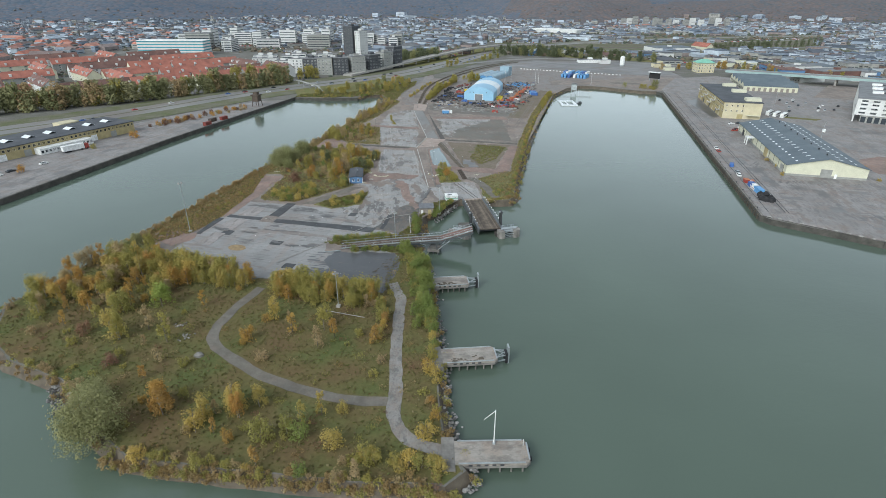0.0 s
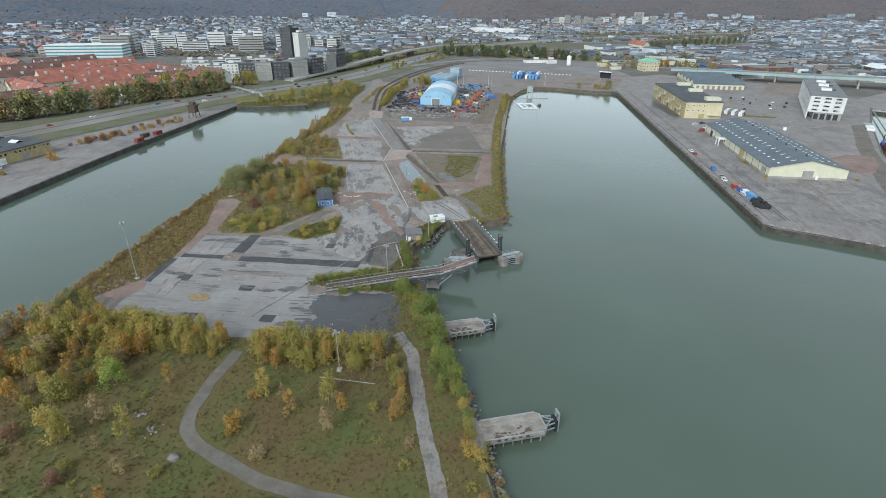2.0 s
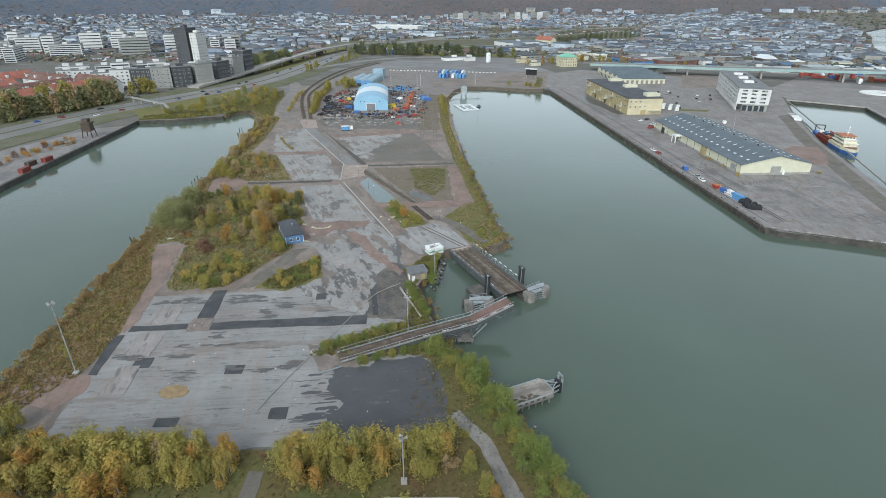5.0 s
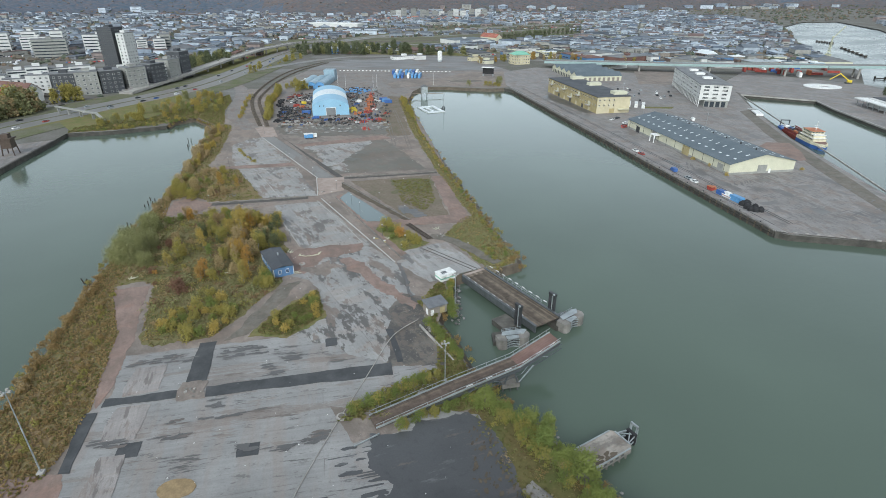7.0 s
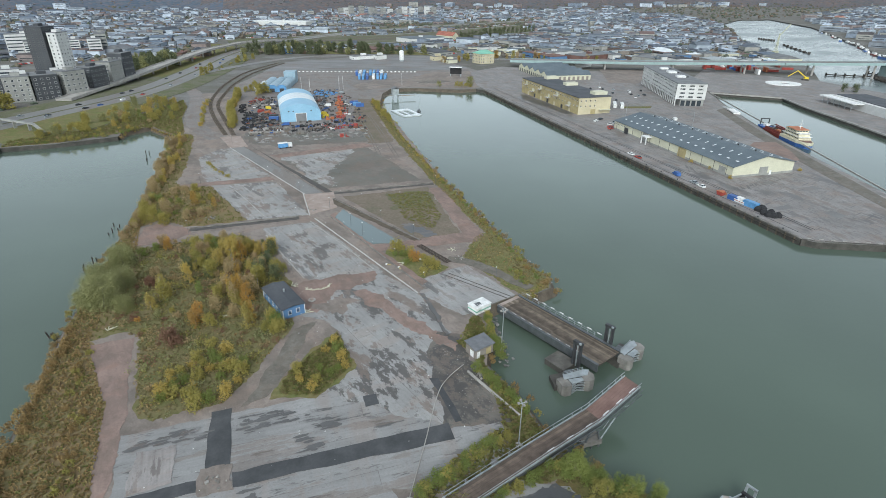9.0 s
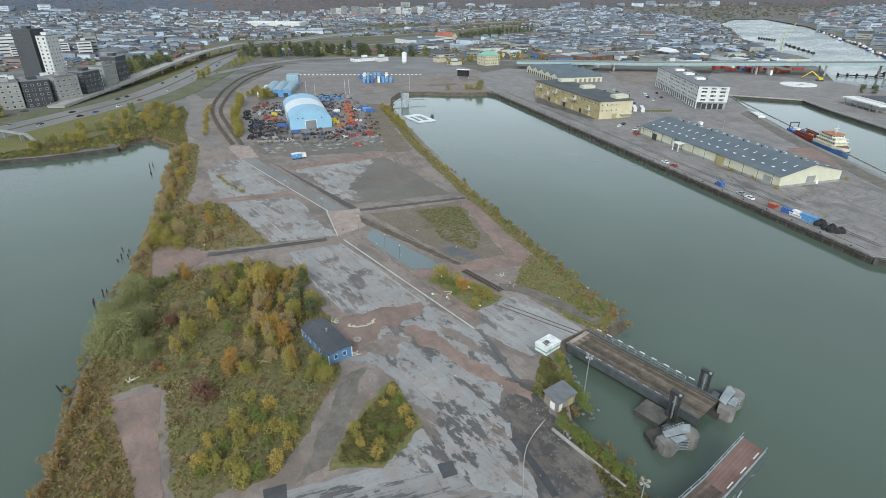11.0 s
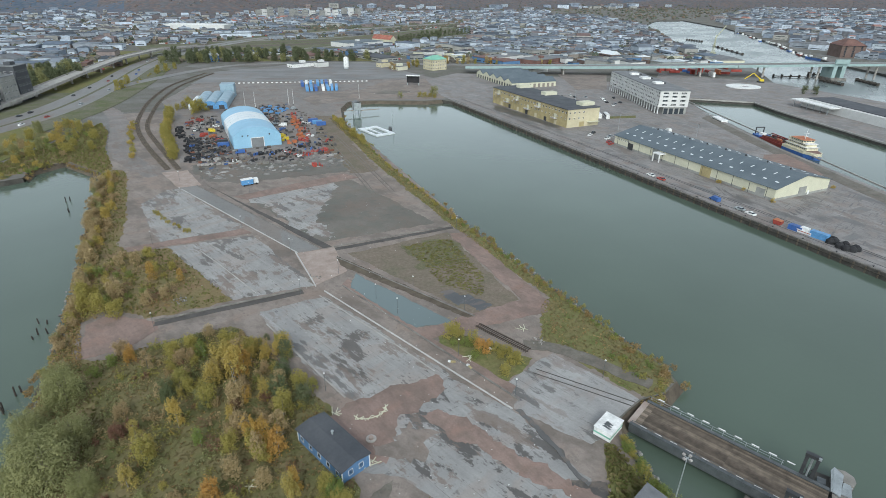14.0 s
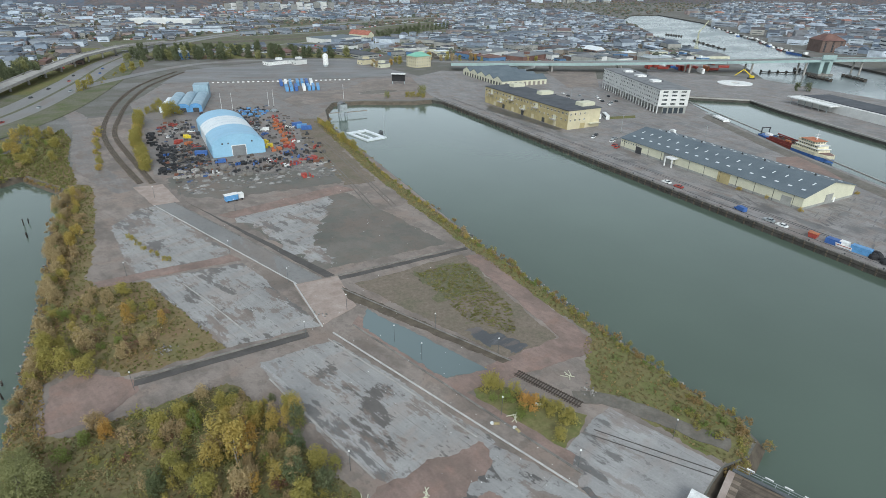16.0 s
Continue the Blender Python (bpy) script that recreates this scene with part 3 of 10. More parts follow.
COAST = [(-194, 476), (-193, 488), (-182, 497), (-166, 470), (-161, 455), (-165, 430), (-163, 379), (-160, 345), (-164, 295), (-165, 252), (-163, 210), (-162, 165),
         (-163, 122), (-164, 104), (-150, 88), (-136, 81), (-116, 78), (-100, 68), (-82, 61), (-59, 63), (-35, 66), (-15, 70), (-11, 76), (-14, 80), (-18, 86), (-23, 100),
         (-30, 122), (-38, 147), (-45, 164), (-52, 180), (-53, 195), (-56, 206), (-51, 214), (-50, 224), (-46, 228), (-37, 231), (-30, 230), (-23, 233), (-21, 240),
         (-23.5, 279), (-24.5, 330), (-24.5, 430), (-22, 489), (-18, 540), (-8, 580), (4, 602), (24, 599), (46, 588), (62, 581), (82, 582)]
WATERLINE = ragged(ragged(COAST, 0.0, 4.0, 2), 0.25, 60.0, 2)
WATERLINE = WATERLINE[:min(range(len(WATERLINE)), key=lambda k: math.hypot(WATERLINE[k][0] - 78, WATERLINE[k][1] - 584)) + 1]


def inward(line, d):
    """The line moved to its left hand by d metres."""
    return ribbon(line, 2 * d)[:len(line)]


COAST = inward(WATERLINE, 2.3)


def shore(pts, back=2.7):
    """Draws an outline back from the water where it lies too near it."""
    out = []
    for x, y in pts:
        best = None
        for (x0, y0), (x1, y1) in zip(WATERLINE, WATERLINE[1:]):
            d = math.hypot(x1 - x0, y1 - y0) or 1e-6
            ux, uy = (x1 - x0) / d, (y1 - y0) / d
            f = max(0.0, min(d, (x - x0) * ux + (y - y0) * uy))
            cx, cy = x0 + ux * f, y0 + uy * f
            e_ = math.hypot(x - cx, y - cy)
            if best is None or e_ < best[0]:
                best = (e_, cx, cy, -uy, ux)
        e_, cx, cy, nx, ny = best
        inner = (x - cx) * nx + (y - cy) * ny
        if e_ < 6 and inner < back:
            x, y = cx + nx * back, cy + ny * back
        out.append((x, y))
    return out


LAND = [(-253, -1500), (-253, 180), (-257, 300), (-256, 376), (-254, 448), (-254, 465), (-227, 467)] + COAST + [
    (83, 572), (83, 241), (86, 237), (121, 222), (147, 224), (165, 268), (176, 300), (202, 367), (248, 460), (278, 512), (322, 474), (306, 439), (277, 352), (240, 240), (190, 90),
    (330, 60), (400, 240), (430, 400), (440, 540), (520, 620), (567, 690), (640, 830), (779, 1004), (930, 1190), (1083, 1386), (1300, 1560), (1420, 1560), (1215, 1231),
    (1018, 1003), (774, 735), (681, 621), (618, 512), (560, 380), (520, -1500), (4900, -1500), (4900, 4900), (-4900, 4900), (-4900, -1500)]
setting("ground", Geo().plate(LAND, -6.0, 0.0, 0, 1), ["land", "quaywall"], "grey-brown paved and built-up ground round the harbour")

RIVER = [(430, 400), (440, 540), (520, 620), (567, 690), (640, 830), (779, 1004), (930, 1190), (1083, 1386), (1300, 1560), (1420, 1560), (1215, 1231), (1018, 1003), (774, 735), (681, 621), (618, 512), (560, 380)]
setting("river", Geo().plate([(x, y) for x, y in RIVER], WATER - 0.5, WATER + 0.03), "river", "pale ruffled river water beyond the quays", "water")

# sloping earth banks of the pier
g = Geo()
n = len(COAST)
for i in range(n - 1):
    (x0, y0), (x1, y1) = COAST[i], COAST[i + 1]
    quad = []
    for k in (i, i + 1):
        a_, b_ = COAST[max(0, k - 1)], COAST[min(n - 1, k + 1)]
        d = math.hypot(b_[0] - a_[0], b_[1] - a_[1])
        out = 2.5 + 0.5 * noise.noise(Vector((COAST[k][0] * 0.2, COAST[k][1] * 0.2, 0)))
        quad.append((COAST[k], (COAST[k][0] + (b_[1] - a_[1]) / d * out, COAST[k][1] - (b_[0] - a_[0]) / d * out)))
    (p0, q0), (p1, q1) = quad
    g.add([(*p0, 0.02), (*p1, 0.02), (*q1, -3.0), (*q0, -3.0)], [(0, 1, 2, 3)])
setting("bank", g, "bank", "dark sloping earth bank along the water", "bank")

LAYER = [0.0]


def sheet(name, pts, mat, label, category="pavement", amp=0.5, step=2.0, z=None, thick=0.3):
    """A surface laid over the ones before it."""
    LAYER[0] += 0.0018
    top = LAYER[0] + 0.01 if z is None else z
    near = abs(pts[0][0] + 90) < 170 and 40 < pts[0][1] < 640
    return setting(name, Geo().plate(shore(ragged(pts, amp, step, len(pts)) if amp else pts) if near else pts, top - thick, top), mat, label, category)


def streaks(name, poly, count, length, width, turn, mat, label, seed):
    """Many overlapping ragged slivers, where a skin has worn off in streaks."""
    LAYER[0] += 0.0018
    r = random.Random(seed)
    g = Geo()
    c, s = math.cos(radians(turn)), math.sin(radians(turn))
    for i, (x, y) in enumerate(strew(poly, count, seed)):
        l, w = length * r.uniform(0.35, 1.2), width * r.uniform(0.35, 1.25)
        ring = []
        for k in range(14):
            a_ = k * math.tau / 14
            u, v = l * math.cos(a_) * r.uniform(0.75, 1.1), w * math.copysign(abs(math.sin(a_)) ** 0.6, math.sin(a_)) * r.uniform(0.55, 1.15)
            ring.append((x + u * c - v * s, y + u * s + v * c, LAYER[0] + 0.01 + 0.0001 * i))
        g.add(ring, [tuple(range(14))])
    LAYER[0] += 0.0001 * count
    return setting(name, g, mat, label, "pavement")


sheet("ground_pier", [(-163, 140), (-160, 345), (-163, 430), (-160, 455), (-164, 468), (-160, 620), (10, 620), (-9, 580), (-20, 540), (-22, 330), (-24, 234), (-37, 231), (-46, 228), (-53, 205), (-54, 180), (-48, 165), (-40, 140)], "dirt", "bare brown dirt and rubble ground of the old pier", "ground", 0)
SOUTH = [(-163, 104), (-150, 89), (-116, 79), (-100, 69), (-82, 62), (-59, 64), (-35, 67), (-15, 71), (-12, 77), (-19, 87), (-24, 100), (-31, 122), (-39, 147), (-46, 165), (-52, 178), (-58, 168), (-54, 139), (-97, 138), (-138, 142), (-150, 152), (-162, 152)]
sheet("meadow", SOUTH, "meadow", "rough autumn meadow in olive, brown and green", "ground", 0.8)
WEST = [(-162, 151), (-151, 152), (-142, 167), (-141, 184), (-145, 215), (-151, 231), (-155, 243), (-148, 245), (-149, 300), (-156, 303), (-157, 321), (-150, 326), (-139, 316), (-117, 317), (-134, 364), (-147, 366), (-150, 374), (-149, 405), (-150, 440), (-152, 468), (-158, 474), (-164, 469), (-161, 455), (-165, 430), (-163, 379), (-160, 345), (-164, 295), (-165, 252), (-163, 210)]
sheet("reed_bank", WEST, "heath", "brown reeds and weeds on the pier's bank", "ground", 0.8)
WOOD = [(-143, 241), (-138, 210), (-134, 207), (-120, 208), (-113, 218), (-103, 236), (-103, 261), (-112, 288), (-119, 303), (-135, 302), (-149, 301), (-152, 250)]
sheet("copse_floor", WOOD, "tawny", "grass and weeds under young trees", "ground", 0.8)
NORTH = [(-158, 474), (-164, 470), (-182, 496), (-194, 488), (-227, 469), (-254, 467), (-254, 480), (-215, 500), (-195, 540), (-172, 590), (-166, 560), (-165, 520)]
sheet("road_north", ribbon(smooth_line([(-137, 455), (-150, 485), (-158, 520), (-160, 560), (-164, 610), (-176, 650), (-205, 690)]), 11), "yard", "grey broken asphalt road leading off the pier", "road", 0.6)
sheet("marsh_edge", NORTH, "heath", "weedy bank at the head of the basin", "ground", 0.8)
EAST = [(-36, 275), (-45, 262), (-41, 250), (-36, 233), (-24, 234), (-22, 240), (-24.5, 279), (-25.5, 330), (-25.5, 430), (-23, 489), (-20, 545), (-28, 549), (-33, 430), (-32.5, 340), (-30, 280)]
sheet("grassy_bank", EAST, "lush", "olive grass and weeds along the water", "ground", 0.8)
COVE = [(-87, 170), (-75, 178), (-62, 184), (-59, 205), (-62, 215), (-54, 226), (-50, 224), (-51, 214), (-56, 206), (-53, 195), (-52, 180), (-55, 168), (-70, 168)]
sheet("cove_bank", COVE, "lush", "weedy bank beside the ramp", "ground", 0.6)

# paved parts of the pier
sheet("pavement_apron", [(-139, 143), (-97, 139), (-54, 139), (-55, 150), (-56, 166), (-64, 170), (-62, 184), (-60, 200), (-63, 220), (-66, 243), (-74, 259), (-101, 259), (-101, 240), (-95, 236), (-91, 229), (-90, 213), (-99, 205), (-140, 204), (-138, 188), (-142, 183), (-140, 166)], "apron", "pale worn asphalt apron with dark damp patches", amp=0.4)
sheet("pavement_fan", [(-98, 205), (-74, 188), (-62, 190), (-62, 220), (-66, 243), (-74, 258), (-98, 256), (-97, 240), (-91, 229), (-90, 213)], "fan", "patchy grey asphalt with dark bare areas", amp=0.8)
sheet("rubble_east", [(-73.5, 186.5), (-59, 184), (-61, 205), (-61, 219), (-66, 222), (-70.5, 214), (-72.5, 203)], "rubbledirt", "dark gravelly rubble beside the cove", "ground", 0.8)
sheet("asphalt_trench", [(-71.5, 188), (-70, 188), (-71, 203), (-73, 203.5)], "fresh", "narrow dark asphalt trench repair", amp=0.2)
sheet("ramp_foot", [(-88.5, 175), (-77.5, 170.6), (-73.6, 164.6), (-84, 163)], "dirt", "worn brownish concrete at the ramp's foot", amp=0.3)
sheet("pavement_wet", [(-80, 165), (-72, 164), (-70, 166.5), (-58, 167.5), (-53.6, 160), (-52.8, 139), (-79, 139.5), (-80, 147), (-77, 151), (-81, 156)], "wet", "dark wet asphalt", amp=0.5, step=0.6)
streaks("wet_streaks", [(-90, 160), (-79, 164), (-77, 148), (-82, 141), (-86, 146), (-82, 152)], 34, 3.2, 0.5, 3, "wet", "wet streaks running out over the asphalt", 209)
sheet("pavement_main", [(-111, 307), (-92, 308), (-73, 259), (-96, 259), (-104, 275)], "panel", "long pale asphalt panel with dark ragged patches", amp=0.5)
sheet("pavement_strip", [(-111, 306), (-105, 307), (-95, 262), (-96.5, 259), (-100, 266)], "slab", "smooth pale strip of concrete along the panel", amp=0.5)
sheet("pavement_middle", [(-134, 364), (-105, 363), (-93, 316), (-117, 317)], "panel", "pale asphalt panel with dark ragged patches", amp=0.5)
sheet("pavement_north", [(-144, 415), (-134, 430), (-128, 431), (-107, 371), (-138, 369)], "panel", "pale asphalt panel with cracks and weeds", amp=0.5)
sheet("pavement_bridge", [(-45, 256), (-37, 232), (-46, 228.5), (-57, 227), (-65, 243), (-62, 251)], "slab", "light grey concrete apron before the ferry bridge", amp=0.5)
sheet("pavement_lot", [(-103, 411), (-54, 416), (-37, 346), (-84, 346)], "darkdirt", "dark bare lot with tracks of vehicles", amp=0.6)
sheet("pavement_lot_pale", [(-102, 410), (-78, 412), (-60, 415), (-66, 395), (-78, 372), (-78, 352), (-84, 350)], "panel", "pale worn concrete slab remains", amp=2.0)
sheet("pavement_yard", [(-128, 585), (-127, 473), (-100, 458), (-53, 448), (-28, 520), (-22, 560), (2, 606), (26, 604), (62, 586), (84, 588), (121, 697), (0, 722), (-60, 738), (-108, 745), (-135, 660)], "yard", "grey asphalt storage yard round the tent hall", amp=0.6)
sheet("mud_yard", [(-121, 466), (-96, 457), (-60, 451), (-46, 452), (-42, 436), (-50, 424), (-104, 428), (-116, 436), (-122, 452)], "darkdirt", "churned dark mud before the storage yard", "ground", 1.4, 1.4)
sheet("mud_track", [(-50, 420), (-35, 420), (-30, 500), (-24, 556), (-34, 562), (-44, 520), (-49, 470)], "mudfield", "dark muddy vehicle track beside the basin", "ground", 1.2, 1.4)
sheet("gravel_plaza", [(-26, 600), (4, 610), (30, 608), (62, 592), (84, 592), (112, 660), (116, 692), (70, 700), (30, 655), (-10, 650), (-30, 630)], "dirt", "brownish worn gravel plaza at the basin's head", "ground", 1.6, 2.0)
sheet("field", [(-77, 333), (-37, 336), (-39, 282), (-55, 280)], "mudfield", "bare brown mud field", "ground", 0.5)
sheet("field_grass_patch", [(-57, 331), (-45, 333), (-38.5, 328), (-40, 306), (-46, 289), (-52, 290), (-57, 300), (-58, 312)], "fieldgrass", "thin olive grass on the mud field", "ground", 2.2, 1.2)
sheet("field_puddle", [(-59.5, 297), (-56, 296), (-51, 290), (-48.5, 284), (-53, 282.5), (-57, 287)], "wet", "shallow wet patch on the mud", "ground", 1.2, 1.0)
sheet("bush_strip", [(-66, 278), (-57, 264), (-51, 256), (-62, 251), (-70, 272)], "lush", "weedy strip beside the old track", "ground", 0.5)
sheet("traffic_island", [(-110, 207), (-105, 216), (-92, 230), (-89, 213), (-99, 204)], "lush", "weedy overgrown island in the asphalt", "ground", 0.6)
sheet("gravel_pad_west", [(-155, 320), (-149, 323), (-138, 314), (-137, 310), (-144, 303), (-155, 303)], "redgravel", "reddish gravel pad", amp=0.5)
sheet("gravel_pad_south", [(-154, 157), (-156, 163), (-151, 167), (-140, 166), (-138, 160), (-142, 154)], "redgravel", "reddish gravel pad beside the mast", amp=0.5)
sheet("gravel_track", [(-155, 241), (-144, 241.5), (-143, 230), (-140, 212), (-139, 190), (-140, 184), (-142, 190), (-145, 215), (-151, 231)], "redgravel", "reddish gravel track", amp=0.4)
sheet("gravel_yard", [(-103, 243), (-104, 258), (-90, 261), (-75, 260), (-79, 253), (-90, 251), (-96, 240)], "redgravel", "reddish gravel yard beside the blue house", amp=0.9)
sheet("gravel_streak", [(-86, 249), (-80.5, 250), (-76, 241.5), (-71.5, 232), (-66, 222), (-62, 215), (-63.5, 212), (-68, 217), (-74, 228), (-79.5, 239)], "redgravel", "reddish gravel spread over the asphalt", amp=1.0, step=0.6)
sheet("mud_spread", [(-98, 243), (-88, 249), (-84, 243), (-90, 238)], "dirt", "brown mud over the asphalt", "ground", 1.4, 1.2)
sheet("gravel_band_west", [(-148, 370), (-108, 370.5), (-105, 365), (-146, 365.5)], "redgravel", "reddish gravel strip across the pier", amp=0.4)
sheet("gravel_band_north", [(-107, 409), (-53, 422), (-48, 413), (-102, 403)], "redgravel", "reddish gravel strip", amp=0.4)
sheet("gravel_path_east", [(-37, 334), (-31, 333), (-31, 277), (-35, 273), (-73, 275), (-75, 280), (-57, 281), (-38, 282)], "redgravel", "reddish gravel path round the field", amp=0.4)
sheet("gravel_strip", [(-86, 311), (-82, 316), (-73, 280), (-61, 249), (-64, 247)], "redgravel", "reddish gravel strip along the old quay road", amp=0.3)
sheet("gravel_band_mid", [(-137, 310.5), (-96, 311), (-91, 308), (-112, 307), (-136, 302)], "dirt", "brown dirt strip", amp=0.8)
sheet("dirt_road", [(-116, 206), (-110, 218), (-103, 234), (-97, 236), (-103, 222), (-110, 208)], "gravel", "grey dirt road", "road", 0.5)
for name, line, w in (("gravel_path", [(-92, 133), (-93, 120), (-92, 109), (-88, 102), (-78, 97), (-68, 93), (-55, 90.5), (-44, 90), (-33, 92)], 3.1), ("paved_path", [(-52, 146), (-49.5, 142), (-46, 136), (-43.5, 126), (-38.5, 108), (-34.5, 96), (-32.5, 88), (-29, 83), (-24, 80.5), (-17, 80.5)], 3.2)):
    sheet(name, ribbon(smooth_line(line), w), "gravel" if name == "gravel_path" else "footpath", "grey gravel footpath through the meadow" if name == "gravel_path" else "narrow grey worn asphalt footpath", "path", 0.22, 1.2)
sheet("road_dark_west", [(-138, 311.4), (-97, 312.1), (-97, 314.5), (-138, 313.8)], "lane", "narrow dark asphalt lane", "road", 0.15)
sheet("road_dark_east", [(-80, 337.3), (-33, 338.2), (-33, 340), (-80, 339.5)], "lane", "narrow dark asphalt lane", "road", 0.15)
for nm, line in (("kerb_line_main", [(-98.5, 262), (-106, 286), (-110, 300)]), ("kerb_line_middle", [(-110.5, 319), (-118, 341), (-124, 357)]), ("kerb_line_quay", [(-76, 262), (-84, 285), (-93, 309)])):
    sheet(nm, ribbon(smooth_line(line), 0.4), "concrete", "pale sunk concrete kerb line in the paving", "kerb", 0.06, 1.0)
for off in (0, 1.6, 7.5, 9.1):
    sheet("wheel_track", ribbon(smooth_line([(-45 + off, 500), (-46.5 + off * 1.05, 450), (-50 + off * 1.2, 388)]), 0.35), "darkdirt", "dark worn wheel track in the dirt", "ground", 0.15, 1.2)
sheet("road_spine", [(-93, 341), (-129, 431), (-121, 431), (-85, 341)], "road", "grey road between white kerbs", "road", 0.1)
sheet("ditch_north", [(-84, 341), (-117, 431), (-112, 418), (-80.5, 341)], "lane", "dark muddy ditch along the road", "ground", 0.18)
sheet("road_spine_south", [(-91, 311), (-66, 243), (-62.5, 245), (-85, 312)], "dirt", "muddy remains of a road", "road", 0.2)
sheet("dirt_path", ribbon(smooth_line([(-50, 262), (-45, 259), (-41, 254), (-37, 247), (-34, 241), (-31, 236)]), 4.0), "gravel", "greyish dirt path to the shore", "path", 0.4)
sheet("plaza", [(-94, 341), (-80, 340), (-81, 321), (-93, 315.5)], "plaza", "square of pinkish worn concrete", amp=0.2)
sheet("plaza_north", [(-136, 459), (-124, 458), (-119, 431), (-129, 431)], "plaza", "square of worn concrete", amp=0.2)
sheet("pond", [(-79, 318), (-62, 279.5), (-73, 281), (-83, 310)], "pond", "shallow flooded pit with pale green-grey water", "water", 0.5)
sheet("ditch_south", [(-81, 333), (-55, 279.5), (-57.5, 279.5), (-82, 326)], "bank", "dark muddy ditch", "ground", 0.4)
for i, (x, y, w, h) in enumerate([(-129, 170, 4.4, 4.2), (-105, 165.5, 4.4, 3.4), (-115, 148, 5, 2.6), (-91, 149, 4, 3.6), (-69, 142, 4, 3), (-88, 200, 3, 3.5)]):
    sheet("asphalt_patch", [(x - w / 2, y - h / 2), (x + w / 2, y - h / 2), (x + w / 2, y + h / 2), (x - w / 2, y + h / 2)], "fresh", "square dark asphalt repair", amp=0.12, step=1.0)
for pts in ([(-135.5, 198), (-128.4, 198), (-127.8, 188), (-135.8, 187.6)], [(-135.6, 183.5), (-128.3, 183.5), (-128.5, 173), (-135.8, 173)], [(-134, 169), (-129, 169), (-128.4, 158), (-134.5, 158)]):
    sheet("pink_strip", pts, "pinkskin", "pinkish worn strip in the asphalt", amp=0.3, step=0.5)
sheet("asphalt_band", [(-117, 184), (-73, 183.5), (-73, 188.2), (-117, 187.5)], "fresh", "broad dark band of new asphalt over a trench", amp=0.25)
sheet("asphalt_band_west", [(-139, 184.6), (-123, 184.6), (-123, 187.2), (-139, 187.2)], "fresh", "dark band of new asphalt", amp=0.25)
sheet("asphalt_strip", [(-122.2, 189), (-117.6, 189), (-117.8, 206), (-122.2, 206)], "fresh", "dark strip of new asphalt", amp=0.2)
sheet("asphalt_edge", [(-142, 183), (-139.2, 183), (-138.5, 166), (-140.5, 166)], "fresh", "dark asphalt edge strip", amp=0.2)
sheet("rubble_patch", [(-123.5, 183.5), (-117, 183.5), (-117, 190), (-123, 190)], "dirt", "brown rubble between two asphalt bands", "ground", 0.5, 1.0)
sheet("sand_patch", [(-117 + 3.6 * math.cos(k * math.tau / 16), 158 + 2.2 * math.sin(k * math.tau / 16)) for k in range(16)], "yellow", "yellowish sand patch", "ground", 0.3, 1.0)

for pts in ([(-117, 203), (-102, 202), (-100.7, 198.5), (-108, 197.2), (-116.5, 197)], [(-104, 195), (-100.7, 194.1), (-100.5, 188.7), (-103.9, 188.8)], [(-99.5, 197.6), (-95, 197.2), (-96, 194), (-100, 194)],
            [(-116, 182.5), (-113, 183), (-112.4, 179.8), (-115.5, 179.5)],
            [(-123, 177), (-115.5, 177.2), (-107.7, 176.8), (-107.3, 176), (-115.4, 175.9), (-122.3, 175.8)], [(-102.7, 165), (-99, 165.8), (-92, 166.2), (-91, 168.4), (-89, 167.6), (-89.8, 165), (-98, 163.6)], [(-139, 200.6), (-131, 202), (-129.6, 199.4), (-138, 198)],
            [(-129.7, 201.7), (-123, 202.5), (-122.4, 197.6), (-128.7, 198.6)], [(-123.8, 173), (-118.5, 172.5), (-119.4, 171), (-123, 171.5)], [(-107.4, 167.4), (-103.3, 166.8), (-103.3, 165), (-107.7, 166)], [(-137, 174), (-131, 173), (-129, 170.5), (-136, 171)]):
    area = max(p[0] for p in pts) - min(p[0] for p in pts), max(p[1] for p in pts) - min(p[1] for p in pts)
    streaks("worn_patch", pts, int(6 + area[0] * area[1] * 0.32), 1.7, 0.42, 4, "bare", "dark ragged patch where the asphalt skin has come off", int(-pts[0][0] * 7 + pts[0][1]))
streaks("leaf_litter", [(-63, 142), (-54, 141), (-54.5, 160), (-59, 164)], 90, 0.55, 0.32, 60, "bank", "brown leaf litter over the wet asphalt", 207)
for off in (0.0, 1.5):
    sheet("sunk_rail", ribbon([(-54.5 + off, 251.5 + off * 0.6), (-40.5 + off, 231.6 + off * 0.6)], 0.14), "lane", "dark rail sunk in the concrete apron", "rail", 0)
sheet("trench_east", ribbon(smooth_line([(-64.6, 242), (-64.4, 236), (-63.4, 230), (-63.9, 224), (-63.4, 219)]), 1.0), "bare", "dark patched trench along the quay road", amp=0.4, step=0.5)

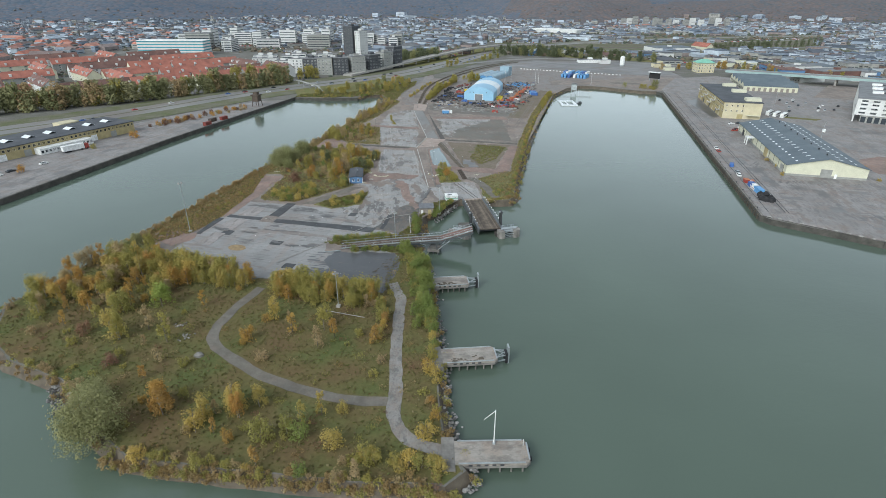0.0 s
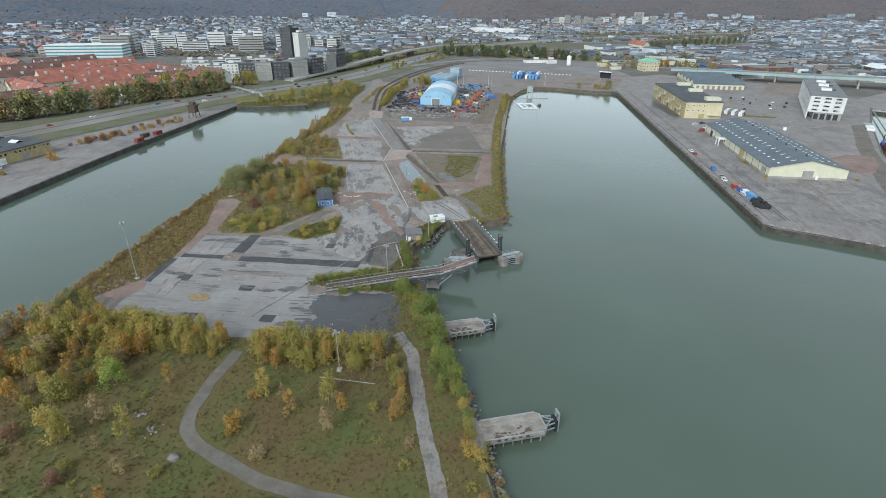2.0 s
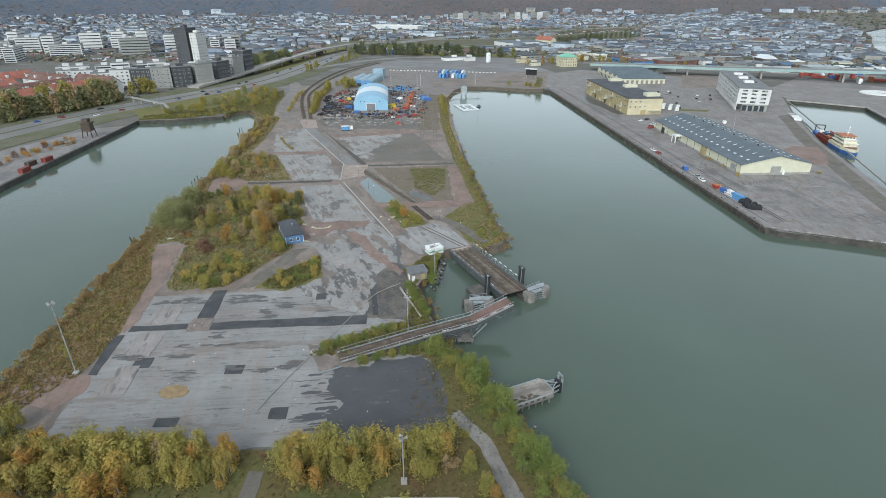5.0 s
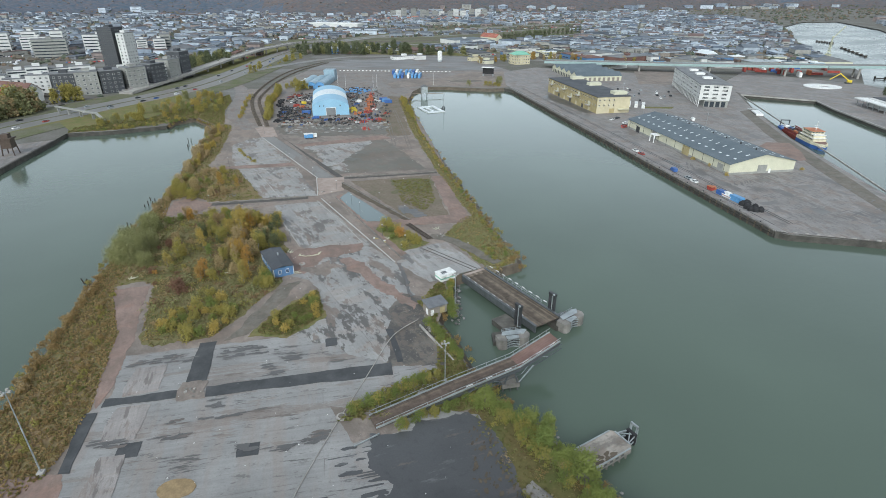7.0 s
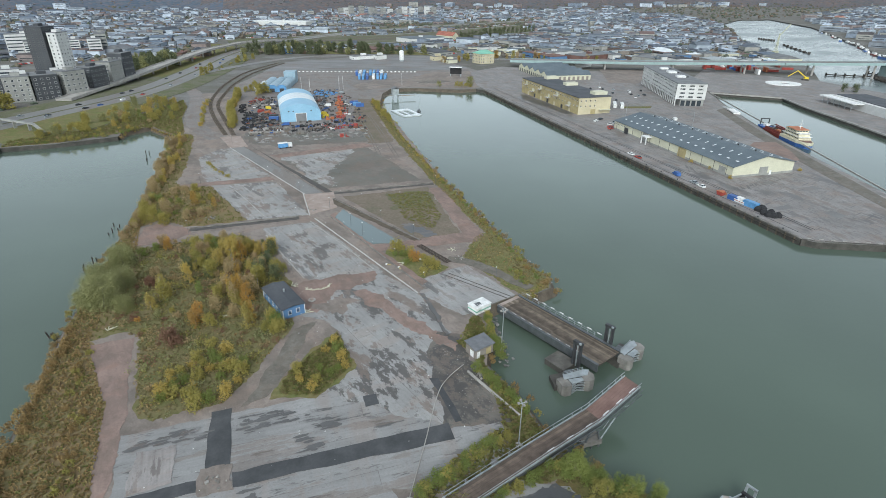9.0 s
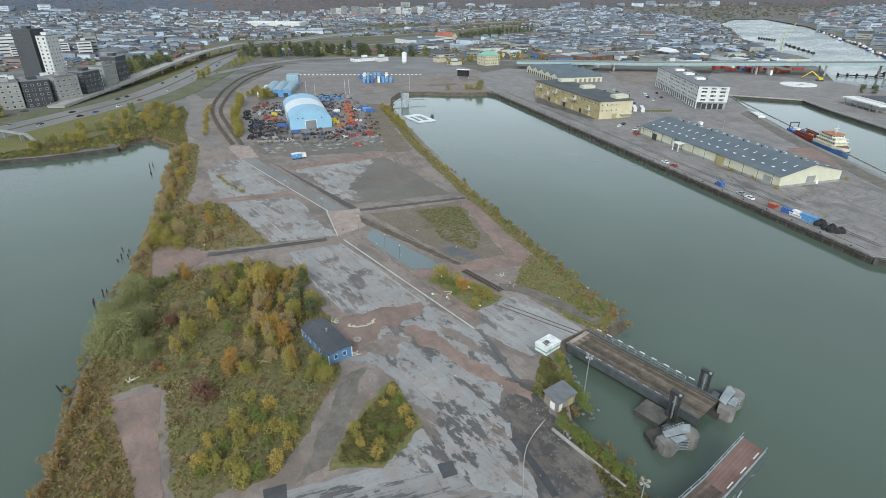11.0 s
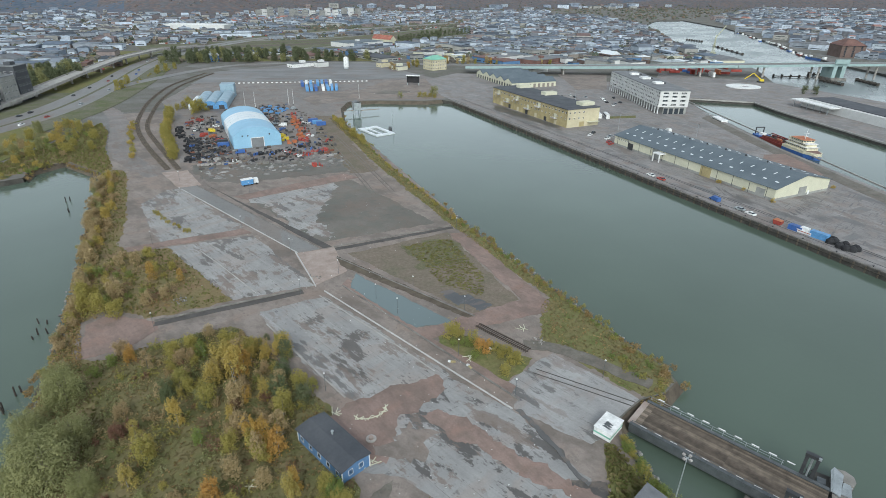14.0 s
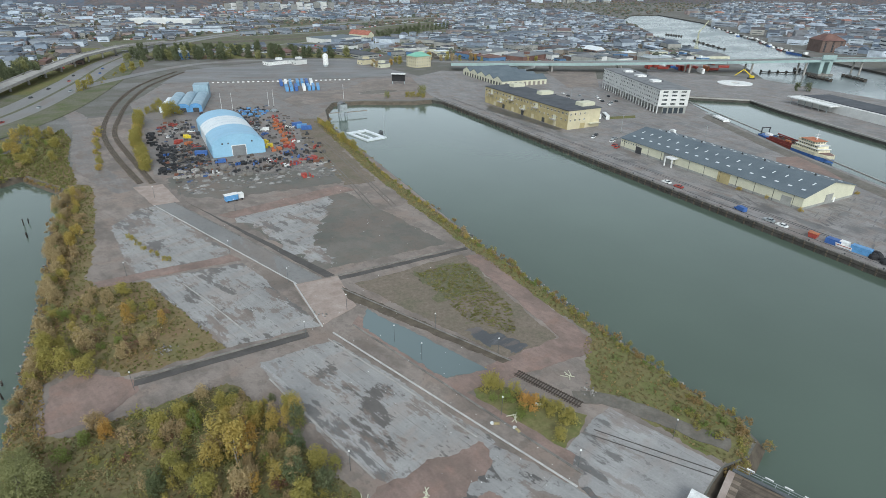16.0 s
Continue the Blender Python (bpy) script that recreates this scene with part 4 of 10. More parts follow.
# freight pier, west quay, car park
sheet("quay_east", [(84, 241.5), (87, 238), (121, 223), (146.5, 225), (164.5, 268.5), (201, 368), (247, 461), (277, 514), (300, 560), (262, 650), (160, 720), (110, 690), (85, 600)], "pier", "brown-grey patched asphalt freight quay", amp=0)
sheet("quay_west", [(-254, -300), (-254, 180), (-258, 300), (-257, 376), (-255, 447), (-272, 440), (-300, 380), (-335, 250), (-420, -300)], "pier", "brown-grey asphalt quay", amp=0)
sheet("car_park", [(-110, 745), (-60, 740), (121, 697), (100, 850), (20, 862), (-82, 822)], "lot", "wide empty grey asphalt car park", amp=0.4)
for x, y, w, h in [(103, 268, 9, 4), (118, 256, 6, 7), (136, 284, 12, 5), (100, 296, 4, 9), (141, 246, 8, 4), (124, 296, 7, 3), (128, 236, 10, 3), (96, 330, 5, 14), (97, 372, 4, 10), (100, 402, 6, 6), (158, 330, 5, 16), (170, 380, 6, 12), (100, 445, 5, 20), (98, 490, 6, 24), (160, 450, 10, 6), (196, 440, 8, 8)]:
    sheet("asphalt_patch", [(x - w / 2, y - h / 2), (x + w / 2, y - h / 2 + 0.6), (x + w / 2 - 0.4, y + h / 2), (x - w / 2, y + h / 2 - 0.5)], "lot", "darker asphalt repair on the freight quay", amp=0.5, step=1.5)
sheet("damp_strip", [(109, 546), (111, 500), (111, 462), (105, 461), (101, 500), (97, 532)], "wet", "dark damp asphalt along the brick store", amp=1.2, step=1.5)
sheet("lawn_strip", [(161, 477), (186, 471.5), (180, 465), (158, 471)], "lush", "narrow strip of grass beside the car park", "ground", 0.4)
sheet("brown_lot", [(262, 672), (312, 650), (246, 573), (218, 583)], "dirt", "brown gravel lot behind the office block", "ground", 1.0)
sheet("river_bank_strip", [(147, 240), (166, 285), (184, 330), (201, 373), (224, 422), (238, 450), (226, 446), (210, 412), (194, 380), (176, 336), (157, 288), (142, 246)], "gravel", "grey gravel strip on the pier's river side", "ground", 1.2)
sheet("red_turning_place", [(191, 356), (183, 338), (172, 322), (161, 321), (158, 334), (163, 350), (178, 360)], "redgravel", "reddish gravel turning place behind the warehouse", "ground", 1.4)
streaks("quay_crack", [(92, 250), (120, 232), (142, 234), (158, 284), (150, 306), (100, 300)], 70, 3.4, 0.35, 18, "bare", "dark cracks and tar seams in the freight quay", 231)
streaks("quay_crack", [(92, 250), (120, 232), (142, 234), (158, 284), (150, 306), (100, 300)], 45, 3.0, 0.3, 100, "bare", "dark cracks and tar seams in the freight quay", 232)
for poly, seed in (([(99, 292), (103, 295), (116, 296), (107, 291)], 221), ([(120, 246), (136, 244), (134, 252), (118, 254)], 222), ([(96, 318), (104, 318), (104, 330), (96, 330)], 223), ([(95, 380), (103, 378), (104, 392), (97, 394)], 224)):
    streaks("tar_repair", poly, 14, 2.6, 0.5, 60 if seed % 2 else 95, "bare", "dark tar repairs in the freight quay", seed)
for x in (87.2, 94.0, 95.5):
    sheet("crane_rail", [(x - 0.12, 246), (x + 0.12, 246), (x + 0.12, 580), (x - 0.12, 580)], "fresh", "dark sunk crane rail along the quay", "rail", 0)
sheet("quay_south", [(307, 439), (278, 352), (241, 240), (330, 240), (400, 250), (428, 400), (438, 540), (380, 640), (290, 560), (281, 515), (322, 476)], "pier", "brown-grey asphalt quay by the river", amp=0)
HIGHWAY = smooth_line([(-600, -120), (-470, 140), (-385, 290), (-352, 355), (-308, 475), (-268, 545), (-212, 640), (-180, 765), (-155, 900), (-110, 1040), (-20, 1180), (110, 1310), (300, 1440), (600, 1600)])
sheet("verge_green", ribbon(HIGHWAY, 74), "thin", "grass verges of the dual carriageway", "ground", 0)
sheet("park_green", [(-262, 740), (-205, 730), (-175, 860), (-140, 960), (-40, 905), (60, 880), (120, 850), (150, 900), (60, 1050), (-60, 1020), (-180, 1080), (-300, 1000)], "lush", "grassy ground with trees round the road junction", "ground", 0)
sheet("verge_west", [(-252, 468), (-272, 500), (-300, 460), (-330, 380), (-345, 380), (-320, 450), (-275, 535), (-215, 600), (-190, 560), (-215, 505)], "lush", "grass strip between the road and the basin", "ground", 0)
sheet("rail_yard", [(-150, 1010), (60, 925), (170, 880), (420, 1090), (700, 1330), (980, 1600), (900, 1700), (560, 1560), (250, 1460), (-60, 1340), (-170, 1160)], "thin", "grassy railway ground with tracks and roads", "ground", 0)
for k, (w, mt, nm, off) in enumerate(((9, "road", "road_yard", 0), (26, "bank", "track_bed", 70), (14, "bank", "track_bed", 120), (9, "road", "road_yard", 165), (12, "gravel", "track_bed", 210))):
    sheet(nm, ribbon(smooth_line([(-140 + off * 0.5, 1030 + off), (60 + off * 0.4, 1040 + off), (280, 1130 + off), (560, 1300 + off), (900, 1560 + off * 0.6)]), w), mt, "road through the railway ground" if mt == "road" else "dark bed of several railway tracks", "road" if mt == "road" else "track bed", 0)
sheet("road_junction", ribbon(smooth_line([(-200, 690), (-150, 780), (-60, 870), (40, 862), (120, 825), (220, 770), (330, 700), (480, 640)]), 12), "road", "curved grey road round the car park", "road", 0)
sheet("road_highway", ribbon(HIGHWAY, 30), "road", "wide grey dual carriageway curving through the city", "road", 0)
sheet("road_verge", ribbon(HIGHWAY, 3), "thin", "grassy middle strip of the dual carriageway", "road", 0)

# ---- helpers for buildings ----
WINDOWS = {}


def window_mesh(w, h, frame_mat="white", glass="glass"):
    key = (round(w, 2), round(h, 2), frame_mat, glass)
    if key not in WINDOWS:
        g = Geo()
        f = 0.09 * min(w, h)
        g.box(-w / 2, -0.03, 0, w / 2, 0.05, f, 0).box(-w / 2, -0.03, h - f, w / 2, 0.05, h, 0)
        g.box(-w / 2, -0.03, f, -w / 2 + f, 0.05, h - f, 0).box(w / 2 - f, -0.03, f, w / 2, 0.05, h - f, 0)
        g.box(-w / 2 + f, 0.0, f, w / 2 - f, 0.02, h - f, 1)
        WINDOWS[key] = g.mesh("window", [frame_mat, glass])
    return WINDOWS[key]


def place(name, mesh, parent, x, y, z, turn):
    ob = new(name, mesh)
    ob.parent = parent
    ob.matrix_basis = pose(x, y, z, 0, 0, turn)
    return ob


def window_row(parent, p, q, z, count, w, h, frame_mat="white", margin=0.0, name="window"):
    """Windows in a row on the wall from p to q, whose outside is on the right hand."""
    d = Vector((q[0] - p[0], q[1] - p[1]))
    turn = math.degrees(math.atan2(d.y, d.x))
    me = window_mesh(w, h, frame_mat)
    for k in range(count):
        f = margin + (1 - 2 * margin) * (k + 0.5) / count
        place(name, me, parent, p[0] + d.x * f, p[1] + d.y * f, z, turn)


def car(name, x, y, turn, mat, label, van=False, wheels=True):
    """A parked car: painted body, glazed cabin and four wheels."""
    t = thing(name, label, "van" if van else "car", pose(x, y, 0.05, 0, 0, turn), "parked vehicles")
    l, w = (5.2, 1.95) if van else (4.4, 1.75)
    g = Geo()
    low = 0.3 if wheels else 0.0
    prof = [(-l / 2, low), (l / 2, low), (l / 2, 0.8), (l / 2 - 0.2, 0.95)] + ([(l * 0.3, 1.15), (l * 0.2, 2.0), (-l / 2 + 0.05, 2.05), (-l / 2, 1.2)] if van else [(l * 0.22, 1.0), (-l * 0.42, 1.02), (-l / 2, 0.9)])
    n = len(prof)
    g.add([(a_, s * w / 2, b_) for s in (-1, 1) for a_, b_ in prof], [tuple(range(n)), tuple(range(2 * n - 1, n - 1, -1))] + [(i, n + i, n + (i + 1) % n, (i + 1) % n) for i in range(n)])
    part("body", g, mat, t)
    c = Geo()
    if van:
        c.add([(l * 0.302, s * w * 0.44, 1.18) for s in (-1, 1)] + [(l * 0.212, s * w * 0.42, 1.9) for s in (-1, 1)], [(0, 1, 3, 2)])
        part("windscreen", c, "glass", t)
    else:
        b = [(-l * 0.38, 1.0), (l * 0.2, 1.0), (l * 0.08, 1.42), (-l * 0.27, 1.45)]
        c.add([(a_, s * w * (0.47 if b_ < 1.2 else 0.38), b_) for s in (-1, 1) for a_, b_ in b], [(0, 1, 2, 3), (7, 6, 5, 4), (1, 5, 6, 2), (0, 3, 7, 4)])
        part("cabin_glass", c, "glass", t)
        part("roof", Geo().box(-l * 0.27, -w * 0.385, 1.43, l * 0.08, w * 0.385, 1.48), mat, t)
    for sx in (-0.31, 0.31) if wheels else ():
        for sy in (-1, 1):
            part("wheel", Geo().tube((sx * l, sy * w * 0.5, 0.31), (sx * l, sy * w * 0.38, 0.31), 0.31, 0.31, 10), "black", t)
    return t


# ---- the ferry bridge ----
AX = Vector((13.3, -32.6)).normalized()
turn = math.degrees(math.atan2(AX.y, AX.x))
fb = thing("ferry_bridge", "long timber-decked steel ferry bridge on the water's edge", "bridge", pose(-41.2, 229.8, 0.3, 0, 0, turn))
L, W = 35.2, 8.6
part("deck", Geo().box(2.0, -W / 2, 0.0, L, W / 2, 0.30), "sleeper", fb, "brown worn timber deck with rust streaks")
pl = Geo().box(0, -0.245, 0, (L - 2) / 2 - 0.03, 0.245, 0.07).mesh("plank", "plank")
for k in range(17):
    for x in (2.0, 2.0 + (L - 2) / 2):
        o = new("plank", pl)
        o.parent = fb
        o.matrix_basis = pose(x, -W / 2 + 0.3 + k * 0.5, 0.30)
part("threshold", Geo().box(-0.6, -W / 2, 0.0, 0.6, W / 2, 0.40), "plaza", fb)
for k in range(9):
    part("threshold_plank", Geo().box(0.64, -W / 2 + k * W / 9 + 0.04, 0.0, 1.98, -W / 2 + (k + 1) * W / 9 - 0.04, 0.42), "plank" if k % 2 else "timber", fb)
for y in (-W / 2 - 0.25, W / 2 + 0.25):
    part("girder", Geo().box(0, y - 0.25, -1.6, L, y + 0.25, 0.6).box(0, y - 0.4, 0.6, L, y + 0.4, 0.72), "steel", fb)
    rail = Geo().box(0.5, y * 1.09 - 0.03, 1.75, L - 8, y * 1.09 + 0.03, 1.82).box(0.5, y * 1.09 - 0.03, 1.2, L - 8, y * 1.09 + 0.03, 1.25)
    part("handrail", rail, "galv" if y > 0 else "steel", fb)
    for k in range(13):
        part("rail_post", Geo().box(0.5 + k * 2.2, y * 1.09 - 0.05, 0.3, 0.6 + k * 2.2, y * 1.09 + 0.05, 1.8), "galv" if y > 0 else "steel", fb)
for k in range(9):
    for y in (-W / 2 + 0.5, W / 2 + 0.9):
        part("kerb_mark", Geo().box(2 + k * 3.2, y - 0.14, 0.36 if y < 0 else 1.86, 3.4 + k * 3.2, y + 0.14, 0.44 if y < 0 else 1.94), "white", fb)
for k in range(10):
    part("cross_beam", Geo().box(2 + k * 3.5, -W / 2, -1.2, 2.3 + k * 3.5, W / 2, 0.0), "darksteel", fb)
for x, y in ((-36.2, 199.0), (-24.6, 203.0)):
    t = thing("lifting_tower", "dark steel lifting frame standing beside the ferry bridge", "steel frame", pose(x, y, -3.0, 0, 0, turn), "lifting towers")
    for s in (-0.9, 0.9):
        part("column", Geo().box(s - 0.3, -0.35, 0, s + 0.3, 0.35, 9.2), "darksteel", t)
    part("crosshead", Geo().box(-1.3, -0.45, 8.6, 1.3, 0.45, 9.3), "darksteel", t)
    part("piston", Geo().tube((0, 0, 2), (0, 0, 8.2), 0.18, 0.18, 10), "galv", t, "pale steel piston")
    for s in (-1, 1):
        part("brace", Geo().beam((s * 0.9, 0, 3.2), (-s * 0.9, 0, 6.5), 0.15, 0.15), "darksteel", t)
    part("floodlight", Geo().box(0.8, -0.9, 9.2, 1.3, -0.4, 9.6).tube((0.9, -0.6, 8.9), (0.9, -0.6, 9.3), 0.05, 0.05, 6), "galv", t)


def dolphin(x, y, turn, size=0.9):
    """Two stout heads joined by fender bars, under a steel walkway, on a low plinth."""
    t = thing("mooring_dolphin", "grey concrete mooring dolphin with pale fender bars in the water", "dolphin", pose(x, y, WATER, 0, 0, turn) @ Matrix.Scale(size, 4), "mooring dolphins")
    part("head", Geo().plate([(-5.4, -1.5), (-4.6, -2.3), (-2.9, -2.3), (-2.7, -0.6), (-3.4, 1.6), (-5.4, 1.4)], -2.5, 3.3), "oldconcrete", t)
    part("nose", Geo().plate([(1.0, -2.0), (2.4, -2.6), (4.0, -2.2), (4.9, -0.6), (4.4, 1.5), (1.6, 1.6)], -2.5, 3.5), "oldconcrete", t)
    part("plinth", Geo().plate([(-6.2, 0.6), (-2.6, 0.4), (3.6, 1.2), (3.6, 5.0), (-5.2, 5.2)], -2.5, 1.5), "quaywall", t)
    part("walkway", Geo().plate([(-3.9, 0.2), (3.0, -0.3), (4.6, 1.4), (3.2, 2.0), (-3.2, 1.9)], 3.5, 3.75), "galv", t, "pale grey steel walkway")
    part("roof_plate", Geo().plate([(-2.6, -1.9), (1.2, -1.7), (1.2, -0.4), (-2.6, 0.1)], 3.2, 3.4), "galv", t)
    for k in range(4):
        part("fender_bar", Geo().beam((-2.8, -2.0, 0.3 + k * 0.85), (-0.7, -1.2, 0.3 + k * 0.85), 0.35, 0.28), "galv", t)
        part("fender_bar", Geo().beam((-0.7, -1.2, 0.3 + k * 0.85), (1.2, -2.0, 0.3 + k * 0.85), 0.35, 0.28), "galv", t)
    for k in range(3):
        part("pile", Geo().tube((-2.0 + k * 1.2, -1.1, -3), (-2.0 + k * 1.2, -1.1, 3.2), 0.22, 0.22, 8), "darksteel", t)
    for k in range(5):
        part("handrail_post", Geo().box(-3.4 + k * 1.5, 1.7, 3.75, -3.33 + k * 1.5, 1.77, 4.8), "galv", t)
    part("handrail", Geo().box(-3.4, 1.7, 4.75, 2.7, 1.77, 4.83).box(-3.4, 1.7, 4.25, 2.7, 1.77, 4.31), "galv", t)
    part("machine_box", Geo().box(-1.2, 2.6, 1.5, 0.6, 4.2, 2.9), "steel", t)
    return t


dolphin(-39.2, 193.2, 3)
dolphin(-20.3, 198.8, 30)
t = thing("concrete_pier", "dark stained concrete pier block under the bridge", "pier", pose(-38.8, 201.8, WATER, 0, 0, turn))
part("base", Geo().box(-3.0, -2.6, -2.5, 3.0, 2.6, 1.5), "quaywall", t)
part("ledge", Geo().box(-3.1, -2.7, 1.5, 3.1, 2.7, 1.7), "darkconcrete", t)

# ---- the disused ramp ----
RAMP = [Vector((-79.4, 168.0, 0.35)), Vector((-59.4, 174.0, 2.1)), Vector((-43.8, 178.8, 2.9)), Vector((-32.4, 182.3, 6.4))]
rp = thing("loading_ramp", "disused sloping loading ramp, broken off over the water", "ramp")
side = Vector((-0.278, 0.96, 0))
for k in range(3):
    p, q = RAMP[k], RAMP[k + 1]
    w = 2.05
    vs = [e + side * s * w + Vector((0, 0, dz)) for dz in (0, -0.5) for e in (p, q) for s in (-1, 1)]
    part("deck", Geo().add(vs, [(0, 2, 3, 1), (4, 5, 7, 6), (0, 4, 6, 2), (1, 3, 7, 5), (0, 1, 5, 4), (2, 6, 7, 3)]), "redtimber" if k == 2 else "rampdeck", rp, "reddish worn deck" if k == 2 else "brown worn deck")
    for m in range(6):
        o = side * (-w + (m + 0.5) * w / 3)
        part("board", Geo().beam(p + o + Vector((0, 0, 0.035)), q + o + Vector((0, 0, 0.035)), w / 3 - 0.09, 0.06), "redtimber" if k == 2 else "rampplank", rp)
    for s in (-1, 1):
        o = side * s * (w + 0.1)
        part("curb", Geo().beam(p + o + Vector((0, 0, 0.15)), q + o + Vector((0, 0, 0.15)), 0.2, 0.4), "galv", rp, "pale steel kerb")
        part("girder", Geo().beam(p + o * 0.9 + Vector((0, 0, -0.9)), q + o * 0.9 + Vector((0, 0, -0.9)), 0.3, 0.9), "steel", rp)
        m = 6
        part("handrail", Geo().beam(p + o * 1.05 + Vector((0, 0, 1.2)), q + o * 1.05 + Vector((0, 0, 1.2)), 0.09, 0.09), "galv", rp)
        for j in range(m):
            b = p.lerp(q, (j + 0.5) / m) + o * 1.05
            part("rail_post", Geo().beam(b, b + Vector((0, 0, 1.2)), 0.08, 0.08), "galv", rp)
    for j in range(3):
        if k:
            b = p.lerp(q, (j + 0.3) / 3) - side * w * 0.72
            part("deck_mark", Geo().beam(b + Vector((0, 0, 0.09)), b + (q - p).normalized() * 1.8 + Vector((0, 0, 0.09)), 0.22, 0.06), "white", rp)
# open steel truss along the ramp's seaward side
for k in (1, 2):
    p, q = RAMP[k] - side * 2.9 + Vector((0, 0, -0.2)), RAMP[k + 1] - side * 2.9 + Vector((0, 0, -0.2))
    low = Vector((0, 0, -1.3))
    part("truss_chord", Geo().beam(p, q, 0.12, 0.12).beam(p + low, q + low, 0.12, 0.12), "steel", rp)
    for j in range(6):
        a_, b_ = p.lerp(q, j / 6), p.lerp(q, (j + 1) / 6)
        part("truss_brace", Geo().beam(a_, b_ + low, 0.08, 0.08) if j % 2 else Geo().beam(a_ + low, b_, 0.08, 0.08), "steel" if j % 3 else "galv", rp)
tr = thing("ramp_trestle", "rusty steel trestle with a plated box on piles", "trestle")
c = Vector((-45.8, 177.2, 0))
part("box", Geo().box(c.x - 2.2, c.y - 2.4, -1.4, c.x + 2.2, c.y + 2.2, -0.2), "oldconcrete", tr, "brown stained box")
for sx in (-1.8, 0, 1.8):
    for sy in (-2.0, 1.8):
        part("pile", Geo().tube((c.x + sx, c.y + sy, -5), (c.x + sx, c.y + sy, -1.0), 0.22, 0.22, 8), "steel", tr)
for sy in (-2.6, 2.2):
    for sx in (-1.6, 1.6):
        part("leg", Geo().beam((c.x + sx, c.y + sy * 0.8, -0.3), (c.x + sx * 0.6, c.y + sy * 0.8, 2.2), 0.3, 0.3), "steel", tr)
    part("strut", Geo().beam((c.x + 2.0, c.y + sy * 0.8, -0.2), (c.x + 6.0, c.y + sy * 0.8 + 1.6, 3.0), 0.2, 0.25), "galv", tr)
    part("strut", Geo().beam((c.x - 2.0, c.y + sy * 0.8, -0.2), (c.x - 5.5, c.y + sy * 0.8 - 1.6, 1.4), 0.2, 0.25), "steel", tr)
t = thing("ramp_barrier", "low bent white steel barrier lying at the ramp's foot", "barrier", pose(-80.8, 163.2, 0.1, 0, 0, 25))
part("rail", Geo().box(-3.2, -0.12, 0.1, 2.8, 0.12, 0.4), "galv", t)
part("post", Geo().box(-2.6, -0.1, 0, -2.4, 0.1, 0.4), "galv", t)
part("post", Geo().box(2.2, -0.1, 0, 2.4, 0.1, 0.4), "galv", t)


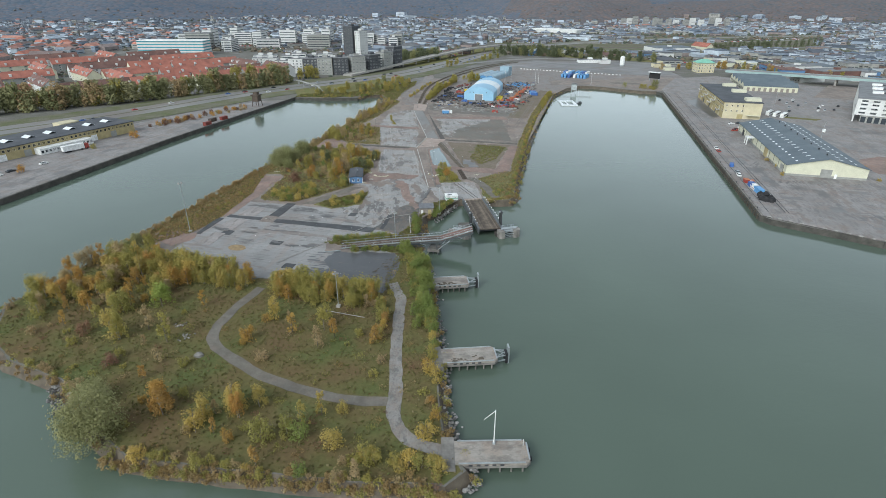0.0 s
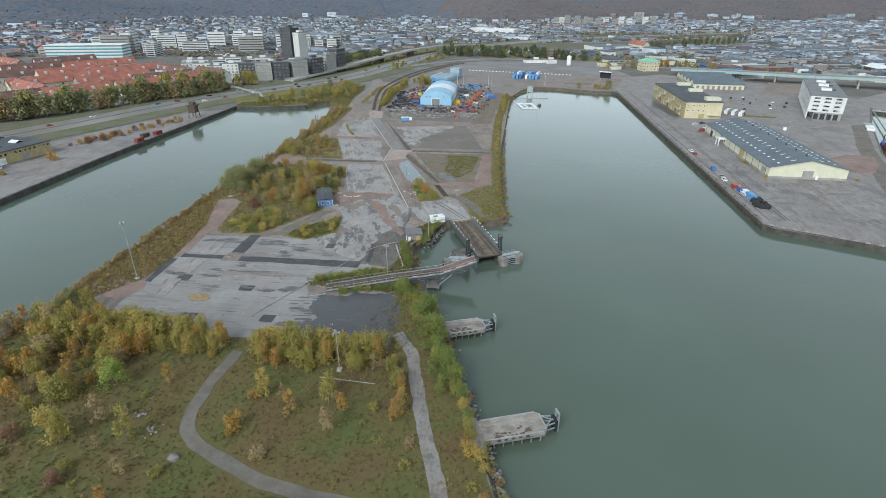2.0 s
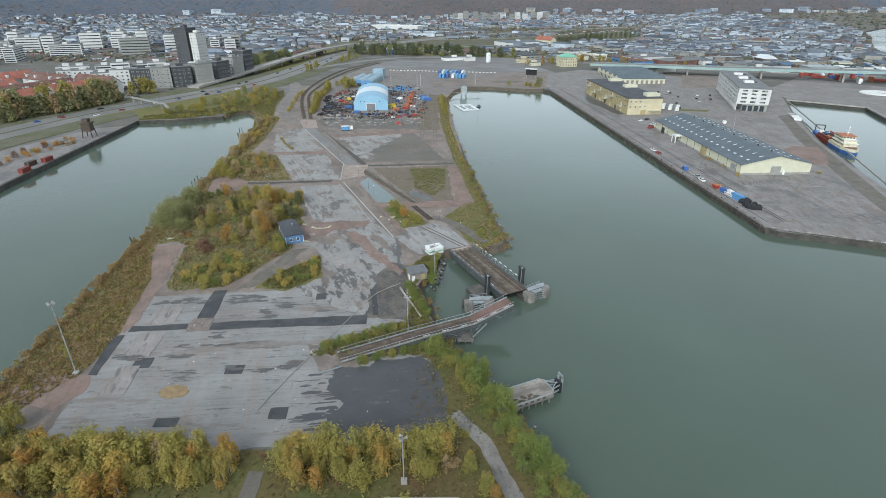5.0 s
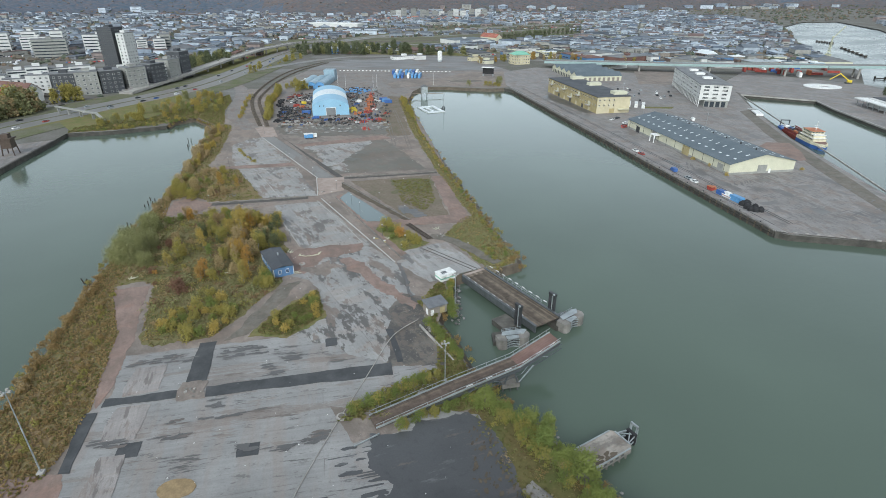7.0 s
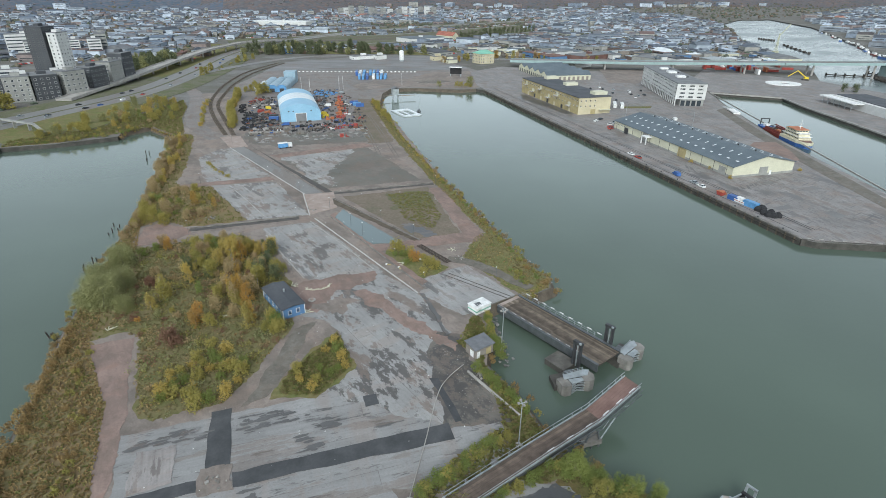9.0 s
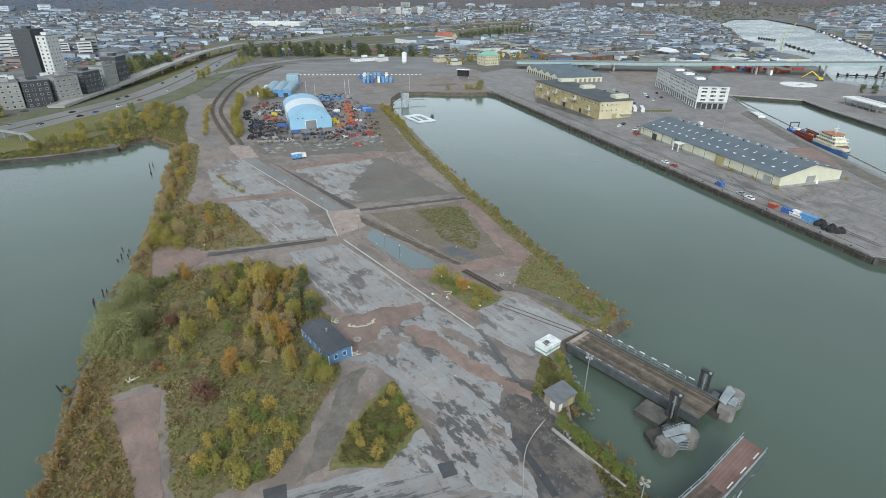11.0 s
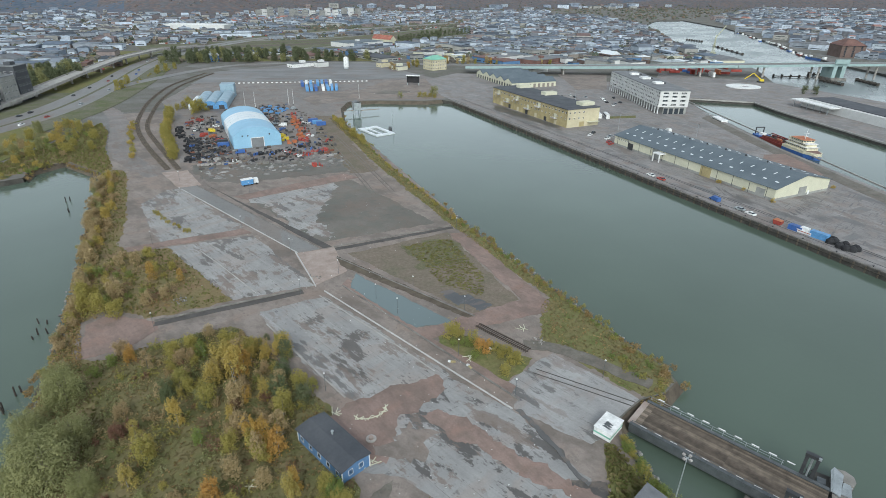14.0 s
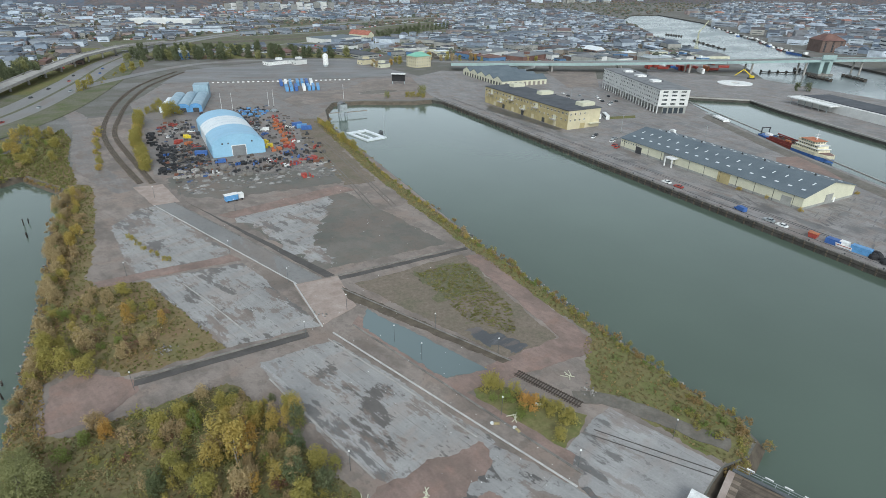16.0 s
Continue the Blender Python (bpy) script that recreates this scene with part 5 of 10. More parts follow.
# ---- jetties ----
def jetty(label, x, y, turn, length, w, tower):
    t = thing("jetty", label, "jetty", pose(x, y, 0.0, 0, 0, turn), "small jetties")
    part("deck", Geo().plate([(0, -w / 2), (length - 0.8, -w / 2), (length, -w / 2 + 0.8), (length, w / 2 - 0.8), (length - 0.8, w / 2), (0, w / 2)], -0.35, 0.25), "jettydeck", t, "brownish worn concrete deck")
    part("edge_beam", Geo().plate([(0, -w / 2 - 0.08), (length - 0.8, -w / 2 - 0.08), (length + 0.08, -w / 2 + 0.8), (length + 0.08, w / 2 - 0.8), (length - 0.8, w / 2 + 0.08), (0, w / 2 + 0.08)], -0.9, -0.36), "oldconcrete", t)
    part("kerb", Geo().box(1, -w / 2, 0.25, length - 1, -w / 2 + 0.25, 0.45).box(1, w / 2 - 0.25, 0.25, length - 1, w / 2, 0.45).box(length - 0.3, -w / 2 + 0.9, 0.25, length, w / 2 - 0.9, 0.45), "galv", t)
    part("abutment", Geo().box(-2.4, -w / 2 - 1.6, -3.5, 0.3, w / 2 + 1.0, 0.35), "oldconcrete", t)
    for k in range(6):
        for s in (-1, 1):
            xx = 2.5 + k * (length - 4) / 5
            part("pile", Geo().tube((xx, s * (w / 2 - 0.5), -4), (xx, s * (w / 2 - 0.5), -0.5), 0.2, 0.2, 8), "oldconcrete", t)
    for k in range(5):
        part("ladder_mark", Geo().box(3 + k * 1.6, -w / 2 - 0.1, -0.3, 3.8 + k * 1.6, -w / 2 - 0.02, 0.1), "darksteel", t)
    if tower:
        for s in (-1, 1):
            part("fender_frame", Geo().beam((length, s * 1.6, 0.2), (length + 3.0, s * 0.9, 0.2), 0.2, 0.3).beam((length, s * 1.6, -1.2), (length + 3.0, s * 0.9, -1.2), 0.2, 0.3), "galv", t)
            part("fender_post", Geo().beam((length + 3.2, s * 0.8, -3.5), (length + 3.2, s * 0.8, 2.3), 0.4, 0.4), "galv", t, "pale steel post")
        part("crossbar", Geo().box(length + 3.0, -1, 2.0, length + 3.4, 1, 2.4), "galv", t)
        part("rubber_fender", Geo().box(length + 2.3, -1.2, -2.2, length + 3.0, 1.2, 0.6), "black", t)
        part("lattice", Geo().beam((length, 1.5, 0.3), (length + 2.8, -0.6, 0.3), 0.2, 0.2).beam((length, -1.5, 0.3), (length + 2.8, 0.6, 0.3), 0.2, 0.2), "galv", t)
        litter = Geo()
        lr_ = random.Random(int(length * 10))
        for i in range(26):
            lx, ly, q = lr_.uniform(1.5, length * 0.75), -w / 2 + 0.4 + abs(lr_.gauss(0, 0.9)), lr_.uniform(0.15, 0.5)
            litter.add([(lx + q * 1.6 * math.cos(a_) * lr_.uniform(.6, 1.1), ly + q * math.sin(a_) * lr_.uniform(.6, 1.1), 0.256 + i * 0.0006) for a_ in [k * math.tau / 8 for k in range(8)]], [tuple(range(8))])
        part("deck_litter", litter, "bank", t, "dark leaf litter")
    else:
        for s in (-1, 1):
            part("tyre", Geo().tube((length + 0.1, s * 1.2, -0.6), (length + 0.45, s * 1.2, -0.6), 0.55, 0.55, 12), "black", t)
    return t


jetty("concrete jetty on piles with tyres at its head", -17.0, 80.0, 15, 15.6, 6.3, False)
jetty("concrete jetty on piles with a steel fender frame", -27.2, 111.0, 19, 14.6, 6.3, True)
jetty("short concrete jetty on piles with a steel fender frame", -40.6, 149.0, 20, 13.2, 6.0, True)
t = thing("flagpole", "white wooden mast with a slanting gaff on the jetty", "mast", pose(-9.2, 84.4, 0.25))
part("pole", Geo().tube((0, 0, 0), (0, 0, 9), 0.14, 0.09, 8), "white", t)
part("gaff", Geo().tube((0, 0, 8.8), (-2.2, -0.6, 6.6), 0.07, 0.05, 6), "white", t)
part("foot", Geo().box(-0.3, -0.3, 0, 0.3, 0.3, 0.4), "galv", t)
t = thing("bollard_light", "small white navigation light post on the jetty head", "lamp", pose(-3.2, 85.2, 0.25))
part("post", Geo().tube((0, 0, 0), (0, 0, 1.4), 0.06, 0.06, 6), "white", t)
part("lamp", Geo().tube((0, 0, 1.4), (0, 0, 1.8), 0.14, 0.08, 8), "white", t)


# ---- masts and lamps ----
def mast(x, y, h, heads, label="tall grey floodlight mast"):
    t = thing("light_mast", label, "light mast", pose(x, y, 0.0), "floodlight masts")
    part("base", Geo().box(-0.6, -0.6, 0, 0.6, 0.6, 0.7), "concrete", t)
    part("pole", Geo().tube((0, 0, 0.6), (0, 0, h), 0.16 if h > 15 else 0.12, 0.09, 8), "galv", t)
    part("crossarm", Geo().box(-0.8, -0.06, h - 0.1, 0.8, 0.06, h + 0.06).box(-0.06, -0.8, h - 0.1, 0.06, 0.8, h + 0.06), "galv", t)
    for k in range(heads):
        a_ = k * math.tau / heads
        xx, yy = 0.75 * math.cos(a_), 0.75 * math.sin(a_)
        part("floodlight", Geo().box(xx - 0.22, yy - 0.22, h - 0.05, xx + 0.22, yy + 0.22, h + 0.28), "concrete", t)
    return t


mast(-143.5, 166.8, 20.2, 4)
mast(-63.2, 128.0, 11.4, 3, "grey floodlight mast among the trees")
mast(-61.4, 177.8, 11.6, 4, "grey floodlight mast beside the ramp")
mast(-52.0, 209.5, 11.6, 4, "grey floodlight mast beside the ferry bridge")
mast(157, 391, 13, 3, "dark floodlight mast behind the warehouse")
mast(139, 438, 11, 2, "slim light mast on the freight quay")
mast(166, 519, 12, 2, "slim light mast on the harbour car park")


def street_lamp(x, y, h=5.2):
    t = thing("street_lamp", "thin grey lamp post with a small white lamp head", "street lamp", pose(x, y, 0.0), "lamp posts")
    part("pole", Geo().tube((0, 0, 0), (0, 0, h), 0.06, 0.04, 6), "steel", t)
    part("lamp_head", Geo().tube((0, 0, h - 0.08), (0, 0, h + 0.16), 0.22, 0.12, 10), "white", t)


for x, y in [(-138, 310), (-98, 312), (-63, 246), (-68, 265), (-102, 266), (-75, 290), (-84, 320), (-57, 283), (-33, 336), (-108, 371), (-128, 440), (-118, 436), (-78, 300), (-95, 343), (-40, 243), (-100, 410), (-66, 300), (-139, 369)]:
    street_lamp(x, y)

# ---- small houses on the pier ----
t = thing("blue_house", "small blue boarded site hut with a dark felt roof", "hut", pose(-105.2, 247.2, 0.05, 0, 0, 20))
part("wall", Geo().box(-3.2, -7.6, 0, 3.2, 7.6, 3.2), "bluewall", t)
part("roof", Geo().gable(-3.2, -7.6, 3.2, 7.6, 3.2, 3.75, 0.35, 0, "y", 0.18), "roofdark", t, "dark felt roof")
part("chimney", Geo().tube((0.8, 1, 3.6), (0.8, 1, 4.5), 0.2, 0.2, 8).tube((0.8, 1, 4.5), (0.8, 1, 4.65), 0.32, 0.32, 8), "galv", t)
window_row(t, (-3.2, -7.6), (3.2, -7.6), 1.0, 2, 1.1, 1.4, margin=0.12)
window_row(t, (-3.2, 7.6), (-3.2, -7.6), 1.0, 5, 1.1, 1.3)
window_row(t, (3.2, -7.6), (3.2, 7.6), 1.0, 4, 1.1, 1.3)
for x in (-3.2, 3.2):
    for y in (-7.6, 7.6):
        part("corner_board", Geo().box(x - 0.1, y - 0.1, 0, x + 0.1, y + 0.1, 3.15), "white", t)
t = thing("brick_shed", "small grey-brown brick shed with a grey sheet roof beside the cove", "shed", pose(-57.9, 210.0, 0.02, 0, 0, 18) @ Matrix.Diagonal((0.95, 0.84, 0.92, 1)))
part("wall", Geo().box(-3.0, -2.4, 0, 3.0, 2.4, 2.9), "shedwall", t)
part("roof", Geo().add([(-3.4, -2.8, 2.95), (3.4, -2.8, 2.95), (3.4, 2.8, 3.5), (-3.4, 2.8, 3.5), (-3.4, -2.8, 3.15), (3.4, -2.8, 3.15), (3.4, 2.8, 3.7), (-3.4, 2.8, 3.7)], [(3, 2, 1, 0), (4, 5, 6, 7), (0, 1, 5, 4), (1, 2, 6, 5), (2, 3, 7, 6), (3, 0, 4, 7)]), "shedroof", t)
part("door", Geo().box(-2.6, -2.46, 0, -1.5, -2.38, 2.1), "white", t, "pale door")
part("shutter", Geo().box(0.6, -2.46, 0.1, 2.2, -2.38, 2.2), "ochre", t)
part("side_door", Geo().box(-3.06, -1.4, 0, -2.98, 0.2, 2.1), "white", t)
t = thing("site_cabin", "white and pale turquoise site cabin with dark stains on its roof", "cabin", pose(-51.0, 228.6, 0.05, 0, 0, 22) @ Matrix.Diagonal((0.9, 0.98, 0.84, 1)))
part("wall", Geo().box(-3.1, -1.9, 0.2, 3.1, 1.9, 2.7), "white", t)
part("roof", Geo().box(-3.25, -2.05, 2.7, 3.25, 2.05, 2.9), "white", t)
part("skirt", Geo().box(-3.0, -1.8, 0, 3.0, 1.8, 0.2), "darksteel", t)
for k in range(3):
    part("roof_stain", Geo().plate([(-2 + k * 0.7, -1.0 + k * 0.3), (-1.6 + k * 0.7, -1.2), (-1.2 + k * 0.8, 0.4), (-1.8 + k * 0.7, 0.8)], 2.9, 2.912), "steel", t, "dark stain")
part("band", Geo().box(-3.13, -1.93, 1.1, 3.13, 1.93, 1.6), "copper", t, "turquoise band")
window_row(t, (-3.1, -1.9), (3.1, -1.9), 1.0, 2, 1.0, 0.9)
t = thing("site_wagon", "blue and white site wagons side by side on the mud", "site wagon", pose(-99.5, 422.5, 0.1, 0, 0, 10))
part("wagon", Geo().box(-2.6, -1.2, 0.5, 2.6, 1.2, 2.9), "lightblue", t)
part("roof", Geo().box(-2.75, -1.35, 2.9, 2.75, 1.35, 3.1), "white", t)
part("trailer", Geo().box(3.0, -0.6, 0.5, 5.2, 1.8, 2.6), "white", t)
for x in (-1.8, 1.8, 4.1):
    part("wheel", Geo().tube((x, -1.3, 0.35), (x, 1.3, 0.35), 0.35, 0.35, 10), "black", t)

# concrete kerb wall, white kerb lines, the old pipe and track
setting("kerb_wall", Geo().beam((-63.5, 203, 0.3), (-57.6, 185.5, 0.3), 0.4, 0.7), "concrete", "low concrete wall beside the cove", "wall")
setting("kerb_west", Geo().beam((-91, 311, 0.2), (-65.8, 242.8, 0.2), 0.34, 0.25).beam((-93, 341, 0.2), (-128.7, 431, 0.2), 0.34, 0.2).beam((-93.6, 342, 0.2), (-92.7, 315, 0.2), 0.35, 0.4), "palekerb", "pale concrete kerb line", "kerb")
setting("kerb_east", Geo().beam((-85, 312, 0.2), (-62.8, 244.6, 0.2), 0.4, 0.3).beam((-85, 341, 0.2), (-121, 431, 0.2), 0.3, 0.25), "oldconcrete", "dark concrete kerb line", "kerb")
setting("kerb_lane", Geo().beam((-138, 314.2, 0.2), (-97, 314.9, 0.2), 0.35, 0.4).beam((-80, 340.3, 0.15), (-33, 340.7, 0.15), 0.3, 0.35).beam((-81.5, 332, 0.15), (-55.5, 279.5, 0.15), 0.35, 0.35), "oldconcrete", "low concrete edge wall", "kerb")
g = Geo()
line = smooth_line([(-96, 150), (-93, 157), (-87, 169.5), (-80, 183), (-73, 197), (-69, 202), (-63.5, 206)])
for p, q in zip(line, line[1:]):
    g.tube((*p, 0.25), (*q, 0.25), 0.11, 0.11, 6)
t = thing("hose", "long pale hose lying over the asphalt", "hose")
part("pipe", g, "concrete", t)["kind"] = "stuff"
t = thing("manhole", "round pale concrete manhole ring", "manhole", pose(-86, 171, 0.3))
part("ring", Geo().tube((0, 0, -0.3), (0, 0, 0.25), 1.1, 1.1, 16), "concrete", t)
part("cover", Geo().tube((0, 0, 0.25), (0, 0, 0.32), 0.7, 0.7, 16), "gravel", t)
rt = thing("railway_track", "short rusty piece of old railway track", "railway track", pose(-57.0, 275.0, 0.28, 0, 0, math.degrees(math.atan2(-16, 6.5))))
for s in (-0.75, 0.75):
    part("rail", Geo().box(0, s - 0.05, 0.12, 17.3, s + 0.05, 0.3), "railsteel", rt)
for k in range(26):
    part("sleeper", Geo().box(0.2 + k * 0.66, -1.25, 0, 0.46 + k * 0.66, 1.25, 0.13), "sleeper", rt)
# long curved sidings north of the pier
for i, ln in enumerate(([(-128, 461), (-138, 520), (-144, 565), (-142, 610), (-135, 670), (-118, 740), (-85, 810)], [(-133, 463), (-144, 520), (-150, 570), (-149, 615), (-143, 672), (-126, 745), (-92, 816)])):
    sheet("ballast", ribbon(smooth_line(ln), 2.9), "mudfield", "dark brown track ballast", "ground", 0.2)
    pts = smooth_line(ln)
    t = thing("siding_track", "curved rusty railway siding", "railway track", None, "sidings")
    for off in (-0.72, 0.72):
        g = Geo()
        rr = ribbon(pts, abs(off) * 2)
        half = rr[:len(pts)] if off > 0 else rr[len(pts):][::-1]
        for p, q in zip(half, half[1:]):
            g.beam((*p, 0.45), (*q, 0.45), 0.09, 0.18)
        part("rail", g, "railsteel", t)
    g = Geo()
    for p, q in zip(pts, pts[1:]):
        d = Vector((q[0] - p[0], q[1] - p[1]))
        nrm = Vector((-d.y, d.x)).normalized() * 1.25
        for k in range(int(d.length / 0.9)):
            c = Vector(p) + d * (k * 0.9 / d.length)
            g.beam((c.x - nrm.x, c.y - nrm.y, 0.32), (c.x + nrm.x, c.y + nrm.y, 0.32), 0.26, 0.14)
    part("track_bed", g, "sleeper", t)["kind"] = "stuff"

# mooring piles left in the west basin
r = random.Random(3)
for x, y, nn in [(-166.5, 324, 3), (-167.5, 291, 3), (-173, 424, 3), (-174, 438, 2), (-165.5, 251, 5), (-164.6, 231, 1), (-166.5, 330, 2), (-168, 297, 2)]:
    for k in range(nn):
        t = thing("mooring_pile", "rotten black timber pile standing in the water", "pile", pose(x + r.uniform(-1.6, 1.6), y + r.uniform(-1.6, 1.6), -5, r.uniform(-9, 9), r.uniform(-9, 9), 0), "old mooring piles")
        h = r.uniform(3.0, 5.2)
        part("shaft", Geo().tube((0, 0, 0), (0, 0, h), 0.24, 0.2, 7), "oldtimber", t)
        part("worn_top", Geo().tube((0, 0, h), (0.05, 0, h + 0.3), 0.2, 0.07, 7), "oldtimber", t)

# heaps of rubble
for x, y, s, nn in ((-131, 323, 2.6, 26), (-103, 108, 1.8, 16), (-97.5, 103, 1.6, 16), (-45.5, 262, 2.4, 22), (-61, 201, 3.0, 26), (-92, 320.5, 2.0, 14), (-120.5, 186.5, 2.2, 18), (-130, 425, 3, 18)):
    t = thing("rubble_heap", "low heap of broken pale concrete pieces", "rubble", pose(x, y, 0.1), "rubble heaps")
    for k in range(nn):
        q = r.uniform(0.12, 0.36)
        px, py = r.gauss(0, s * 0.5), r.gauss(0, s * 0.5)
        o = part("lump", Geo().plate([(-q, -q * 0.6), (q * 0.7, -q * 0.7), (q, q * 0.4), (-q * 0.5, q * 0.7)], -0.1, q * 0.6), "oldconcrete" if k % 3 else "concrete", t)
        o.matrix_basis = pose(px, py, 0.1, r.uniform(-15, 15), r.uniform(-15, 15), r.uniform(0, 360))
g = Geo()
for k in range(260):
    x, y = r.choice(((r.uniform(-138, -62), r.uniform(142, 215)), (r.uniform(-102, -62), r.uniform(215, 305)), (r.uniform(-135, -38), r.uniform(310, 420))))
    q = r.uniform(0.05, 0.17)
    g.add([(x - q, y - q, 0.3), (x + q, y - q * 0.6, 0.3), (x, y + q, 0.3), (x, y, 0.3 + q)], [(0, 1, 3), (1, 2, 3), (2, 0, 3)])
stuff("litter", g, "white", "small pale stones and litter on the asphalt", "litter")
g = Geo()
for k in range(300):
    x, y, q = r.gauss(-64, 3.6), r.uniform(185, 216), r.uniform(0.06, 0.24)
    if -72 < x < -59.5 - (y < 206) * (206 - y) * 0.02:
        g.add([(x - q, y - q * 0.8, 0.1), (x + q, y - q * 0.6, 0.1), (x + q * 0.2, y + q, 0.1), (x, y, 0.12 + q * 0.8)], [(0, 1, 3), (1, 2, 3), (2, 0, 3)])
stuff("rubble_stones", g, "oldconcrete", "broken stones and concrete bits over the dark ground", "rubble")

# loose timber by the blue house
def board(x, y, turn, length, lift=0.3):
    t = thing("timber_plank", "loose pale timber plank lying on the gravel", "plank", pose(x, y, lift, r.uniform(-4, 4), r.uniform(-3, 3), turn), "loose planks")
    part("board", Geo().box(-length / 2, -0.08, -0.05, length / 2, 0.08, 0.05), "cream", t)


# a broken timber lattice lying in an arc beside the hut
for k in range(9):
    a_ = radians(200 + k * 19)
    x, y = -94.8 + 3.6 * math.cos(a_), 255.3 + 2.2 * math.sin(a_)
    board(x, y, math.degrees(a_) + 90, 1.7)
    board(x, y, math.degrees(a_) + 90 + (55 if k % 2 else -55), 1.5, 0.4)
for x0, y0, nn, sp in ((-99.2, 241.4, 6, 1.0), (-101.5, 258, 5, 1.4), (-66, 263, 4, 1.3), (-47, 268, 5, 1.8), (-120.9, 245.8, 6, 1.2), (-151.1, 247.2, 5, 1.0)):
    for k in range(nn):
        board(x0 + r.uniform(-sp, sp), y0 + r.uniform(-sp, sp) * 0.6, r.uniform(0, 180), r.uniform(1.2, 2.6))
t = thing("cable_drum", "round white cable drum lying on the gravel", "cable drum", pose(-97.2, 247.4, 0.2))
part("flange", Geo().tube((0, 0, 0), (0, 0, 0.2), 1.1, 1.1, 16), "concrete", t)
part("core", Geo().tube((0, 0, 0.2), (0, 0, 0.6), 0.5, 0.5, 12), "plaza", t)
for x, y, mt in ((-67.6, 259.5, "ochre"), (-70.5, 263.2, "ochre"), (-58.8, 263.5, "cream")):
    t = thing("digger_attachment", "small ochre-yellow digger attachment lying on the gravel", "machine part", pose(x, y, 0.2, 0, 0, r.uniform(0, 180)) @ Matrix.Scale(0.62, 4))
    part("frame", Geo().box(-1.1, -0.4, 0, 1.1, 0.4, 0.5), mt, t)
    part("ring", Geo().tube((1.4, 0, 0.2), (1.4, 0, 0.5), 0.7, 0.7, 12), "white", t)
t = thing("boulder", "grey boulder lying in the meadow", "boulder", pose(-88.7, 96.6, 0.0))
g = Geo()
vs = [(0, 0, 1.0)] + [(1.2 * math.cos(k) * r.uniform(.8, 1.1), 1.0 * math.sin(k) * r.uniform(.8, 1.1), 0.6) for k in [i * math.tau / 8 for i in range(8)]] + [(1.4 * math.cos(k), 1.2 * math.sin(k), -0.2) for k in [i * math.tau / 8 for i in range(8)]]
g.add(vs, [(0, 1 + i, 1 + (i + 1) % 8) for i in range(8)] + [(1 + i, 9 + i, 9 + (i + 1) % 8, 1 + (i + 1) % 8) for i in range(8)])
part("stone", g, "oldconcrete", t)
t = thing("fallen_pole", "long pale pole lying on the grass", "pole")
part("shaft", Geo().tube((-67, 124.2, 0.7), (-53, 123.2, 0.7), 0.14, 0.1, 6), "concrete", t)

# ---- the tent hall and its yard ----
t = thing("tent_hall", "large arched tent hall in pale blue and white canvas", "tent hall", pose(-84.8, 490, 0.05, 0, 0, 0.5))
TW, TL, TS, TC = 13.4, 66.0, 6.4, 11.6


def arch(n=14):
    pts = [(-TW, 0.0)]
    for k in range(n + 1):
        a_ = math.pi * (0.88 - 0.76 * k / n)
        c0, c1 = math.cos(math.pi * 0.12), math.sin(math.pi * 0.12)
        pts.append((TW * math.cos(a_) / c0, TS + (TC - TS) * (math.sin(a_) - c1) / (1 - c1)))
    return pts + [(TW, 0.0)]


A = arch()
n = len(A)
for i, (y0, y1, mt) in enumerate(((0, 24, "tentblue"), (24, 47, "tentwhite"), (47, TL, "tentblue"))):
    g = Geo()
    g.add([(x, y, z) for y in (y0, y1) for x, z in A], [(k, k + 1, n + k + 1, n + k) for k in range(n - 1)])
    part("canvas", g, mt, t, "white canvas" if mt == "tentwhite" else "pale blue canvas")
for y in (0.02, TL - 0.02):
    part("end_wall", Geo().add([(x, y, z) for x, z in A] + [(x, y + 0.15, z) for x, z in A], [tuple(range(n)), tuple(range(2 * n - 1, n - 1, -1))]), "tentblue", t)
part("gate", Geo().box(-3.4, -0.12, 0, 3.4, 0.0, 5.4), "roofgrey", t, "grey roller gate")
part("gate_frame", Geo().box(-3.7, -0.16, 0, -3.4, 0, 5.7).box(3.4, -0.16, 0, 3.7, 0, 5.7).box(-3.4, -0.16, 5.4, 3.4, 0, 5.7), "white", t)
for y in range(0, 67, 6):
    part("rib", Geo().add([(x * s, yy, z * s) for yy in (y - 0.1, y + 0.1) for s in (1.006,) for x, z in A], [(k, k + 1, n + k + 1, n + k) for k in range(n - 1)]), "tentgrey" if y % 12 else "tentblue", t)
for x in (-5, -8, 7):
    part("vent", Geo().tube((x, -0.1, 7.0), (x, 0.02, 7.0), 0.45, 0.45, 10), "darksteel", t)
t = thing("vaulted_sheds", "row of barrel-vaulted blue canvas sheds with a taller block behind", "shed", pose(-102, 613, 0.05, 0, 0, -12) @ Matrix.Diagonal((0.78, 1.0, 0.74, 1)))
for k in range(3):
    g = Geo()
    cx = -10.5 + k * 10.5
    ar = [(cx - 5.2, 0)] + [(cx + 5.2 * math.cos(math.pi * (1 - j / 10)), 5 + 3.2 * math.sin(math.pi * j / 10)) for j in range(11)] + [(cx + 5.2, 0)]
    m = len(ar)
    g.add([(x, y, z) for y in (0, 48) for x, z in ar], [(j, j + 1, m + j + 1, m + j) for j in range(m - 1)])
    part("vault", g, "tentgrey", t)
    part("end_wall", Geo().add([(x, 0.2, z) for x, z in ar], [tuple(range(m))]), "lightblue", t)
    part("gate", Geo().box(cx - 2.5, 0.0, 0, cx + 2.5, 0.15, 4), "darksteel", t)
part("tower", Geo().box(2, 50, 0, 16, 62, 14), "tentgrey", t)
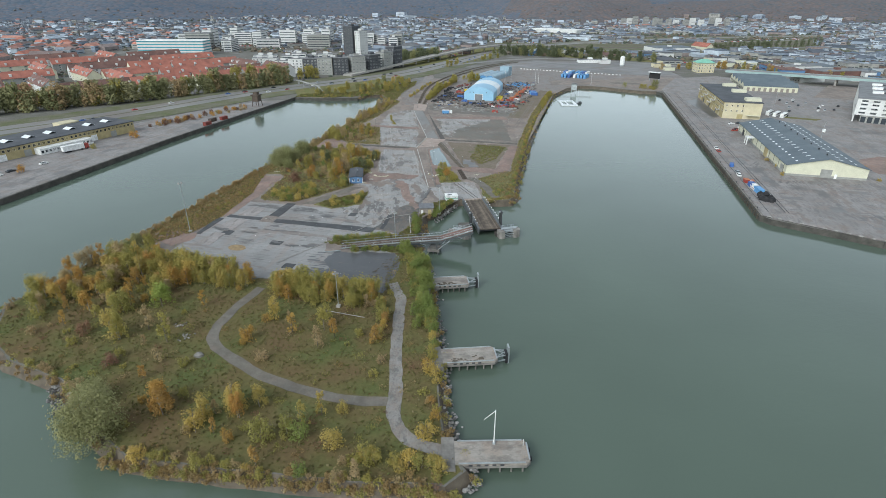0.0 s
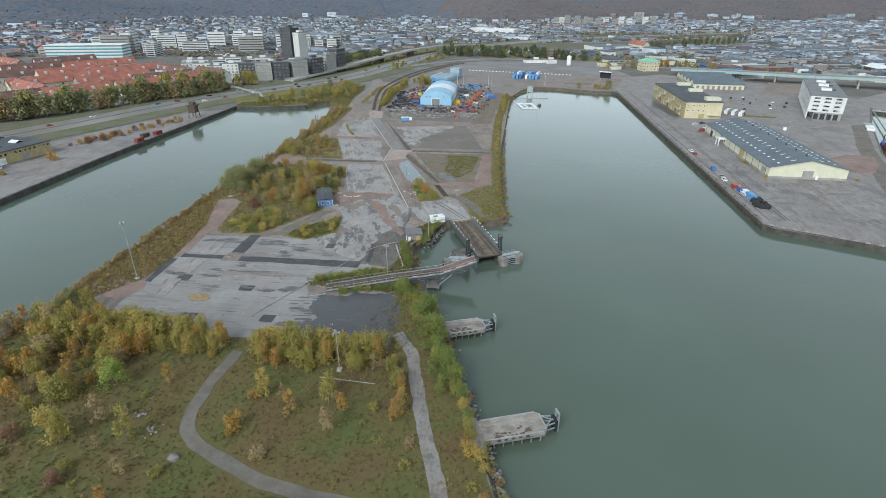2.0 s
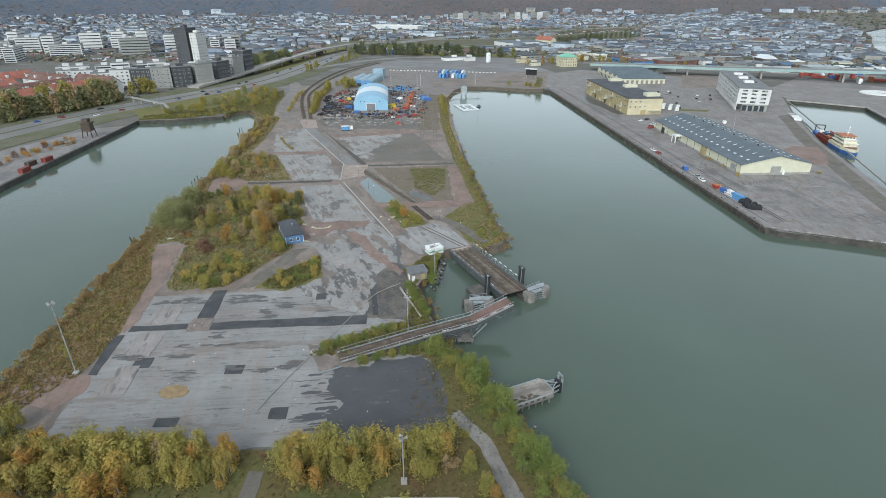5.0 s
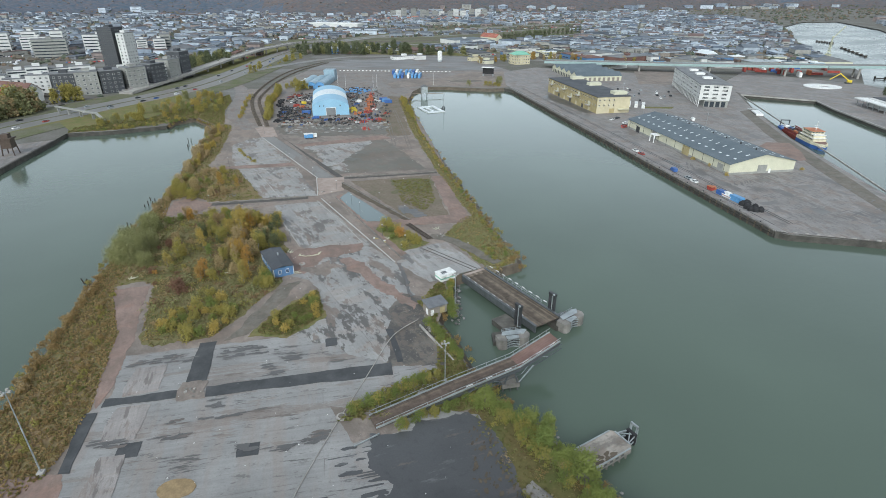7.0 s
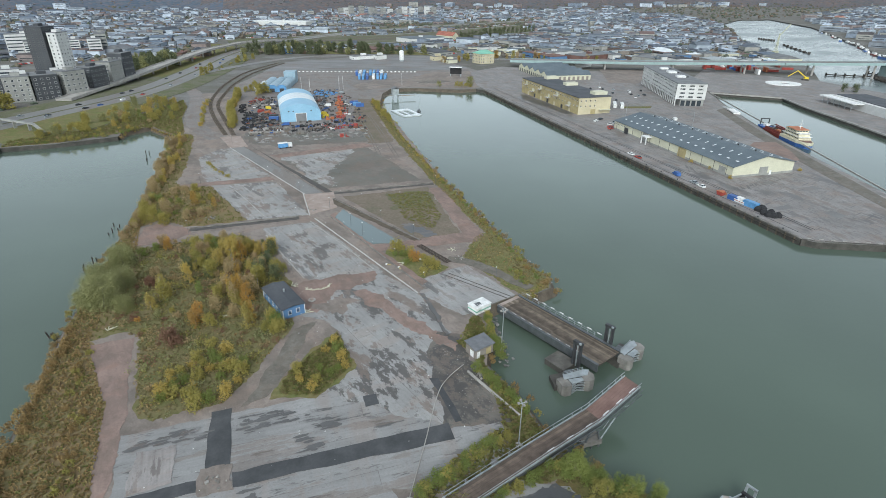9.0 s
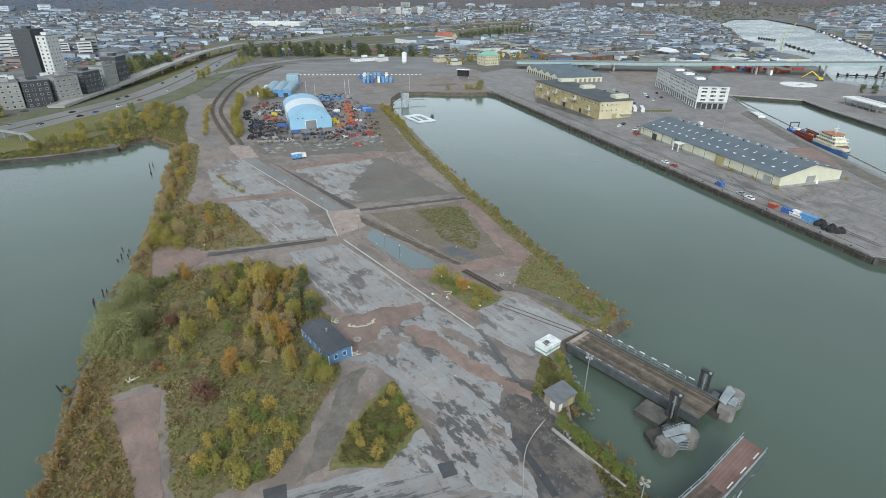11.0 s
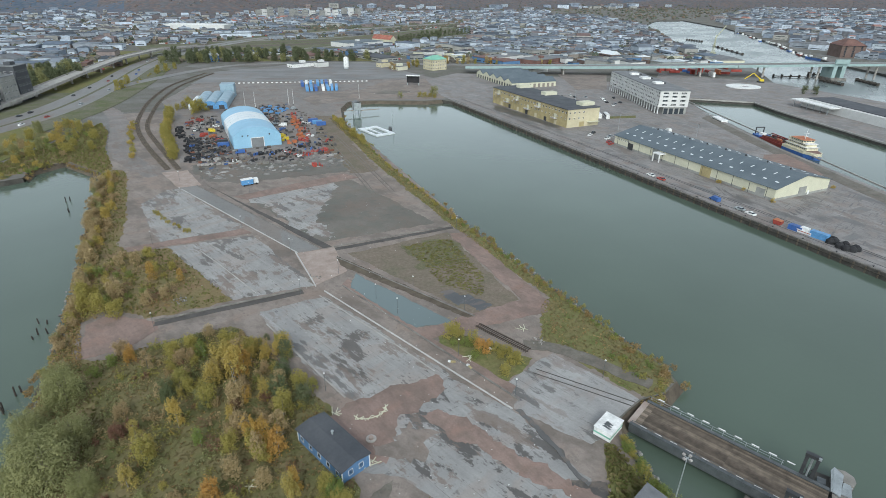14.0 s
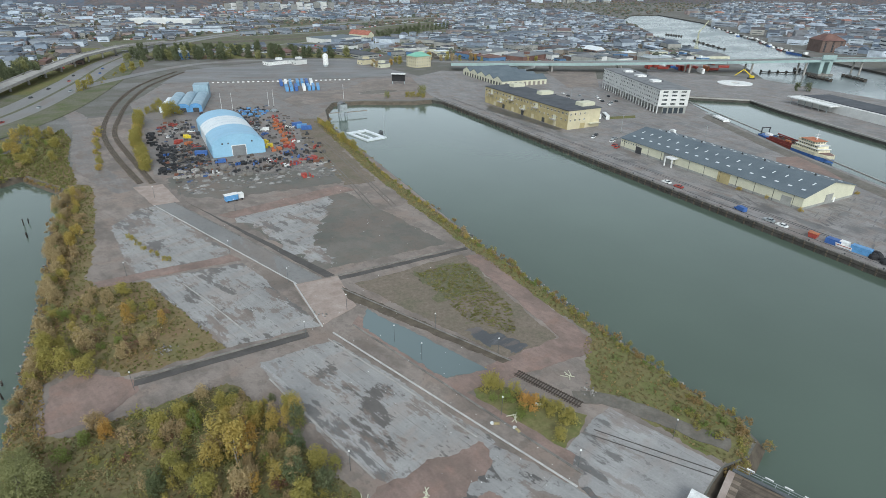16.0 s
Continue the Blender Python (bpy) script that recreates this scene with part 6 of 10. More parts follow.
part("annex", Geo().box(-20, 2, 0, -16.3, 40, 5), "tentwhite", t, "white canvas lean-to")

r = random.Random(11)


def pile_of(name, label, category, x, y, mt, count, spread, size, tyre=False):
    """A heap of yard goods, each piece a part."""
    t = thing(name, label, category, pose(x, y, 0.05, 0, 0, r.uniform(0, 90)), "yard goods")
    for k in range(count):
        px, py = r.uniform(-spread, spread), r.uniform(-spread, spread)
        if tyre:
            hh = r.choice((0.35, 0.7, 1.05))
            part("tyre", Geo().tube((px, py, 0), (px, py, hh), size, size, 10).tube((px, py, hh), (px, py, hh + 0.01), size * 0.5, size * 0.5, 8), mt, t)
        else:
            a_, b_, c_ = (size * r.uniform(0.5, 1.4) for _ in range(3))
            part("piece", Geo().box(px - a_, py - b_ * 0.5, 0, px + a_, py + b_ * 0.5, c_ * 1.1), mt, t)


for k in range(16):
    y = 474 + k * 5.6
    pile_of("tyre_pile", "rows of stacked black tyres in the storage yard", "tyres", -121.5 + r.uniform(-1, 1) - (k > 9) * 3, y, "black", 8, 2.2, 0.8, True)
for x, y in ((-112, 500), (-110, 490), (-112, 478), (-106, 485), (-86, 474), (-80, 473), (-74, 473), (-68, 474), (-103, 500), (-62, 480)):
    pile_of("tyre_pile", "stacked black tyres in the storage yard", "tyres", x, y, "black", 8, 2.4, 0.8, True)
for x, y, mt, lb in ((-108, 525, "orange", "orange"), (-112, 530, "red", "red"), (-104, 512, "red", "red"), (-106, 540, "yellowpaint", "yellow"), (-51, 560, "orange", "orange"), (-50, 548, "orange", "orange"), (-52, 536, "orange", "orange"), (-54, 522, "orange", "orange"), (-56, 508, "orange", "orange"), (-57, 496, "red", "red"), (-68, 510, "yellowpaint", "yellow"), (-67, 500, "yellowpaint", "yellow"), (-65, 492, "orange", "orange"), (-48, 572, "red", "red"), (-58, 466, "red", "dull red"), (-52, 468, "red", "dull red"), (-63, 464, "hullred", "dull red"), (-112, 575, "hullred", "dark red"), (-118, 570, "hullred", "dark red"), (-108, 568, "oldconcrete", "grey"), (-115, 472, "concrete", "pale grey"), (-108, 470, "concrete", "pale grey"), (-103, 473, "oldconcrete", "brown-grey"), (-95, 470, "oldconcrete", "brown-grey"), (-88, 455, "oldconcrete", "brown-grey"), (-70, 452, "oldconcrete", "brown-grey"), (-62, 440, "red", "red"), (-45, 500, "darkdirt", "dark")):
    pile_of("machine_parts", f"{lb} machine parts and beams stacked in the yard", "machine parts", x, y, mt, 7, 2.2, 1.1)
for k in range(36):
    x, y = r.choice(((r.uniform(-119, -101), r.uniform(478, 580)), (r.uniform(-68, -44), r.uniform(480, 590)), (r.uniform(-110, -55), r.uniform(458, 480))))
    mt = r.choice(("darksteel", "black", "galv", "oldconcrete", "blue", "red", "white", "railsteel"))
    pile_of("yard_goods", "assorted machine parts and pallets stored in the yard", "stored goods", x, y, mt, 4, 2.0, 0.8)
for x, y in ((-66, 602), (-62, 598), (-58, 592), (-54, 586), (-60, 606), (-56, 600), (-52, 594), (-66, 590), (-62, 584), (-58, 578)):
    pile_of("lift_machine", "blue lifting machines parked in the yard", "machine", x, y, "lightblue", 4, 1.6, 0.9)


for k in range(11):
    pile_of("tyre_pile", "rows of stacked black tyres in the storage yard", "tyres", -116.8 + r.uniform(-0.6, 0.6), 473 + k * 4.4 + r.uniform(-0.5, 0.5), "black", 6, 1.7, 0.8, True)
for k in range(12):
    pile_of("bulk_bags", "row of pale filled bulk bags along the yard fence", "bags", -117.5 + k * 1.75, 463.5 - k * 0.25, "concrete", 3, 0.8, 0.75)
for k in range(9):
    pile_of("bulk_bags", "row of pale filled bulk bags along the yard fence", "bags", -119.5 + k * 2.3, 553.5 + r.uniform(-1, 1), "concrete", 3, 1.0, 0.7)
for k in range(10):
    pile_of("scrap_heap", "long dark heap of scrap and beams before the tent", "scrap", -92 + k * 4.2, 462.5 + r.uniform(-1.5, 1.5), r.choice(("black", "darksteel", "oldconcrete", "railsteel", "timber")), 5, 1.9, 0.8)
for k in range(14):
    pile_of("machine_row", "orange and red machine parts parked in a row", "machine parts", -56.5 + (k % 2) * 3.4 + k * 0.32, 502 + k * 4.4, ("orange", "red", "orange", "railsteel")[k % 4], 3, 1.5, 1.0)
for k in range(8):
    pile_of("lift_machine", "blue lifting machines parked in the yard", "machine", -70 + k * 3.0, 588 + (k % 3) * 5, r.choice(("lightblue", "blue", "darksteel")), 5, 1.5, 0.7)
for k in range(6):
    pile_of("frame_stack", "dull red steel frames stacked on the mud", "steel frames", -64 + k * 2.6, 461 + k * 1.2, "red", 3, 1.6, 0.9)
M["scrap"] = islands("scrap_colours", [(0.03, 0.03, 0.032), (0.10, 0.075, 0.058), (0.05, 0.052, 0.055), (0.18, 0.075, 0.045), (0.10, 0.09, 0.08), (0.025, 0.025, 0.027), (0.24, 0.235, 0.225), (0.07, 0.06, 0.055), (0.035, 0.035, 0.036), (0.05, 0.05, 0.055), (0.06, 0.09, 0.17), (0.12, 0.11, 0.10), (0.04, 0.04, 0.04), (0.15, 0.12, 0.095)], 0.7, 1.0)
g = Geo()
rs_ = random.Random(29)
for k in range(950):
    x, y = rs_.choice(((rs_.uniform(-121, -100), rs_.uniform(468, 588)), (rs_.uniform(-121, -101), rs_.uniform(470, 520)), (rs_.uniform(-69, -40), rs_.uniform(474, 612)), (rs_.uniform(-118, -46), rs_.uniform(455, 487)), (rs_.uniform(-92, -58), rs_.uniform(560, 606))))
    x, y = round(x / 2.4) * 2.4 + rs_.uniform(-0.7, 0.7), round(y / 2.6) * 2.6 + rs_.uniform(-0.8, 0.8)
    if -100 < x < -69 and 488 < y < 560:
        continue
    a_, q, w_, h_ = rs_.choice((0.1, 1.67)) + rs_.uniform(-0.25, 0.25), rs_.uniform(0.35, 1.5), rs_.uniform(0.3, 0.7), rs_.uniform(0.3, 1.3)
    c_, s_ = math.cos(a_), math.sin(a_)
    lo = [(x + u * q * c_ - v * w_ * s_, y + u * q * s_ + v * w_ * c_, 0.02) for u, v in ((-1, -1), (1, -1), (1, 1), (-1, 1))]
    hi = [(x + (px - x) * 0.85, y + (py - y) * 0.85, h_) for px, py, _ in lo]
    g.add(lo + hi, [(4, 5, 6, 7), (0, 1, 5, 4), (1, 2, 6, 5), (2, 3, 7, 6), (3, 0, 4, 7)])
stuff("yard_scrap", g, "scrap", "tyres, beams and machine parts crowded in the storage yard", "scrap")
g = Geo()
for k in range(260):
    x, y = r.uniform(-116, -46), r.uniform(436, 459)
    s = r.uniform(0.3, 1.5) * (0.5 + 0.5 * r.random())
    n0 = [(x + s * 1.5 * math.cos(q + r.uniform(-.3, .3)), y + s * 1.2 * math.sin(q), 0.0) for q in [i * math.tau / 6 for i in range(6)]]
    n1 = [(x + (px - x) * 0.5, y + (py - y) * 0.5, s * r.uniform(0.3, 0.6)) for px, py, _ in n0]
    g.add(n0 + n1, [(i, (i + 1) % 6, 6 + (i + 1) % 6, 6 + i) for i in range(6)] + [(6, 7, 8, 9, 10, 11)])
stuff("spoil_heaps", g, "rock", "low heaps of spoil, stones and rubble on the mud", "rubble")


def container(x, y, turn, mt, label, l=6.06, h=2.6, name="shipping_container", posts=True):
    t = thing(name, label, "container", pose(x, y, 0.05, 0, 0, turn), "containers")
    rib = []
    for k in range(15):
        rib += [(-l / 2 + l * k / 15, 1.2 - 0.06 * (k % 2)), (-l / 2 + l * (k + 1) / 15, 1.2 - 0.06 * (k % 2))]
    part("shell", Geo().plate([(x_, -y_) for x_, y_ in rib] + rib[::-1], 0.12, h - 0.06), mt, t)
    part("roof", Geo().box(-l / 2, -1.22, h - 0.06, l / 2, 1.22, h), mt, t)
    for xx in (-l / 2, l / 2) if posts else ():
        for yy in (-1.17, 1.17):
            part("corner_post", Geo().box(xx - 0.08, yy - 0.08, 0, xx + 0.08, yy + 0.08, h + 0.02), mt, t)
    part("door", Geo().box(l / 2, -1.1, 0.15, l / 2 + 0.05, 1.1, h - 0.1), mt, t)
    return t


for x, y, mt, lb in ((-41, 541, "blue", "dark blue container in the yard"), (-38, 530, "blue", "dark blue container in the yard"), (-39.5, 535, "lightblue", "blue container in the yard"), (-103, 505, "darksteel", "dark container beside the tent"), (-103, 498, "blue", "dark blue container beside the tent")):
    container(x, y, r.uniform(-15, 15), mt, lb)
for k in range(7):
    for j in range(2):
        container(-16 + k * 3.9 + j * 1.5 + (k > 2) * 2.5, 672 + j * 27 - k * 0.8, 78 + r.uniform(-3, 3), ("lightblue", "lightblue", "blue", "white", "lightblue")[(k + 2 * j) % 5], "blue and white trailer parked on the car park", 17, 3.8, "trailer", False)
for k, (x, y) in enumerate([(-100, 545), (-103, 552), (-105, 518), (-96, 480), (-66, 545), (-64, 552), (-62, 538), (-66, 560), (-64, 528), (-45, 590), (-115, 520), (-116, 545)]):
    car("yard_car", x, y, r.uniform(0, 180), ("darksteel", "white", "red", "blue", "galv")[k % 5], "parked car in the storage yard", k % 3 == 0)
for k in range(30):
    t = thing("road_block", "white concrete road block on the car park", "road block", pose(-72 + k * 4.2, 733 - k * 1.1, 0.05, 0, 0, -14), "white road blocks")
    part("block", Geo().box(-0.9, -0.3, 0, 0.9, 0.3, 0.8), "white", t)
for x, y in ((-44, 611), (-40.5, 610), (15, 614), (-77, 611), (-70, 608)):
    t = thing("flag_mast", "white flag mast on the yard", "flagpole", pose(x, y, 0), "flag masts")
    part("pole", Geo().tube((0, 0, 0), (0, 0, 12), 0.14, 0.08, 6), "white", t)
    part("foot", Geo().box(-0.4, -0.4, 0, 0.4, 0.4, 0.4), "concrete", t)

t = thing("round_pad", "round pale gravel pad with a kerb at the basin's head", "pad", pose(52, 632, 0.05))
part("disc", Geo().plate([(17 * math.cos(k * math.tau / 32), 7 * math.sin(k * math.tau / 32)) for k in range(32)], 0, 0.12), "gravel", t)
part("kerb", Geo().plate([(17.4 * math.cos(k * math.tau / 32), 7.4 * math.sin(k * math.tau / 32)) for k in range(32)], 0, 0.06), "concrete", t)

# ---- freight pier: warehouse ----
wh = thing("warehouse", "long low cream warehouse with a blue-grey pitched roof and skylights", "warehouse", pose(131.2, 359.5, 0.0, 0, 0, -1.0))
hw, hl = 18.8, 53.0
part("wall", Geo().walls(-hw, -hl, hw, hl, 0, 5.8, 10.0), "cream", wh)
part("plinth", Geo().box(-hw - 0.06, -hl - 0.06, 0, hw + 0.06, hl + 0.06, 1.3), "plinth", wh, "grey concrete plinth")
part("roof", Geo().gable(-hw, -hl, hw, hl, 5.9, 10.1, 0.7, 0, "y", 0.2), "roofblue", wh, "blue-grey sheet roof")
slope = math.degrees(math.atan2(4.2, hw))
for s in (-1, 1):
    for f, w2, l2 in ((0.36, 2.2, 0.5), (0.72, 0.9, 1.6)):
        me = Geo().box(-w2 / 2, -l2 / 2, 0, w2 / 2, l2 / 2, 0.12).mesh("skylight", "tentwhite")
        for k in range(17):
            o = new("skylight", me)
            o.parent = wh
            x = s * hw * f
            o.matrix_basis = pose(x, -hl + 4 + k * 6.1, 10.1 - 4.2 * f + 0.2, 0, s * slope, 0)
for k in range(8):
    part("vent", Geo().tube((1.5, -44 + k * 12, 9.8), (1.5, -44 + k * 12, 10.9), 0.4, 0.4, 8), "darksteel", wh)
for y, w, h, mt in ((-46, 4.5, 4.2, "plinth"), (-15, 6.5, 5.2, "ochre"), (19, 5, 5.5, "plinth"), (39, 4, 4, "darksteel")):
    part("gate", Geo().box(-hw - 0.12, y - w / 2, 0, -hw + 0.02, y + w / 2, h), mt, wh, "ochre sliding gate" if mt == "ochre" else "grey sliding gate")
part("gable_gate", Geo().box(-2.6, -hl - 0.14, 0, 2.6, -hl, 4.6), "plinth", wh, "grey roller gate")
part("gable_door", Geo().box(4.0, -hl - 0.14, 0, 5.2, -hl, 2.4), "white", wh)
for k in range(12):
    part("downpipe", Geo().box(-hw - 0.14, -hl + 4 + k * 9, 0.3, -hw, -hl + 4.15 + k * 9, 5.7), "darksteel", wh)
window_row(wh, (-hw, hl), (-hw, hl - 14), 3.8, 8, 0.8, 1.0, "white")
part("porch", Geo().box(-hw - 4.2, 12.2, 4.4, -hw, 17.2, 5.0).box(-hw - 4.2, 12.2, 0, -hw - 3.7, 12.7, 4.4).box(-hw - 4.2, 16.7, 0, -hw - 3.7, 17.2, 4.4), "white", wh, "white loading porch")

# ---- freight pier: ochre brick store ----
st = thing("brick_store", "three-storey ochre brick harbour store with loading balconies and a dark roof", "building", pose(125.5, 508, 0.0))
hw, hl = 13.4, 49.5
part("wall", Geo().box(-hw, -hl, 0, hw, hl, 12.2), "ochre", st, "ochre brick walls")
part("end_wall", Geo().box(-hw - 0.05, -hl - 0.08, 0, hw + 0.05, -hl + 0.02, 12.3), "ochre_light", st, "pale yellow end wall")
part("roof", Geo().box(-hw - 0.5, -hl - 0.5, 12.2, hw + 0.5, hl + 0.5, 12.6), "roofdark", st, "dark felt roof")
for y, l2 in ((-40, 7), (3, 6), (38, 6)):
    part("penthouse", Geo().box(3, y - l2 / 2, 12.6, hw + 0.2, y + l2 / 2, 14.8), "cream", st)
window_row(st, (-hw, hl), (-hw, -hl), 9.4, 26, 1.8, 1.3, "white")
window_row(st, (-hw, hl), (-hw, -hl), 5.6, 22, 1.4, 1.1, "white")
window_row(st, (-hw, -hl - 0.08), (2, -hl - 0.08), 9.2, 4, 1.2, 1.4)
window_row(st, (-hw, -hl - 0.08), (2, -hl - 0.08), 5.4, 4, 1.2, 1.4)
part("end_gate", Geo().box(-3, -hl - 0.2, 0, 1, -hl - 0.05, 3.6), "ochre", st)
part("dock_canopy", Geo().box(3.5, -hl - 2.6, 3.0, 12.5, -hl - 0.05, 3.3), "cream", st)
for k, y in enumerate((-36, -16, -2, 13, 27, 40)):
    b = part("balcony", Geo().box(-hw - 2.3, y - 2.6, 4.2 + (k % 2) * 3.9, -hw, y + 2.6, 4.5 + (k % 2) * 3.9), "concrete", st)
    part("balustrade", Geo().box(-hw - 2.3, y - 2.6, 5.3 + (k % 2) * 3.9, -hw - 2.2, y + 2.6, 5.4 + (k % 2) * 3.9).box(-hw - 2.3, y - 2.6, 4.5 + (k % 2) * 3.9, -hw - 2.2, y - 2.5, 5.3 + (k % 2) * 3.9).box(-hw - 2.3, y + 2.5, 4.5 + (k % 2) * 3.9, -hw - 2.2, y + 2.6, 5.3 + (k % 2) * 3.9), "white", b)
    part("loading_door", Geo().box(-hw - 0.1, y - 1.4, 4.5 + (k % 2) * 3.9, -hw + 0.02, y + 1.4, 7.4 + (k % 2) * 3.9), "cream", st)
for k in range(7):
    part("ground_gate", Geo().box(-hw - 0.1, -38 + k * 12, 0, -hw + 0.02, -35 + k * 12, 3.2), "darksteel" if k % 2 else "ochre_light", st)

# ---- freight pier: pale office block on columns ----
ob = thing("office_block", "pale concrete office block raised on columns with rows of dark windows", "building", pose(236, 515, 0.0, 0, 0, -22))
hw, hl = 11.5, 54.0
part("body", Geo().box(-hw, -hl, 5.4, hw, hl, 17.2), "palewall", ob)
part("core", Geo().box(-hw + 4.5, -hl + 0.5, 0, hw - 0.4, hl - 2, 5.4), "plinth", ob, "recessed ground floor")
part("roof", Geo().box(-hw - 0.3, -hl - 0.3, 17.2, hw + 0.3, hl + 0.3, 17.6), "roofgrey", ob)
for y, l2 in ((-20, 7), (6, 8), (30, 5)):
    part("roof_plant", Geo().box(-3, y - l2 / 2, 17.6, 4, y + l2 / 2, 19.0), "white", ob)
    part("roof_duct", Geo().box(4, y - 1, 17.6, 7, y + 1, 18.4), "darksteel", ob)
for k in range(22):
    part("column", Geo().box(-hw, -hl + 0.3 + k * 5.08, 0, -hw + 0.7, -hl + 1.0 + k * 5.08, 5.4), "palewall", ob)
for z in (6.4, 9.4, 12.4, 14.9):
    if z != 14.9:
        window_row(ob, (-hw, hl), (-hw, -hl), z, 34, 2.0, 1.5, "palewall")
    window_row(ob, (-hw, -hl), (hw, -hl), z, 3, 4.2, 1.5, "palewall", 0.05)
window_row(ob, (-hw, hl), (-hw, -hl), 15.0, 34, 2.0, 1.3, "palewall")
for k in range(4):
    part("ground_opening", Geo().box(-hw + 5 + k * 4.2, -hl + 0.3, 0.2, -hw + 8 + k * 4.2, -hl + 0.45, 4.4), "glass", ob)

# ---- freight pier: low saw-gabled sheds ----
sh = thing("gabled_sheds", "long dark-roofed sheds with a row of pale gables", "shed", pose(190, 648, 0.0, 0, 0, -4))
part("wall", Geo().box(-24, -40, 0, 24, 40, 5.0), "cream", sh)
for k in range(5):
    y0 = -40 + k * 16
    part("gable_wall", Geo().walls(-24.1, y0, -14, y0 + 16, 4.8, 5.0, 8.4, "x"), "cream", sh)
    part("roof", Geo().gable(-24.1, y0, 24.1, y0 + 16, 5.0, 8.5, 0.3, 0, "x", 0.2), "roofblue", sh, "dark blue-grey roof")
for k in range(9):
    part("gate", Geo().box(-21 + k * 5, -40.1, 0, -18.5 + k * 5, -39.95, 3.6), "shedwall", sh, "brown gate")
for k in range(14):
    part("side_gate", Geo().box(-24.15, -37 + k * 5.4, 0, -23.95, -34.5 + k * 5.4, 3.4), "darksteel", sh)

# ---- freight pier: other buildings and vehicles ----
gh = thing("customs_house", "yellow three-storey house with a green copper hipped roof", "building", pose(152, 760, 0.0, 0, 0, 12))
part("wall", Geo().box(-10, -9, 0, 10, 9, 11.5), "ochre_light", gh)
part("roof", Geo().add([(-10.8, -9.8, 11.5), (10.8, -9.8, 11.5), (10.8, 9.8, 11.5), (-10.8, 9.8, 11.5), (-4, 0, 15.5), (4, 0, 15.5)], [(3, 2, 1, 0), (0, 1, 5, 4), (1, 2, 5), (2, 3, 4, 5), (3, 0, 4)]), "copper", gh, "green copper roof")
for z in (1.2, 4.8, 8.2):
    window_row(gh, (-10, -9), (10, -9), z, 6, 1.4, 1.9)
    window_row(gh, (-10, 9), (-10, -9), z, 5, 1.4, 1.9)
t = thing("open_stage", "black open-air screen on a white frame", "stage", pose(84, 662, 0.0, 0, 0, -30))
part("screen", Geo().box(-6, -0.6, 2.5, 6, 0.6, 9), "black", t)
part("canopy", Geo().box(-6.5, -3.5, 9, 6.5, 1, 9.6), "white", t)
for s in (-1, 1):
    part("leg", Geo().box(s * 5.5 - 0.4, -0.5, 0, s * 5.5 + 0.4, 0.5, 2.5), "galv", t)
t = thing("silo", "white round silo on the car park's edge", "silo", pose(57, 797, 0.0))
part("barrel", Geo().tube((0, 0, 2), (0, 0, 12), 3, 3, 16), "white", t)
part("dome", Geo().tube((0, 0, 12), (0, 0, 13.4), 3, 1.2, 16), "white", t)
part("skirt", Geo().tube((0, 0, 0), (0, 0, 2), 2.6, 2.6, 16), "galv", t)
for x, y in ((170, 490), (174, 486), (178, 482)):
    t = thing("bus", "white parked coach behind the brick store", "bus", pose(x - 18, y - 8, 0.05, 0, 0, 60), "coaches")
    part("body", Geo().box(-6, -1.25, 0.4, 6, 1.25, 3.3), "white", t)
    part("window_band", Geo().box(-5.8, -1.28, 1.6, 5.9, 1.28, 2.6), "glass", t)
    for xx in (-3.8, 3.8):
        for yy in (-1.1, 1.1):
            part("wheel", Geo().tube((xx, yy - 0.15, 0.45), (xx, yy + 0.15, 0.45), 0.45, 0.45, 10), "black", t)
lot = [(196, 550), (205, 546), (215, 536), (226, 534), (216, 515), (208, 512), (202, 508), (170, 479), (194, 530), (188, 540), (210, 528), (206, 520), (178, 500), (184, 520), (199, 560), (187, 556)]
for k, (x, y) in enumerate(lot):
    car("parked_car", x - 6, y, r.uniform(60, 75), ("darksteel", "galv", "white", "black")[k % 4], ("dark", "silver", "white", "black")[k % 4] + " car parked on the harbour lot")
car("parked_van", 171, 425, 70, "white", "white delivery van on the freight quay", True)
for x, y, a_, mt, lb, v in ((111, 413, 20, "red", "red car beside the warehouse", False), (113, 417, 20, "red", "red car beside the warehouse", False), (118, 424, 10, "white", "white car beside the warehouse", False), (124, 428, 10, "galv", "silver car beside the warehouse", False), (88.3, 318.5, 78, "blue", "dark blue van on the quay's edge", True), (88.2, 305.8, 95, "galv", "silver car on the quay's edge", False), (87.8, 300.2, 88, "white", "white car on the quay's edge", False), (88, 357, 92, "white", "white car on the quay's edge", False), (88, 350, 95, "red", "red car on the quay's edge", False), (120, 440, 30, "darksteel", "dark car on the freight quay", False), (114, 436, 30, "white", "white boat-like car on the freight quay", False)):
    car("quay_car", x, y, a_, mt, lb, v)
container(89.4, 281.5, 95, "blue", "dark blue container on the quay's edge", 5, 2.2)
container(90.2, 272.8, 97, "lightblue", "blue container on the quay's edge", 6.06, 2.6)
t = thing("motor_boat", "white motor boat with a red stripe stored on the quay", "boat", pose(89.6, 278.2, 0.05, 0, 0, 95))
